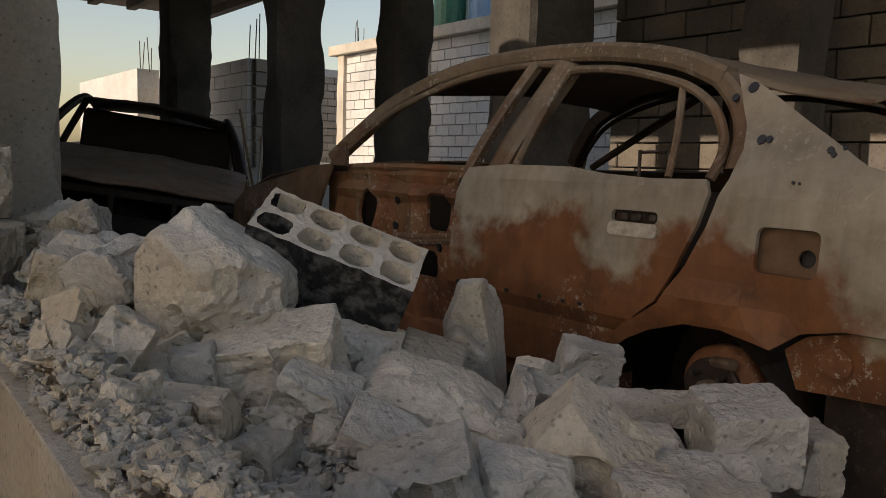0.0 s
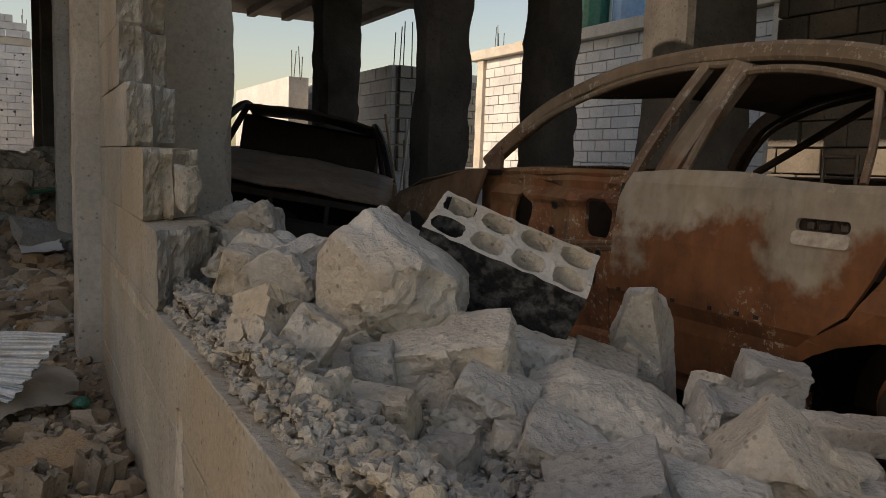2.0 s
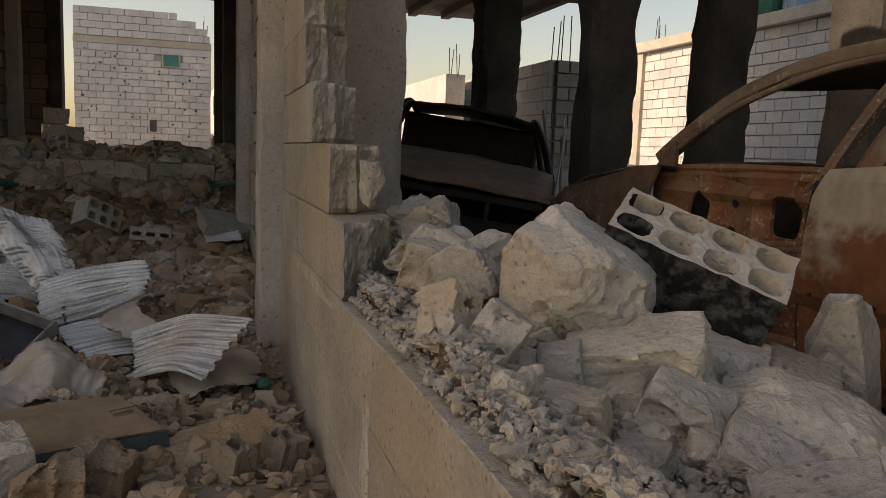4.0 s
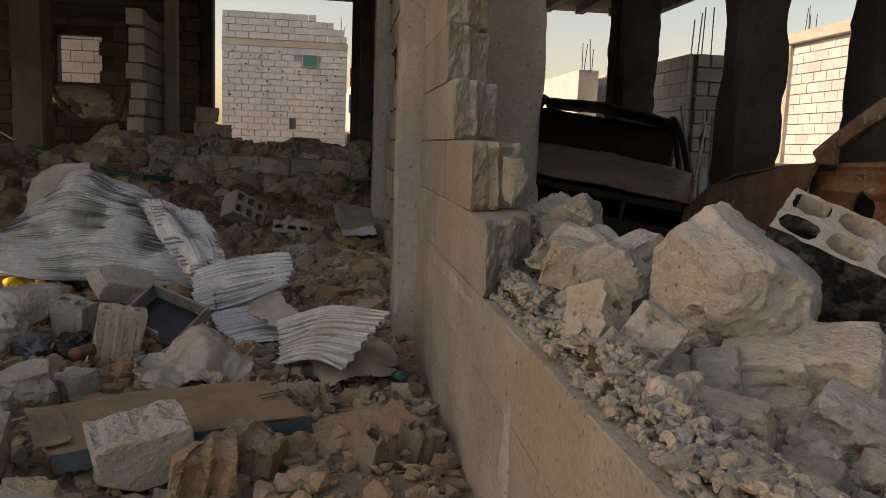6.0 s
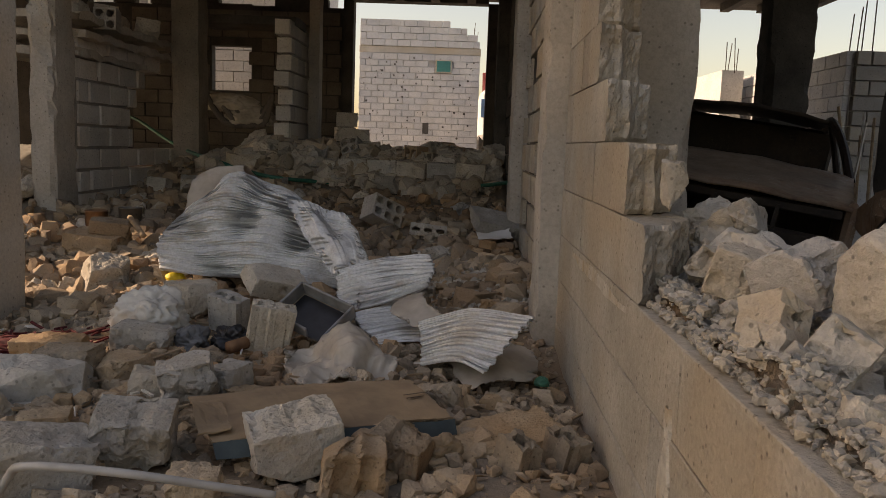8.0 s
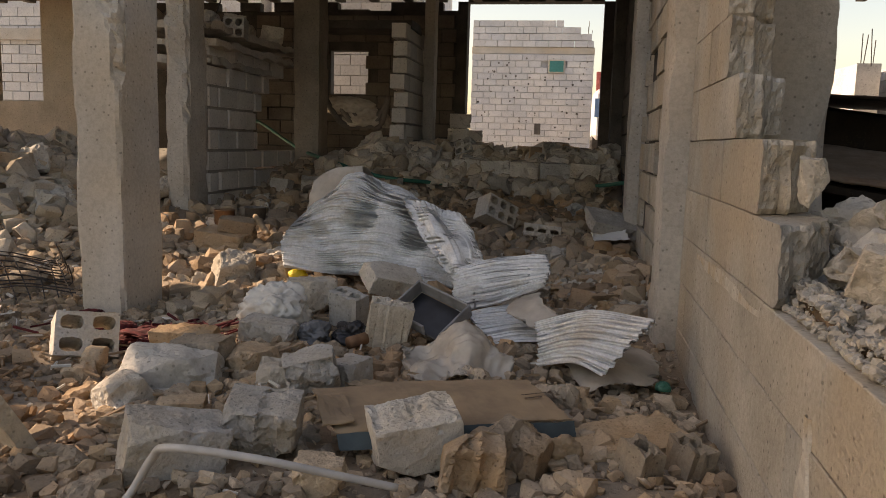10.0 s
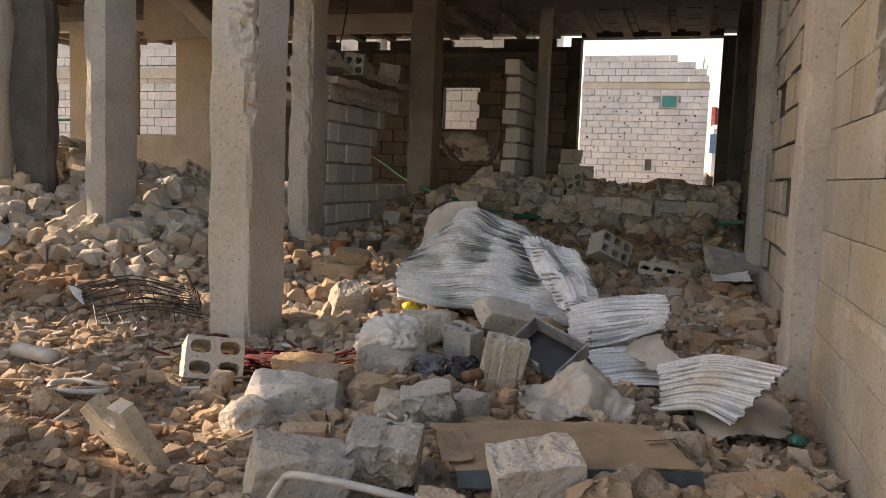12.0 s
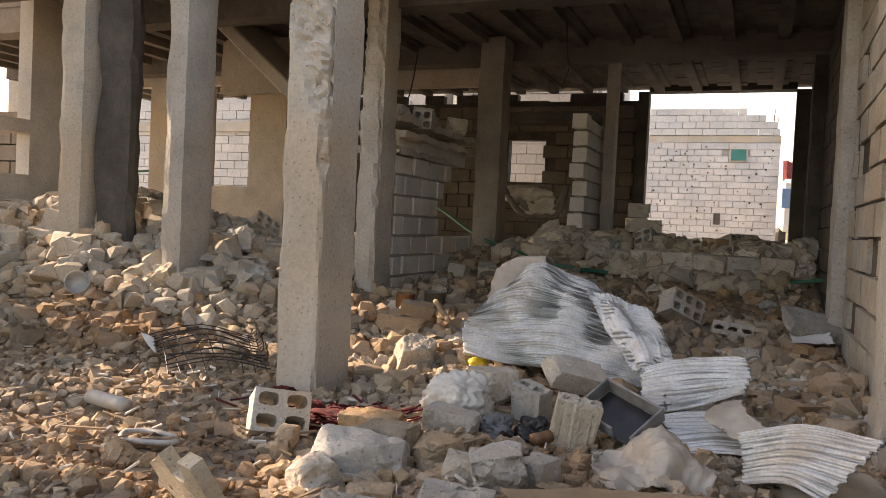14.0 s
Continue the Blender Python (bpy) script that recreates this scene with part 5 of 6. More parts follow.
def broken_bm(size, seed, cuts=(), corners=2, torn=None, cells=(), goal=0.017, rough=1.0):
    """A piece of concrete block: a box with faces knocked off it, then split fine, pitted, and torn on one side.
    cuts: (normal, offset) in the unit box; cells: (axis, place across, radius) of half-cells sunk into the torn side."""
    rng = random.Random(seed)
    bm = bmesh.new()
    bmesh.ops.create_cube(bm, size=1.0)
    planes = [(Vector(n).normalized(), d) for n, d in cuts]
    for _ in range(corners):
        n = Vector([rng.choice((-1, 1)) * rng.uniform(0.25, 1.0) for _ in range(3)]).normalized()
        planes.append((n, 0.5 * sum(abs(c) for c in n) * rng.uniform(0.62, 0.86)))
    for n, d in planes:
        r = bmesh.ops.bisect_plane(bm, geom=bm.verts[:] + bm.edges[:] + bm.faces[:], plane_co=n * d, plane_no=n, clear_outer=True)
        es = [g for g in r["geom_cut"] if isinstance(g, bmesh.types.BMEdge)]
        if es:
            bmesh.ops.holes_fill(bm, edges=es, sides=0)
    S = Vector(size)
    for v in bm.verts:
        v.co = Vector((v.co.x * S.x, v.co.y * S.y, v.co.z * S.z))
    bmesh.ops.triangulate(bm, faces=bm.faces[:])
    goal = max(goal, sum(size) / 3 * 0.05)
    for _ in range(7):
        long = [e for e in bm.edges if e.calc_length() > goal * 1.5]
        if not long:
            break
        bmesh.ops.subdivide_edges(bm, edges=long, cuts=1)
        bmesh.ops.triangulate(bm, faces=[f for f in bm.faces if len(f.verts) > 3])
    bmesh.ops.recalc_face_normals(bm, faces=bm.faces[:])
    bmesh.ops.smooth_vert(bm, verts=bm.verts[:], factor=0.5, use_axis_x=True, use_axis_y=True, use_axis_z=True)
    bm.normal_update()
    o = Vector((rng.uniform(0, 60), rng.uniform(0, 60), rng.uniform(0, 60)))
    tv = Vector(torn).normalized() if torn else None
    m = min(min(size), 0.13 if goal < 0.1 else 9.0)
    for v in bm.verts:
        p, nrm = v.co.copy(), v.normal.copy()
        w = 0.05 + max(0.0, nrm.dot(tv) - 0.1) * 1.2 if tv else 0.3
        d = 0.003 * noise.noise(p * 14 + o) + 0.0028 * noise.noise(p * 60 + o)
        d += w * m * (0.16 * noise.noise(p * (1.6 / m) + o) - 0.10 * abs(noise.noise(p * (4.0 / m) + o))) + w * 0.008 * noise.noise(p * 48 + o)
        d -= 0.05 * max(0.0, noise.noise(p * 15 + o * 2) - 0.30)
        v.co += nrm * d * rough
        if w > 0.2:
            for ax, c, r in cells:
                a = (p[ax] / S[ax] - c) * S[ax]
                v.co -= tv * r * 0.9 * max(0.0, 1 - (a / r) ** 2) ** 0.5 if abs(a) < r else tv * 0
    return bm


def stone(x, y, z, sx, sy, sz, rz=0, tx=0, ty=0, mat=None, label="", corners=7, name="concrete_chunk", goal=0.013, cuts=(), torn=None, cells=()):
    STONE_N[0] += 1
    bm = broken_bm((sx, sy, sz), STONE_N[0] * 7 + 3, cuts, corners, torn, cells, goal)
    ob = single(name, bm, mat or M_RUBBLE, label or "broken lump of pale concrete in the rubble", "rubble", "rubble pieces")
    ob.matrix_world = pose(x, y, z, tx, ty, rz)
    return ob


def split_block(x, y, z, sx, sy, sz, rz=0, tx=0, ty=0, mat=None, label="", corners=1, torn=(1, 0, 0.2), cells=(), cuts=()):
    """A solid block piece with flat faces and one torn end."""
    return stone(x, y, z, sx, sy, sz, rz, tx, ty, mat, label or "broken piece of concrete block in the rubble", corners, "block_piece", 0.012, cuts, torn, cells)


def hollow(x, y, z, rz=0, tx=0, ty=0, nx=4, ny=2, size=(0.40, 0.20, 0.20), cells=None, ragged=0.002, mat=None, label="", web=0.03):
    STONE_N[0] += 1
    bm = hollow_block_bm(size[0], size[1], size[2], nx, ny, web, 16, cells, random.Random(STONE_N[0]), ragged)
    ob = single("hollow_block", bm, mat or M_RUBBLE, label or "hollow concrete block lying in the rubble", "block", "hollow blocks")
    ob.matrix_world = pose(x, y, z, tx, ty, rz)
    return ob


# the heap over the low wall
stone(0.417, 1.06, 0.787, 0.315, 0.30, 0.325, -38, 0, 0, label="large pitted lump of concrete on the heap", corners=0, goal=0.010, torn=(0.75, -0.65, -0.1),
      cuts=(((0.524, 0, 0.852), 0.315), ((-0.707, 0, 0.707), 0.48), ((-0.514, 0, -0.857), 0.42), ((0.64, 0, -0.768), 0.50), ((0.1, -0.55, 0.83), 0.40),
            ((0.62, -0.75, -0.2), 0.44), ((-0.6, -0.8, 0.0), 0.43), ((0.15, -0.7, -0.7), 0.47)))


def tarred_block():
    ob = hollow(0.718, 1.083, 0.792, -37.5, 26.9, 20.7, 4, 2, (0.405, 0.185, 0.185), None, 0.0025, label="hollow block with black tarred sides leaning on the heap", web=0.021)
    ob.data.materials.append(M_TAR)
    for p in ob.data.polygons:
        if abs(p.normal.z) < 0.3:
            c = p.center
            if p.normal.y < -0.5 and c.y < -0.085 or p.normal.x < -0.5 and c.x < -0.19 or (c.x < -0.1 and abs(c.y) < 0.07):
                p.material_index = 1
    return ob


tarred_block()
stone(1.131, 1.02, 0.565, 0.165, 0.11, 0.35, -38, 4, -5, label="upright cracked slab of concrete against the car", corners=0, cuts=(((-0.75, 0, 0.66), 0.47), ((0.6, 0, 0.8), 0.53), ((0.55, -0.2, 0.15), 0.38)), torn=(0, 0, 1))
split_block(0.481, 0.89, 0.627, 0.27, 0.18, 0.17, -38, 16, -9, None, "block piece with a broken hollow under the heap's top", 0, (0.75, -0.5, -0.2), ((0, 0.25, 0.04),), (((-0.6, 0, -0.8), 0.55),))
split_block(0.491, 0.745, 0.590, 0.15, 0.14, 0.11, -38, 10, 26, torn=(0.2, -1, 0.2))
split_block(0.719, 0.691, 0.552, 0.32, 0.18, 0.13, -38, 14, 16, None, "long rounded slab of concrete sloping off the heap", 0, (0.2, -0.4, -0.9), (), (((-0.9, 0, 0.45), 0.45), ((0.7, 0, 0.7), 0.56), ((0, -0.6, 0.8), 0.52)))
split_block(0.268, 1.277, 0.775, 0.155, 0.14, 0.145, -62, 12, -26, cuts=(((0.7, 0, 0.7), 0.55),))
split_block(0.191, 1.463, 0.760, 0.11, 0.11, 0.12, -20, 10, 16)
split_block(0.159, 0.913, 0.668, 0.095, 0.075, 0.20, -38, -12, 30, None, "flat shard of block shell leaning on the heap", 1, (0.3, -1, 0.2))
split_block(0.223, 0.751, 0.602, 0.205, 0.12, 0.095, -38, 8, -3, None, "block end with a half cell in its face", 1, (0.15, -1, -0.1), ((0, 0.12, 0.035),))
split_block(0.555, 0.585, 0.520, 0.19, 0.15, 0.11, -38, 16, 24, torn=(0.6, -0.2, -0.6))
stone(1.265, 0.734, 0.540, 0.155, 0.12, 0.135, -38, 5, 12, corners=3, torn=(1, -0.4, 0.3))
split_block(1.265, 0.586, 0.485, 0.34, 0.10, 0.06, -38, 5, 2, None, "long narrow strip of concrete", 1)
split_block(1.240, 0.285, 0.510, 0.19, 0.16, 0.16, -34, 10, -3, None, "square-cut block piece at the heap's foot", 1, (0.2, 0, -1))
split_block(0.881, 0.405, 0.495, 0.22, 0.17, 0.20, -40, 24, 38, None, "broad tilted slab with crumbling edges", 1, (1, -0.3, -0.4))
split_block(0.944, 0.586, 0.525, 0.13, 0.13, 0.15, -30, 12, 14, None, "ribbed block piece with a torn half cell", 1, (0.1, -1, 0.3), ((0, 0.0, 0.035),))
split_block(0.504, 0.409, 0.535, 0.19, 0.14, 0.11, -38, 18, -18, None, "block piece with a rounded hollow in it", 1, (0.3, -1, 0.1), ((0, -0.1, 0.035),))
stone(0.697, 0.369, 0.500, 0.17, 0.15, 0.11, -30, 10, 5, corners=4)
split_block(1.053, 0.261, 0.440, 0.22, 0.14, 0.10, -40, 18, 3)
split_block(0.890, 0.895, 0.590, 0.16, 0.12, 0.06, -38, 12, 18)
split_block(0.456, 0.638, 0.540, 0.055, 0.07, 0.10, -30, 0, 8, torn=(0, -1, 0.2))
stone(0.312, 0.893, 0.645, 0.085, 0.07, 0.08, -30, 10, -10, corners=3)
split_block(0.314, 1.045, 0.650, 0.14, 0.09, 0.06, -38, 12, -28)
stone(0.730, 0.944, 0.600, 0.17, 0.13, 0.12, -38, 10, 10, corners=3, torn=(0, -1, 0.4))
stone(1.111, 0.411, 0.460, 0.12, 0.12, 0.11, 10, 10, 0, corners=5)
split_block(1.417, 0.234, 0.445, 0.09, 0.14, 0.13, -30, 6, 6)
stone(0.794, 0.523, 0.500, 0.07, 0.10, 0.09, -20, 0, 0, corners=3)
split_block(1.019, 0.945, 0.570, 0.11, 0.08, 0.10, -30, 10, 36)
stone(1.149, 0.797, 0.515, 0.11, 0.09, 0.10, 10, 0, 25, corners=3)
stone(0.117, 0.690, 0.665, 0.062, 0.06, 0.062, -20, 0, 10, corners=4)
hollow(0.15, 1.10, 0.715, 20, 60, 30, 1, 1, (0.09, 0.09, 0.10), None, 0.006)
hollow(0.10, 0.98, 0.695, -50, 70, 0, 1, 1, (0.08, 0.08, 0.09), None, 0.006)
stone(0.700, 0.506, 0.500, 0.09, 0.08, 0.07, 40, 0, 0, corners=5)
stone(0.34, 1.47, 0.730, 0.15, 0.11, 0.10, 50, corners=5)
stone(0.62, 1.25, 0.650, 0.20, 0.17, 0.14, 15, corners=5)
stone(0.92, 1.12, 0.500, 0.22, 0.16, 0.14, 75, corners=5)
stone(0.26, 1.64, 0.710, 0.13, 0.12, 0.11, 20, corners=5)
stone(0.33, 0.62, 0.550, 0.10, 0.09, 0.07, 33, corners=5)
stone(0.86, 0.24, 0.480, 0.14, 0.12, 0.10, 55, corners=4)

# the room: large pieces round the fallen sheets
W = M_RUBBLE_WARM
hollow(-2.62, 2.66, 0.115, 40, 62, 8, 2, 2, (0.26, 0.20, 0.19), None, 0.002, M_RUBBLE, "hollow block tipped on its side, cells facing out", 0.036)
stone(-1.99, 2.28, 0.10, 0.36, 0.26, 0.22, 15, 0, 0, label="dark rough lump of concrete", mat=M_CONC)
hollow(-1.31, 2.99, 0.19, 15, 8, 10, 3, 1, (0.19, 0.10, 0.23), {(0, 0), (1, 0), (2, 0)}, 0.006, None, "upright torn piece of hollow block")
hollow(-1.60, 3.32, 0.18, -25, 10, 10, 2, 1, (0.18, 0.10, 0.18), None, 0.006, None, "upright torn piece of hollow block")
split_block(-1.86, 2.92, 0.13, 0.24, 0.14, 0.13, -5, 4, 6)
split_block(-1.47, 3.76, 0.26, 0.34, 0.20, 0.11, 40, 24, 14, None, "tilted concrete slab propped against the sheets")
split_block(-3.10, 5.10, 0.24, 0.42, 0.24, 0.17, -12, 6, 4, W, "sunlit block with moulded ribs")
split_block(-3.02, 5.12, 0.37, 0.26, 0.2, 0.1, 20, 6, 8, W)
split_block(-0.93, 1.78, 0.16, 0.26, 0.19, 0.16, 24, 8, -8, None, "whole-looking concrete block with worn arrises", 1, (-0.3, -0.3, 1))
split_block(-1.40, 1.76, 0.15, 0.22, 0.17, 0.19, 12, 14, 5, None, "squarish block piece with crumbling faces", 2, (0.2, -1, 0.3), ((0, 0.1, 0.03),))
split_block(-1.60, 1.58, 0.12, 0.28, 0.22, 0.21, 35, 0, 10)
hollow(-0.20, 1.86, 0.11, 30, 8, 6, 3, 1, (0.26, 0.12, 0.13), {(0, 0), (2, 0)}, 0.010, W, "pronged remains of a hollow block")
split_block(-0.74, 1.66, 0.14, 0.17, 0.12, 0.15, 10, 10, 8, W, "torn end of a hollow block", 1, (0.1, -1, 0.4), ((0, -0.15, 0.03), (0, 0.25, 0.025)))
split_block(-0.62, 1.78, 0.14, 0.17, 0.13, 0.13, -20, 10, 12, W, "crumbled piece of hollow block", 2, (0.1, -1, 0.6), ((0, 0.0, 0.035),))
split_block(-1.42, 2.26, 0.17, 0.19, 0.15, 0.16, 20, 6, -12, None, "grainy broken block piece", 2, (0.3, -1, 0.2))
split_block(-1.96, 2.46, 0.15, 0.25, 0.15, 0.13, -12, 6, -6, W, "sunlit broken block piece", 2, (1, -0.5, 0.2))
split_block(-0.33, 2.02, 0.09, 0.44, 0.24, 0.07, 24, 4, -6, W, "flat concrete piece against the wall foot")


def arch_slab():
    """Thin broken panel with a bitten upper edge and a hole."""
    bm = sheet([(-0.20, -0.14), (0.19, -0.14), (0.20, -0.04), (0.16, 0.0), (0.17, 0.06), (0.11, 0.09), (0.05, 0.13), (0.02, 0.06), (-0.05, 0.045), (-0.09, 0.08), (-0.10, 0.15), (-0.18, 0.15)], [arc(0.09, -0.02, 0.012, 0, 315, 7)], 0.0, 0.05, 0.04, dent=0.008, fx=lambda z: 0.0)
    ob = single("broken_panel", bm, M_RUBBLE, "broken concrete panel with a bullet hole leaning in rubble", "rubble", "rubble pieces")
    ob.matrix_world = pose(-2.27, 1.60, 0.15, 0, -28, 68) @ pose(0, 0, 0, 0, 0, 0)
    return ob


arch_slab()
for args in ((-2.15, 2.70, 0.11, 0.27, 0.20, 0.17, 12, 0, 0, W), (-2.58, 4.12, 0.20, 0.24, 0.2, 0.2, 40, 20, 10), (-2.10, 4.36, 0.17, 0.24, 0.16, 0.16, 12, 0, 0, W),
             (-2.45, 2.47, 0.08, 0.09, 0.08, 0.11, 0, 0, 0, W), (-1.92, 3.70, 0.16, 0.26, 0.22, 0.18, 30, 0, 0), (-1.75, 2.48, 0.11, 0.2, 0.18, 0.16, 50, 0, 0, W),
             (-1.55, 2.30, 0.12, 0.18, 0.14, 0.15, 10), (-1.33, 2.42, 0.12, 0.16, 0.13, 0.14, 70), (-0.68, 1.86, 0.11, 0.18, 0.15, 0.12, 20, 0, 0, W),
             (-2.05, 2.05, 0.1, 0.17, 0.15, 0.14, 70), (-1.75, 1.92, 0.1, 0.15, 0.12, 0.12, 20, 0, 0, W), (-1.15, 1.55, 0.1, 0.14, 0.12, 0.12, 10, 0, 0, W)):
    stone(*args)

# hollow blocks on the heaps
for x, y, z, rz, tx, ty, nx_, ny_ in ((-5.3, 5.72, 0.45, 30, 78, 4, 4, 2), (-5.0, 6.1, 0.66, -25, 60, 20, 3, 2), (-5.9, 5.45, 0.62, 20, 70, 10, 3, 2),
                                      (-5.45, 6.5, 0.9, 55, 50, 30, 3, 2), (-6.4, 5.7, 0.86, 0, 70, 15, 3, 2), (-4.75, 6.35, 0.62, 80, 60, 0, 2, 2),
                                      (-1.16, 6.2, 0.45, 35, 70, 25, 3, 2), (-0.75, 6.0, 0.33, 0, 80, 5, 3, 1), (-3.9, 7.05, 1.97 + 0.12, 10, 85, 0, 2, 2),
                                      (-0.55, 9.05, 0.90, 20, 75, 10, 3, 2), (-0.9, 8.8, 0.84, -30, 80, 0, 2, 2), (-6.9, 5.6, 0.95, 40, 40, 20, 3, 2)):
    hollow(x, y, z, rz, tx, ty, nx_, ny_, (0.1 * nx_, 0.1 * ny_, 0.19), None, 0.003, None, "", 0.032)


# blocks standing out on the ridge before the opening, and on the slabs of the stair wall
rr = random.Random(77)
for k in range(9):
    x = -2.35 + 0.25 * k + rr.uniform(-0.06, 0.06)
    hollow(x, 8.95 + rr.uniform(-0.15, 0.1), 0.92 + rr.uniform(-0.03, 0.05), rr.uniform(-50, 50), rr.uniform(50, 100), rr.uniform(-25, 25), 2, rr.choice((1, 2)), (0.22, 0.18, 0.19), None, 0.006, M_RUBBLE_WARM if k % 2 else None, "torn hollow block on the ridge of rubble", 0.03)
for k in range(6):
    split_block(-2.1 + 0.34 * k, 8.50 + 0.03 * math.sin(k), 0.76, 0.33, 0.18, 0.17, rr.uniform(-6, 6), rr.uniform(-5, 8), rr.uniform(-5, 5), None, "block lying in a row below the ridge")
for k in range(7):
    split_block(-3.75 + 1.5 * rr.random(), 7.6 + 0.5 * rr.random(), 0.50 + 0.08 * rr.random(), rr.uniform(0.2, 0.34), 0.2, rr.uniform(0.12, 0.18), rr.uniform(0, 180), rr.uniform(-15, 15), rr.uniform(-15, 15), M_RUBBLE_WARM if k % 2 else None)
for x, y, z, l in ((-4.05, 6.75, 2.14, 0.22), (-4.0, 7.25, 2.15, 0.28), (-4.1, 7.7, 2.16, 0.24), (-4.0, 8.2, 2.16, 0.30), (-4.15, 8.55, 2.15, 0.2)):
    stone(x, y, z, l, l * 0.8, l * 0.6, 40 * l * 10, 5, 8, None, "rubble lying on the broken stair slabs", 5)
for x, y, z in ((-2.25, 11.0, 1.15), (-2.05, 11.05, 1.13), (-2.22, 11.0, 1.36)):
    split_block(x, y, z, 0.30, 0.2, 0.2, rr.uniform(-15, 15), 0, 0, M_WALLPALE, "pale block stacked beyond the ridge")


# loose stones: a set of shapes, many places
SHAPES, SHAPES_W, RAW = [], [], []
for k in range(12):
    r = random.Random(100 + k)
    dims = (1.0, r.uniform(0.55, 0.95), r.uniform(0.4, 0.8))
    b0 = broken_bm(dims, 100 + k, (), (2, 4, 6)[k % 3], None, (), 0.13, 6.0)
    b1 = b0.copy()
    SHAPES.append(to_mesh(b0, "rubble_stone", M_RUBBLE))
    SHAPES_W.append(to_mesh(b1, "rubble_stone", M_RUBBLE_WARM))
for k in range(14):
    b0 = chunk_bm(random.Random(300 + k), 1.0, random.Random(k).uniform(0.55, 1.0), random.Random(k + 50).uniform(0.4, 0.8), 9 if k % 2 else 22, 0, 0, 0.5 if k % 2 else 1.0)
    bmesh.ops.triangulate(b0, faces=b0.faces[:])
    b0.verts.index_update()
    RAW.append((np.array([v.co[:] for v in b0.verts]), np.array([[v.index for v in f.verts] for f in b0.faces])))
    b0.free()

SOLID = ((-3.09, -2.84, 3.3, 3.68), (-4.1, -3.9, 6.03, 6.42), (-5.33, -5.12, 4.85, 5.24), (-6.71, -6.4, 4.99, 5.35), (-0.11, 0.6, 3.28, 3.62), (-0.02, 0.2, 1.72, 13), (-0.02, 0.022, -2, 2), (1.45, 3.4, -0.6, 3.6), (-0.1, 0.36, 6.05, 6.4))


def blocked(x, y, pad=0.02):
    return any(a - pad < x < b + pad and c - pad < y < d + pad for a, b, c, d in SOLID)


def loose(n, x0, x1, y0, y1, s0, s1, shapes, label, seed, sink=0.25, power=2.0, where=None):
    r = random.Random(seed)
    made = 0
    while made < n:
        x, y = r.uniform(x0, x1), r.uniform(y0, y1)
        if blocked(x, y) or (where and not where(x, y)):
            continue
        s = s0 + (s1 - s0) * r.random() ** power
        ob = new("rubble_stone", r.choice(shapes))
        ob.matrix_world = Matrix.LocRotScale((x, y, gz(x, y) + s * (0.35 - sink)), Euler([r.uniform(-0.5, 0.5), r.uniform(-0.5, 0.5), r.uniform(0, 6.28)]), (s, s, s))
        tagged(ob, label, "rubble", "loose stones")
        made += 1


def gravel(name, n, x0, x1, y0, y1, s0, s1, mat, label, seed, power=3.0, where=None, lift=0.2, block=False):
    """Small rubble that nobody could count, one sheet of real stones."""
    r = np.random.default_rng(seed)
    vs, fs, base = [], [], 0
    made = 0
    while made < n:
        x, y = r.uniform(x0, x1), r.uniform(y0, y1)
        if blocked(x, y, 0.0) or (where is not None and not where(x, y, r)):
            continue
        v, f = RAW[r.integers(len(RAW))]
        s = s0 + (s1 - s0) * r.random() ** power
        a = r.uniform(0, 2 * np.pi, 3)
        ca, sa, cb, sb = np.cos(a[0]), np.sin(a[0]), np.cos(a[1]), np.sin(a[1])
        R1 = np.array([[ca, -sa, 0], [sa, ca, 0], [0, 0, 1]])
        R2 = np.array([[1, 0, 0], [0, cb, -sb], [0, sb, cb]])
        p = v @ (R1 @ R2).T * s + np.array([x, y, gz(x, y) + s * lift])
        vs.append(p)
        fs.append(f + base)
        base += len(v)
        made += 1
    me = bpy.data.meshes.new(name)
    me.from_pydata(np.concatenate(vs).tolist(), [], np.concatenate(fs).tolist())
    me.materials.append(mat)
    return tagged(new(name, me), label, "rubble", kind="stuff")


gravel("heap_grit", 12000, 0.03, 0.85, -0.3, 1.2, 0.004, 0.024, M_GRAVEL, "fine crushed grit in the hollows of the heap", 21)
gravel("heap_gravel", 13000, 0.03, 1.45, -0.5, 3.2, 0.005, 0.045, M_GRAVEL, "crushed grey concrete grit over the heap", 1)
gravel("wall_top_gravel", 13000, 0.024, 0.36, -0.1, 2.0, 0.004, 0.030, M_GRAVEL, "crushed grey concrete grit along the low wall", 2)
gravel("floor_gravel", 20000, -6.0, -0.02, 0.6, 5.2, 0.012, 0.09, M_GRAVEL_WARM, "broken brown and pale stones over the floor", 3, 2.4)
gravel("back_gravel", 9000, -8.5, -0.02, 3.5, 9.6, 0.03, 0.18, M_GRAVEL_WARM, "broken stones and block bits further back", 4, 2.0)
gravel("ridge_rubble", 1700, -3.4, -0.1, 8.2, 9.9, 0.06, 0.26, M_HEAP, "ridge of broken blocks before the opening", 5, 1.4, lift=0.35)
gravel("left_heap_rubble", 3200, -9.0, -4.3, 4.4, 7.8, 0.05, 0.26, M_HEAP, "heap of broken blocks round the columns", 6, 1.8, lift=0.3)
gravel("wall_foot_gravel", 3000, -1.1, -0.03, 3.4, 5.6, 0.01, 0.07, M_GRAVEL, "grey grit against the wall foot", 7, 2.5)
loose(28, 0.22, 0.62, 1.5, 2.6, 0.07, 0.2, SHAPES, "broken grey stone against the wall end", 17, 0.15, 1.3)
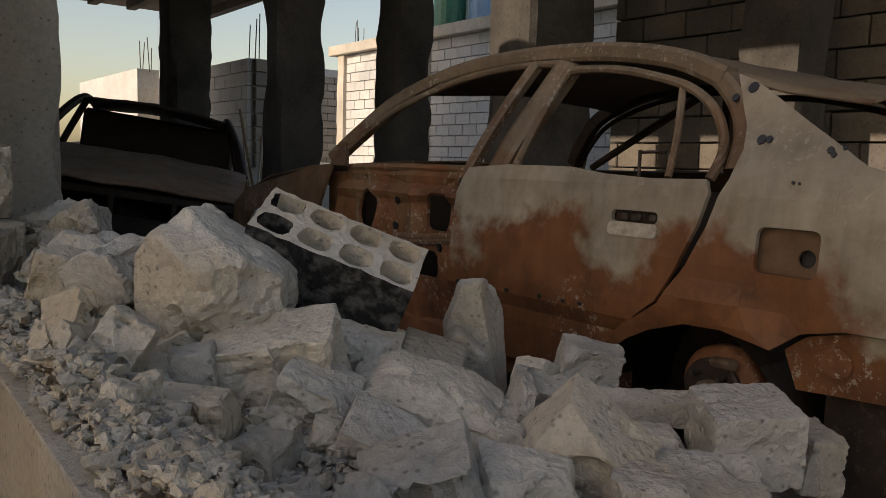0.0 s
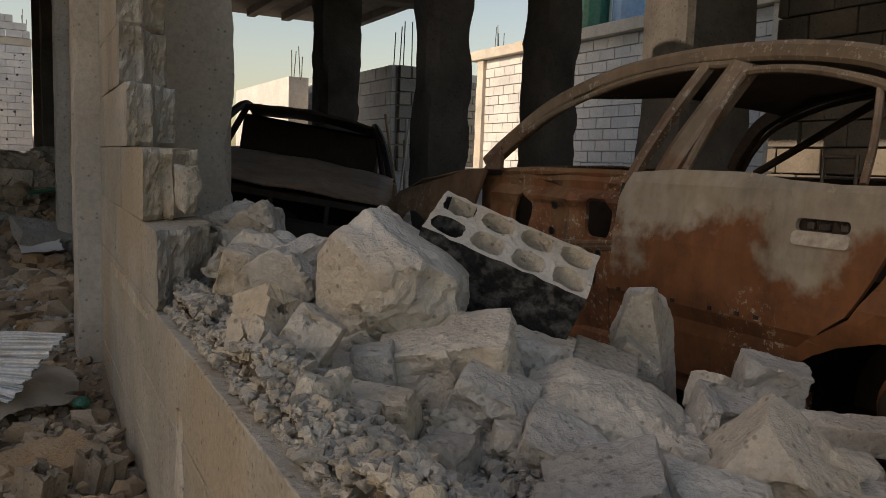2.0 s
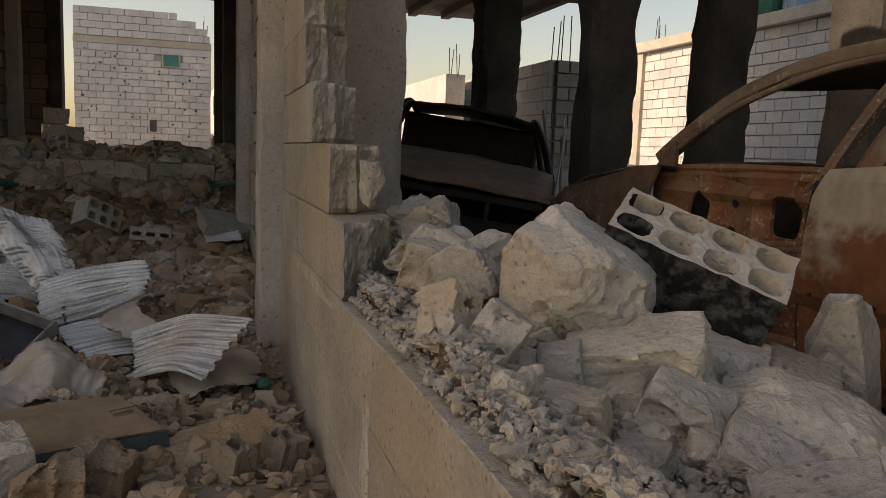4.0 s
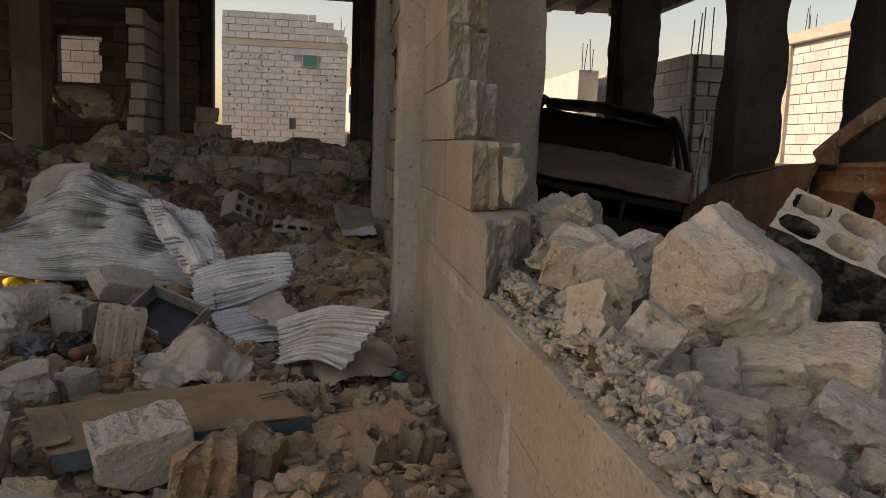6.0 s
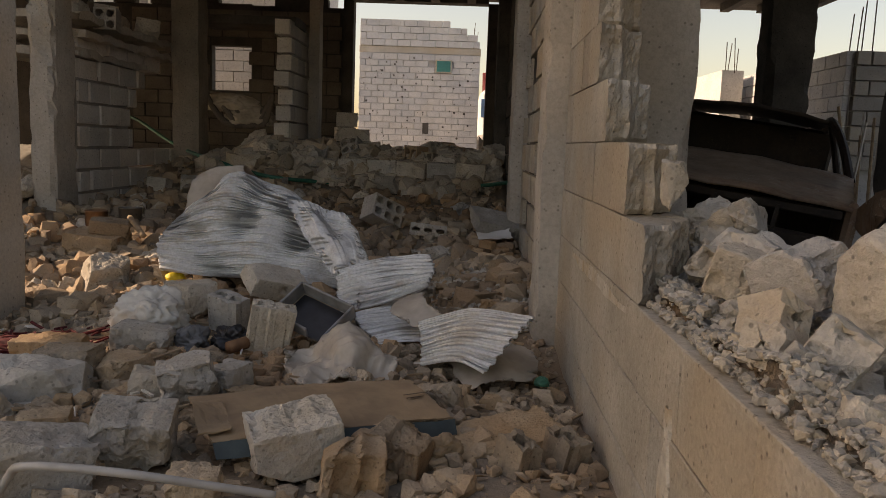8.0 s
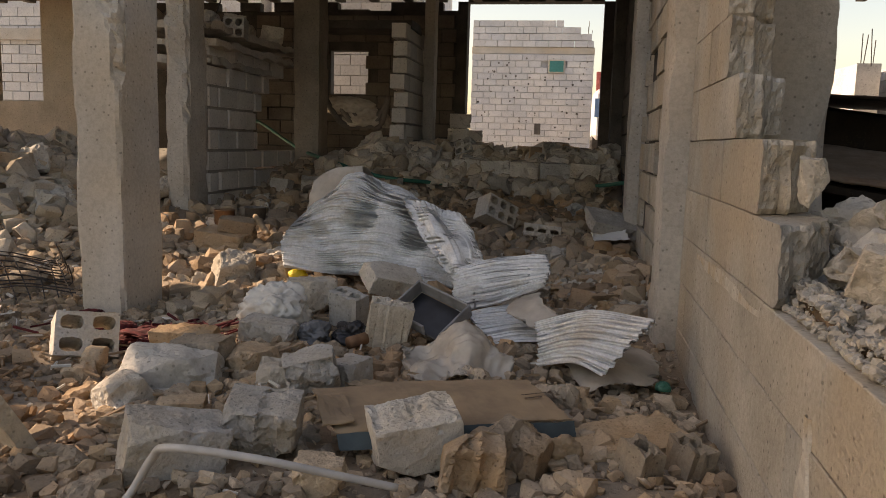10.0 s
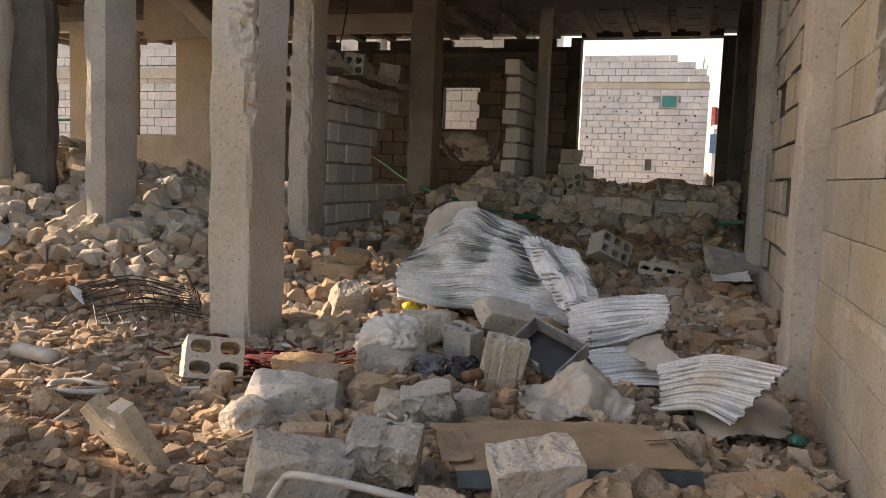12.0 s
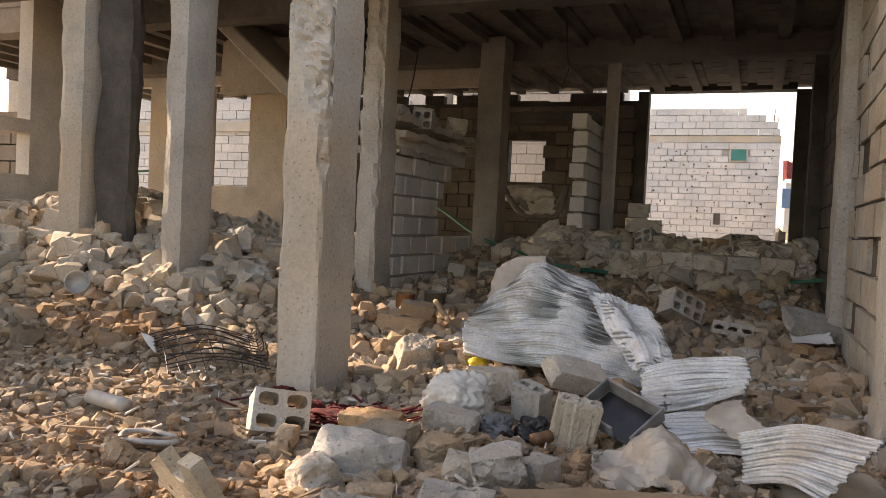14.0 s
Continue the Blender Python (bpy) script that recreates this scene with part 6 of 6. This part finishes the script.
loose(85, 0.12, 1.40, -0.05, 2.0, 0.05, 0.19, SHAPES, "broken grey stone on the heap", 11)
loose(110, -3.4, -0.05, 1.1, 3.8, 0.06, 0.16, SHAPES_W, "broken warm-grey stone on the floor", 12)
loose(50, -4.6, -0.1, 3.8, 7.8, 0.09, 0.24, SHAPES, "broken block piece on the floor", 13)
loose(25, -8.0, -4.2, 4.4, 7.2, 0.16, 0.36, SHAPES, "broken block on the heap", 14, 0.1, 1.3)
loose(20, -3.1, -0.1, 8.5, 9.5, 0.18, 0.38, SHAPES, "broken block on the ridge", 15, 0.05, 1.2)

# ---- fallen sheets and loose things in the room ----


def patch(rows, nu, nv, waves=0, amp=0.0, along="u", crumple=0.02, crumple_scale=4.0, rag=0.02, thick=0.0025, seed=0.0, ang=0.0, even=False):
    """A bent sheet through rows of points, with corrugation, crumples and torn edges."""
    rng = random.Random(int(seed * 10) + 1)
    lines = []
    for r in rows:
        pts = curve_pts(r, 24)
        lines.append([pts[round(i * (len(pts) - 1) / nu)] for i in range(nu + 1)])
    grid = []
    for i in range(nu + 1):
        col = curve_pts([l[i] for l in lines], 24)
        grid.append([col[round(j * (len(col) - 1) / nv)] for j in range(nv + 1)])
    P = np.array([[list(p) for p in c] for c in grid])
    du = np.gradient(P, axis=0)
    dv = np.gradient(P, axis=1)
    n = np.cross(du, dv)
    n = n / (np.linalg.norm(n, axis=2, keepdims=True) + 1e-9)
    bm = bmesh.new()
    vs = []
    for i in range(nu + 1):
        row = []
        for j in range(nv + 1):
            u, v = i / nu, j / nv
            w = (u if along == "u" else v) + ang * (v if along == "u" else u)
            p = Vector(P[i, j])
            fade = 0.55 + 0.45 * noise.noise((p.x * 2.5 + seed, p.y * 2.5, p.z * 2.5))
            off = amp * math.sin(2 * math.pi * waves * w) * (1.0 if even else fade)
            off += crumple * noise.noise(p * crumple_scale + Vector((seed, 0, 0))) + crumple * (0.16 if waves else 0.45) * (abs(noise.noise(p * crumple_scale * 3.1 + Vector((0, seed, 0)))) - 0.2)
            p += Vector(n[i, j]) * off
            if i in (0, nu) or j in (0, nv):
                eu = Vector(du[i, j]).normalized() * (1 if i == 0 else -1 if i == nu else 0)
                ev = Vector(dv[i, j]).normalized() * (1 if j == 0 else -1 if j == nv else 0)
                p += (eu + ev) * rag * max(0.0, noise.noise((u * 9 + seed, v * 9, 2.0)) + rng.uniform(-0.1, 0.5))
            row.append(p)
        vs.append(row)
    top = [[bm.verts.new(p) for p in r] for r in vs]
    low = [[bm.verts.new(vs[i][j] - Vector(n[i, j]) * thick) for j in range(nv + 1)] for i in range(nu + 1)]
    for i in range(nu):
        for j in range(nv):
            bm.faces.new((top[i][j], top[i + 1][j], top[i + 1][j + 1], top[i][j + 1]))
            bm.faces.new((low[i][j], low[i][j + 1], low[i + 1][j + 1], low[i + 1][j]))
    for i in range(nu):
        for j in (0, nv):
            bm.faces.new((top[i][j], low[i][j], low[i + 1][j], top[i + 1][j]))
    for j in range(nv):
        for i in (0, nu):
            bm.faces.new((top[i][j], top[i][j + 1], low[i][j + 1], low[i][j]))
    return bm


def tin(rows, label, mat=None, **kw):
    return single("tin_sheet", patch(rows, **kw), mat or M_TIN, label, "sheet metal", "fallen tin sheets", smooth=True)


tin([[(-2.25, 4.10, 0.24), (-1.99, 4.10, 0.22), (-1.69, 4.10, 0.22), (-1.32, 4.10, 0.19), (-1.10, 4.10, 0.15)],
     [(-2.29, 4.24, 0.44), (-2.04, 4.22, 0.49), (-1.73, 4.24, 0.51), (-1.42, 4.24, 0.46), (-1.12, 4.24, 0.33)],
     [(-2.20, 4.42, 0.57), (-1.88, 4.42, 0.81), (-1.67, 4.42, 0.72), (-1.38, 4.42, 0.63), (-1.13, 4.42, 0.40)],
     [(-2.23, 4.75, 0.50), (-1.94, 4.75, 0.64), (-1.68, 4.75, 0.60), (-1.37, 4.75, 0.46), (-1.12, 4.75, 0.27)]],
    "large crumpled corrugated tin sheet, dented and holed", nu=90, nv=260, waves=15, amp=0.008, along="v", crumple=0.07, crumple_scale=4.5, rag=0.05, seed=1.0, ang=0.10, even=True)
tin([[(-2.27, 4.55, 0.50), (-2.05, 4.56, 0.60), (-1.83, 4.55, 0.74)], [(-2.23, 4.60, 0.76), (-2.08, 4.60, 0.85), (-1.88, 4.60, 0.87)], [(-2.15, 4.80, 0.74), (-1.98, 4.82, 0.80), (-1.75, 4.80, 0.70)]],
    "dusty folded tin sheet behind the large one", M_TIN_DUSTY, nu=30, nv=24, crumple=0.03, rag=0.03, seed=2.0)
tin([[(-1.57, 4.30, 0.71), (-1.36, 4.30, 0.67), (-1.17, 4.30, 0.56)], [(-1.40, 4.10, 0.49), (-1.22, 4.08, 0.50), (-1.04, 4.10, 0.41)], [(-1.20, 3.90, 0.29), (-1.09, 3.88, 0.31), (-0.97, 3.92, 0.34)]],
    "white folded tin flap with torn holes", nu=60, nv=70, waves=2, amp=0.012, along="u", crumple=0.07, crumple_scale=6.0, rag=0.06, seed=3.0)
tin([[(-1.13, 3.78, 0.34), (-0.88, 3.80, 0.42), (-0.63, 3.76, 0.44)], [(-1.12, 3.62, 0.29), (-0.86, 3.60, 0.37), (-0.60, 3.60, 0.39)], [(-1.07, 3.42, 0.18), (-0.84, 3.40, 0.25), (-0.62, 3.46, 0.33)]],
    "bright corrugated tin sheet with a torn end", nu=50, nv=120, waves=7, amp=0.009, along="v", crumple=0.03, rag=0.05, seed=4.0, even=True)
tin([[(-1.0, 3.38, 0.19), (-0.84, 3.44, 0.22), (-0.67, 3.47, 0.25)], [(-0.94, 3.18, 0.17), (-0.76, 3.24, 0.19), (-0.62, 3.26, 0.21)], [(-0.82, 2.98, 0.14), (-0.70, 2.98, 0.16), (-0.55, 3.0, 0.16)]],
    "flattened grey tin sheet half under rubble", nu=36, nv=120, waves=10, amp=0.006, along="v", crumple=0.03, rag=0.05, seed=5.0)
tin([[(-0.64, 2.92, 0.26), (-0.42, 2.84, 0.35), (-0.16, 2.66, 0.37)], [(-0.62, 2.80, 0.21), (-0.44, 2.70, 0.29), (-0.23, 2.58, 0.31)], [(-0.61, 2.64, 0.15), (-0.47, 2.55, 0.20), (-0.36, 2.50, 0.17)]],
    "corrugated tin sheet with a curled end by the wall", nu=40, nv=144, waves=10, amp=0.011, along="v", crumple=0.012, rag=0.02, seed=6.0, even=True)
tin([[(-0.57, 2.90, 0.16), (-0.36, 2.95, 0.2), (-0.13, 2.92, 0.16)], [(-0.5, 2.7, 0.13), (-0.32, 2.72, 0.15), (-0.12, 2.74, 0.12)], [(-0.42, 2.5, 0.11), (-0.3, 2.54, 0.12), (-0.16, 2.62, 0.11)]],
    "torn pale tin scrap under the corrugated sheet", M_TIN_DUSTY, nu=30, nv=24, crumple=0.05, rag=0.07, seed=7.0)
tin([[(-1.18, 2.68, 0.18), (-0.95, 2.72, 0.26), (-0.72, 2.68, 0.2)], [(-1.15, 2.56, 0.14), (-0.92, 2.56, 0.22), (-0.70, 2.56, 0.15)], [(-1.05, 2.42, 0.1), (-0.9, 2.4, 0.14), (-0.72, 2.44, 0.12)]],
    "crumpled dusty metal foil with torn edges", M_TIN_DUSTY, nu=44, nv=34, crumple=0.10, crumple_scale=7.0, rag=0.07, seed=8.0)
tin([[(-0.62, 2.92, 0.24), (-0.78, 3.05, 0.27), (-0.72, 3.2, 0.3)], [(-0.50, 2.98, 0.28), (-0.62, 3.12, 0.32), (-0.6, 3.28, 0.33)]],
    "dusty bent tin strip with wires", M_TIN_DUSTY, nu=24, nv=10, crumple=0.04, rag=0.04, seed=9.0)


def cardboard():
    c = empty("cardboard_box", "flattened brown cardboard box with a teal printed edge", "cardboard", (-0.9, 2.0, 0.12))
    top = patch([[(-1.37, 2.12, 0.155), (-1.0, 2.24, 0.175), (-0.63, 2.28, 0.20)], [(-1.28, 1.95, 0.16), (-0.94, 2.06, 0.18), (-0.56, 2.16, 0.185)], [(-1.17, 1.76, 0.145), (-0.86, 1.86, 0.165), (-0.47, 2.02, 0.16)]], 40, 16, 0, 0.0, "u", 0.012, 5.0, 0.008, 0.006, 3.0)
    part("panel", top, M_CARD, c)
    side = patch([[(-1.17, 1.755, 0.150), (-0.86, 1.855, 0.168), (-0.465, 2.015, 0.162)], [(-1.15, 1.735, 0.105), (-0.85, 1.835, 0.115), (-0.455, 2.0, 0.115)]], 30, 3, 0, 0.0, "u", 0.006, 5.0, 0.004, 0.006, 3.4)
    part("printed_edge", side, M_CARD_EDGE, c, "teal printed side of the box")
    bm = patch([[(-1.36, 2.10, 0.15), (-1.26, 2.13, 0.165)], [(-1.30, 1.95, 0.19), (-1.20, 1.99, 0.18)], [(-1.22, 1.78, 0.16), (-1.12, 1.80, 0.165)]], 8, 14, 0, 0.0, "u", 0.03, 6.0, 0.01, 0.005, 4.0)
    part("flap", bm, M_CARD, c, "bent cardboard flap")
    for k, (y, w) in enumerate(((2.145, 0.085), (2.125, 0.06))):
        bm = bmesh.new()
        box(bm, -w / 2, w / 2, -0.004, 0.004, -0.0008, 0.0008)
        bmesh.ops.transform(bm, matrix=pose(-0.60, y, 0.199 - 0.006 * k, -8, -4, 20), verts=bm.verts[:])
        part("print_mark", bm, M_CARD_INK, c)


M_CARD_INK = plain("brown_ink", (0.12, 0.075, 0.045), 0.85, 0.0, (0.09, 0.06, 0.04), 20.0)
cardboard()


def soft_lump(name, x, y, z, sx, sy, sz, mat, label, cat, seed, rough=0.16, scale=3.2):
    bm = bmesh.new()
    bmesh.ops.create_icosphere(bm, subdivisions=5, radius=1.0)
    o = Vector((seed, seed * 2, 0))
    for v in bm.verts:
        q = v.co.copy()
        k = 1.0 + rough * noise.noise(q * 1.3 + o) * 1.6 - rough * 1.3 * abs(noise.noise(q * scale + o)) - rough * 0.6 * abs(noise.noise(q * scale * 2.6 + o))
        v.co = Vector((q.x * sx, q.y * sy, max(q.z, -0.45) * sz)) * k
    ob = single(name, bm, mat, label, cat, smooth=True)
    ob.location = (x, y, z)
    return ob


soft_lump("plastic_sack", -1.93, 3.20, 0.17, 0.19, 0.16, 0.15, M_SACK, "crumpled white plastic sack in the rubble", "sack", 3.0, 0.22, 3.4)
soft_lump("plastic_sack", -3.45, 9.5, 1.45, 0.36, 0.25, 0.16, M_SACKDIRTY, "dirty full sack piled in the dark recess", "sack", 5.0, 0.12)
soft_lump("plastic_sack", -3.2, 9.45, 1.28, 0.34, 0.24, 0.17, M_SACKDIRTY, "dirty full sack piled in the dark recess", "sack", 6.0, 0.12)
soft_lump("rag", -1.50, 3.06, 0.11, 0.10, 0.08, 0.07, M_BLACK, "dark rag among the stones", "rag", 7.0, 0.3)
soft_lump("rag", -1.68, 3.02, 0.11, 0.09, 0.08, 0.07, M_RAGGREY, "grey rag among the stones", "rag", 8.0, 0.3)
soft_lump("rag", -2.40, 2.92, 0.065, 0.24, 0.14, 0.05, M_RED, "dark red shredded cloth on the floor", "rag", 9.0, 0.4, 6.0)
soft_lump("rag", -2.62, 3.02, 0.065, 0.13, 0.10, 0.045, M_RED, "dark red shredded cloth on the floor", "rag", 10.0, 0.4, 6.0)
soft_lump("rag", -2.95, 3.20, 0.09, 0.09, 0.04, 0.03, M_RED, "dark red shredded cloth by the column", "rag", 11.0, 0.4, 6.0)
soft_lump("paper_scrap", -0.50, 1.84, 0.13, 0.06, 0.045, 0.05, M_CARD, "crumpled printed paper bag", "paper", 12.0, 0.25, 5.0)
soft_lump("plastic_bottle", -2.17, 4.14, 0.19, 0.065, 0.05, 0.04, M_YELLOW, "flattened yellow plastic container", "container", 13.0, 0.1)
soft_lump("plastic_bottle", -0.13, 2.56, 0.13, 0.03, 0.03, 0.025, M_GREEN, "small green plastic scrap by the wall", "container", 14.0, 0.1)


def shreds(name, x, y, n, rx, ry, mat, label, seed, l0=0.05, l1=0.16, z=0.03):
    r = random.Random(seed)
    vs, fs = [], []
    for i in range(n):
        px_, py_, a = r.gauss(x, rx), r.gauss(y, ry), r.uniform(0, 6.28)
        l, w = r.uniform(l0, l1), r.uniform(0.004, 0.012)
        zz = gz(px_, py_) + r.uniform(0.0, z) + 0.025
        d, s = Vector((math.cos(a), math.sin(a), r.uniform(-0.3, 0.3))) * l / 2, Vector((-math.sin(a), math.cos(a), r.uniform(-0.5, 0.5))) * w / 2
        c = Vector((px_, py_, zz))
        b = len(vs)
        up = Vector((0, 0, 0.004))
        for q in (c - d - s, c + d - s, c + d + s, c - d + s):
            vs.append((q - up)[:])
        for q in (c - d - s, c + d - s, c + d + s, c - d + s):
            vs.append((q + up)[:])
        fs += [(b, b + 3, b + 2, b + 1), (b + 4, b + 5, b + 6, b + 7), (b, b + 1, b + 5, b + 4), (b + 1, b + 2, b + 6, b + 5), (b + 2, b + 3, b + 7, b + 6), (b + 3, b, b + 4, b + 7)]
    me = bpy.data.meshes.new(name)
    me.from_pydata(vs, [], fs)
    me.materials.append(mat)
    return tagged(new(name, me), label, "litter", kind="stuff")


shreds("red_shreds", -2.45, 2.95, 220, 0.20, 0.11, M_RED, "dark red shreds of cloth and fibre", 1)
shreds("wood_splinters", -2.2, 2.6, 130, 0.9, 0.7, M_WOOD, "splinters of wood and reed over the floor", 2, 0.04, 0.2)
shreds("paper_scraps", -3.0, 2.6, 120, 1.0, 0.6, M_SACK, "scraps of pale paper and plastic", 3, 0.03, 0.09)


def black_tray():
    t = empty("plastic_tray", "broken black plastic tray lying tilted", "tray", (-1.13, 3.12, 0.2))
    m = pose(-1.13, 3.10, 0.22, 32, 14, -28)
    for nme, b in (("bottom", (-0.15, 0.15, -0.10, 0.10, -0.012, 0.0)), ("rim", (-0.16, -0.148, -0.11, 0.11, 0.0, 0.075)), ("rim", (0.148, 0.16, -0.11, 0.11, 0.0, 0.075)),
                   ("rim", (-0.148, 0.148, 0.098, 0.11, 0.0, 0.075)), ("rim", (-0.148, 0.05, -0.11, -0.098, 0.0, 0.06))):
        bm = bmesh.new()
        box(bm, *b, 0.004)
        bmesh.ops.transform(bm, matrix=m, verts=bm.verts[:])
        part(nme, bm, M_BLACK if nme == "bottom" else M_TRAYRIM, t)


black_tray()


def bar(name, pts, r, mat, label, cat, n=6, seg=8):
    bm = bmesh.new()
    tube(bm, curve_pts(pts, n), r, seg)
    return single(name, bm, mat, label, cat, smooth=True)


bar("bent_pipe", [(-1.60, 1.20, 0.05), (-1.56, 1.30, 0.13), (-1.51, 1.32, 0.22), (-1.45, 1.30, 0.26), (-1.24, 1.31, 0.25), (-1.04, 1.37, 0.20), (-0.9, 1.42, 0.16)], 0.011, M_PIPE, "bent pale metal pipe over the stones", "pipe")
bar("garden_hose", [(-4.9, 9.3, 1.3), (-4.55, 9.2, 1.22), (-3.99, 8.8, 0.97), (-3.58, 8.5, 0.84), (-2.99, 8.2, 0.71), (-2.55, 8.0, 0.63), (-1.98, 8.3, 0.58), (-1.1, 8.4, 0.56), (-0.38, 8.3, 0.60), (0.01, 8.0, 0.67)], 0.022, M_GREEN, "green hose slung across the room", "hose")
bar("metal_pipe", [(-3.54, 2.44, 0.13), (-3.27, 2.39, 0.13)], 0.035, M_PIPE, "short grey pipe in the rubble", "pipe", 4, 14)
bar("rubber_loop", [(-2.99, 2.10, 0.12), (-2.93, 2.02, 0.12), (-2.80, 2.03, 0.12), (-2.72, 2.08, 0.12), (-2.78, 2.14, 0.12), (-2.92, 2.15, 0.12), (-2.99, 2.10, 0.12)], 0.012, M_PIPE, "pale oval rubber loop on the floor", "loop")
bar("wooden_stick", [(-2.95, 5.3, 0.42), (-2.62, 4.75, 0.36)], 0.022, M_WOOD, "splintered wooden stick in the rubble", "stick", 3, 6)
bar("clay_pipe", [(-1.46, 2.86, 0.13), (-1.40, 2.93, 0.14)], 0.028, M_RUSTPOT, "short rusty pipe stub", "pipe", 3, 14)
for k, (x0, z0, x1, z1) in enumerate(((-9.69, 2.4, -9.45, 1.3), (-9.42, 2.25, -9.5, 1.3), (-9.6, 1.6, -9.3, 1.35))):
    bar("black_cable", [(x0, 9.5, z0), ((x0 + x1) / 2 + 0.07, 9.48, (z0 + z1) / 2), (x1 - 0.35, 9.5, 1.31)], 0.025, M_BLACK, "black cable hanging in the window opening", "cable")
bar("green_rail", [(-10.75, 9.5, 1.62), (-9.74, 9.5, 1.66)], 0.02, M_GREEN, "thin green pipe across the window opening", "pipe")
bar("white_rail", [(-12.5, 6.6, 1.32), (-8.9, 6.55, 1.35)], 0.02, M_WHITE, "thin white pipe along the dark wall", "pipe")
bar("hanging_wire", [(-2.63, 7.8, CEIL), (-2.60, 7.8, 2.9), (-2.58, 7.8, 2.75), (-2.64, 7.8, 2.58)], 0.008, M_BLACK, "black wire hanging from the ceiling", "wire")
bar("hanging_wire", [(-4.9, 9.0, CEIL), (-5.0, 9.0, 2.7), (-5.2, 9.0, 2.3), (-5.25, 9.0, 2.1)], 0.010, M_BLACK, "black wire hanging from the ceiling", "wire")
bar("hanging_wire", [(-3.98, 6.40, 1.05), (-4.0, 6.34, 0.95), (-4.03, 6.36, 0.7), (-3.98, 6.3, 0.4)], 0.008, M_PIPE, "grey cable hanging down a column", "wire")
for k in range(3):
    bar("roof_strut", [(-3.76 + 0.2 * k, 9.35, 1.6 - 0.1 * k), (-3.5 + 0.15 * k, 9.3, 1.25), (-3.2 + 0.1 * k, 9.3, 1.22), (-2.9, 9.35, 1.5 + 0.05 * k)], 0.04, M_WALLBROWN, "sagging strip of dark cloth in the recess", "cloth")


def wire_mesh():
    w = empty("wire_mesh", "tangled wire reinforcement mesh on the floor", "wire mesh", (-3.75, 3.6, 0.12))
    r = random.Random(6)
    for k in range(9):
        t = k / 8
        a, b = Vector((-4.45 + 0.55 * t, 3.78 + 0.45 * t, 0.17)), Vector((-3.55 + 0.4 * t, 2.98 + 0.35 * t, 0.15))
        bm = bmesh.new()
        tube(bm, curve_pts([a, (a + b) / 2 + Vector((r.uniform(-0.05, 0.05), 0, r.uniform(0.02, 0.12))), b], 4), 0.004, 5)
        part("wire", bm, M_STEEL, w)
    for k in range(12):
        t = k / 11
        a, b = Vector((-4.45 + 0.9 * t, 3.78 - 0.8 * t, 0.18)), Vector((-3.9 + 0.75 * t, 4.23 - 0.9 * t, 0.17))
        bm = bmesh.new()
        tube(bm, curve_pts([a, (a + b) / 2 + Vector((0, 0, r.uniform(0.0, 0.1))), b, b + Vector((0, 0, r.choice((0, 0.12))))], 4), 0.004, 5)
        part("wire", bm, M_STEEL, w)


wire_mesh()


def pot(x, y, z, r, h, mat, label):
    bm = bmesh.new()
    seg = 20
    prof = [(r * 0.9, 0), (r, 0.1 * h), (r, h), (r * 1.05, h), (r * 1.05, h * 0.96), (r * 0.92, h * 0.96), (r * 0.88, 0.1 * h)]
    rings = [[bm.verts.new((rr * math.cos(2 * math.pi * k / seg), rr * math.sin(2 * math.pi * k / seg), hh)) for k in range(seg)] for rr, hh in prof]
    for p, q in zip(rings, rings[1:]):
        for k in range(seg):
            bm.faces.new((p[k], p[(k + 1) % seg], q[(k + 1) % seg], q[k]))
    bm.faces.new(rings[0][::-1])
    bm.faces.new(rings[-1])
    ob = single("metal_can", bm, mat, label, "can", smooth=True)
    ob.location = (x, y, z)
    return ob


pot(-3.42, 5.75, 0.22, 0.085, 0.20, M_RUSTPOT, "rusty open tin can standing in rubble")
pot(-3.20, 5.88, 0.22, 0.09, 0.22, M_WALLBROWN, "sooty tin can standing in rubble")
ob = pot(-5.6, 4.25, 0.42, 0.09, 0.06, M_PIPE, "round grey lid tipped on the heap")
ob.rotation_euler = (1.2, 0.2, 0.6)
tin([[(-4.45, 3.72, 0.2), (-4.28, 3.66, 0.2)], [(-4.15, 3.48, 0.17), (-4.02, 3.40, 0.16)]], "white bent metal strip on the floor", M_WHITE, nu=8, nv=12, crumple=0.02, rag=0.01, seed=11.0)
split_block(-0.20, 6.05, 0.42, 0.40, 0.32, 0.10, 20, 20, 10, M_RUBBLE, "tilted pale slab against the wall foot")
tin([[(-0.36, 5.95, 0.34), (-0.10, 6.0, 0.42)], [(-0.34, 5.72, 0.30), (-0.06, 5.78, 0.34)]], "white sheet scrap by the wall foot", M_WHITE, nu=10, nv=10, crumple=0.03, rag=0.02, seed=12.0)
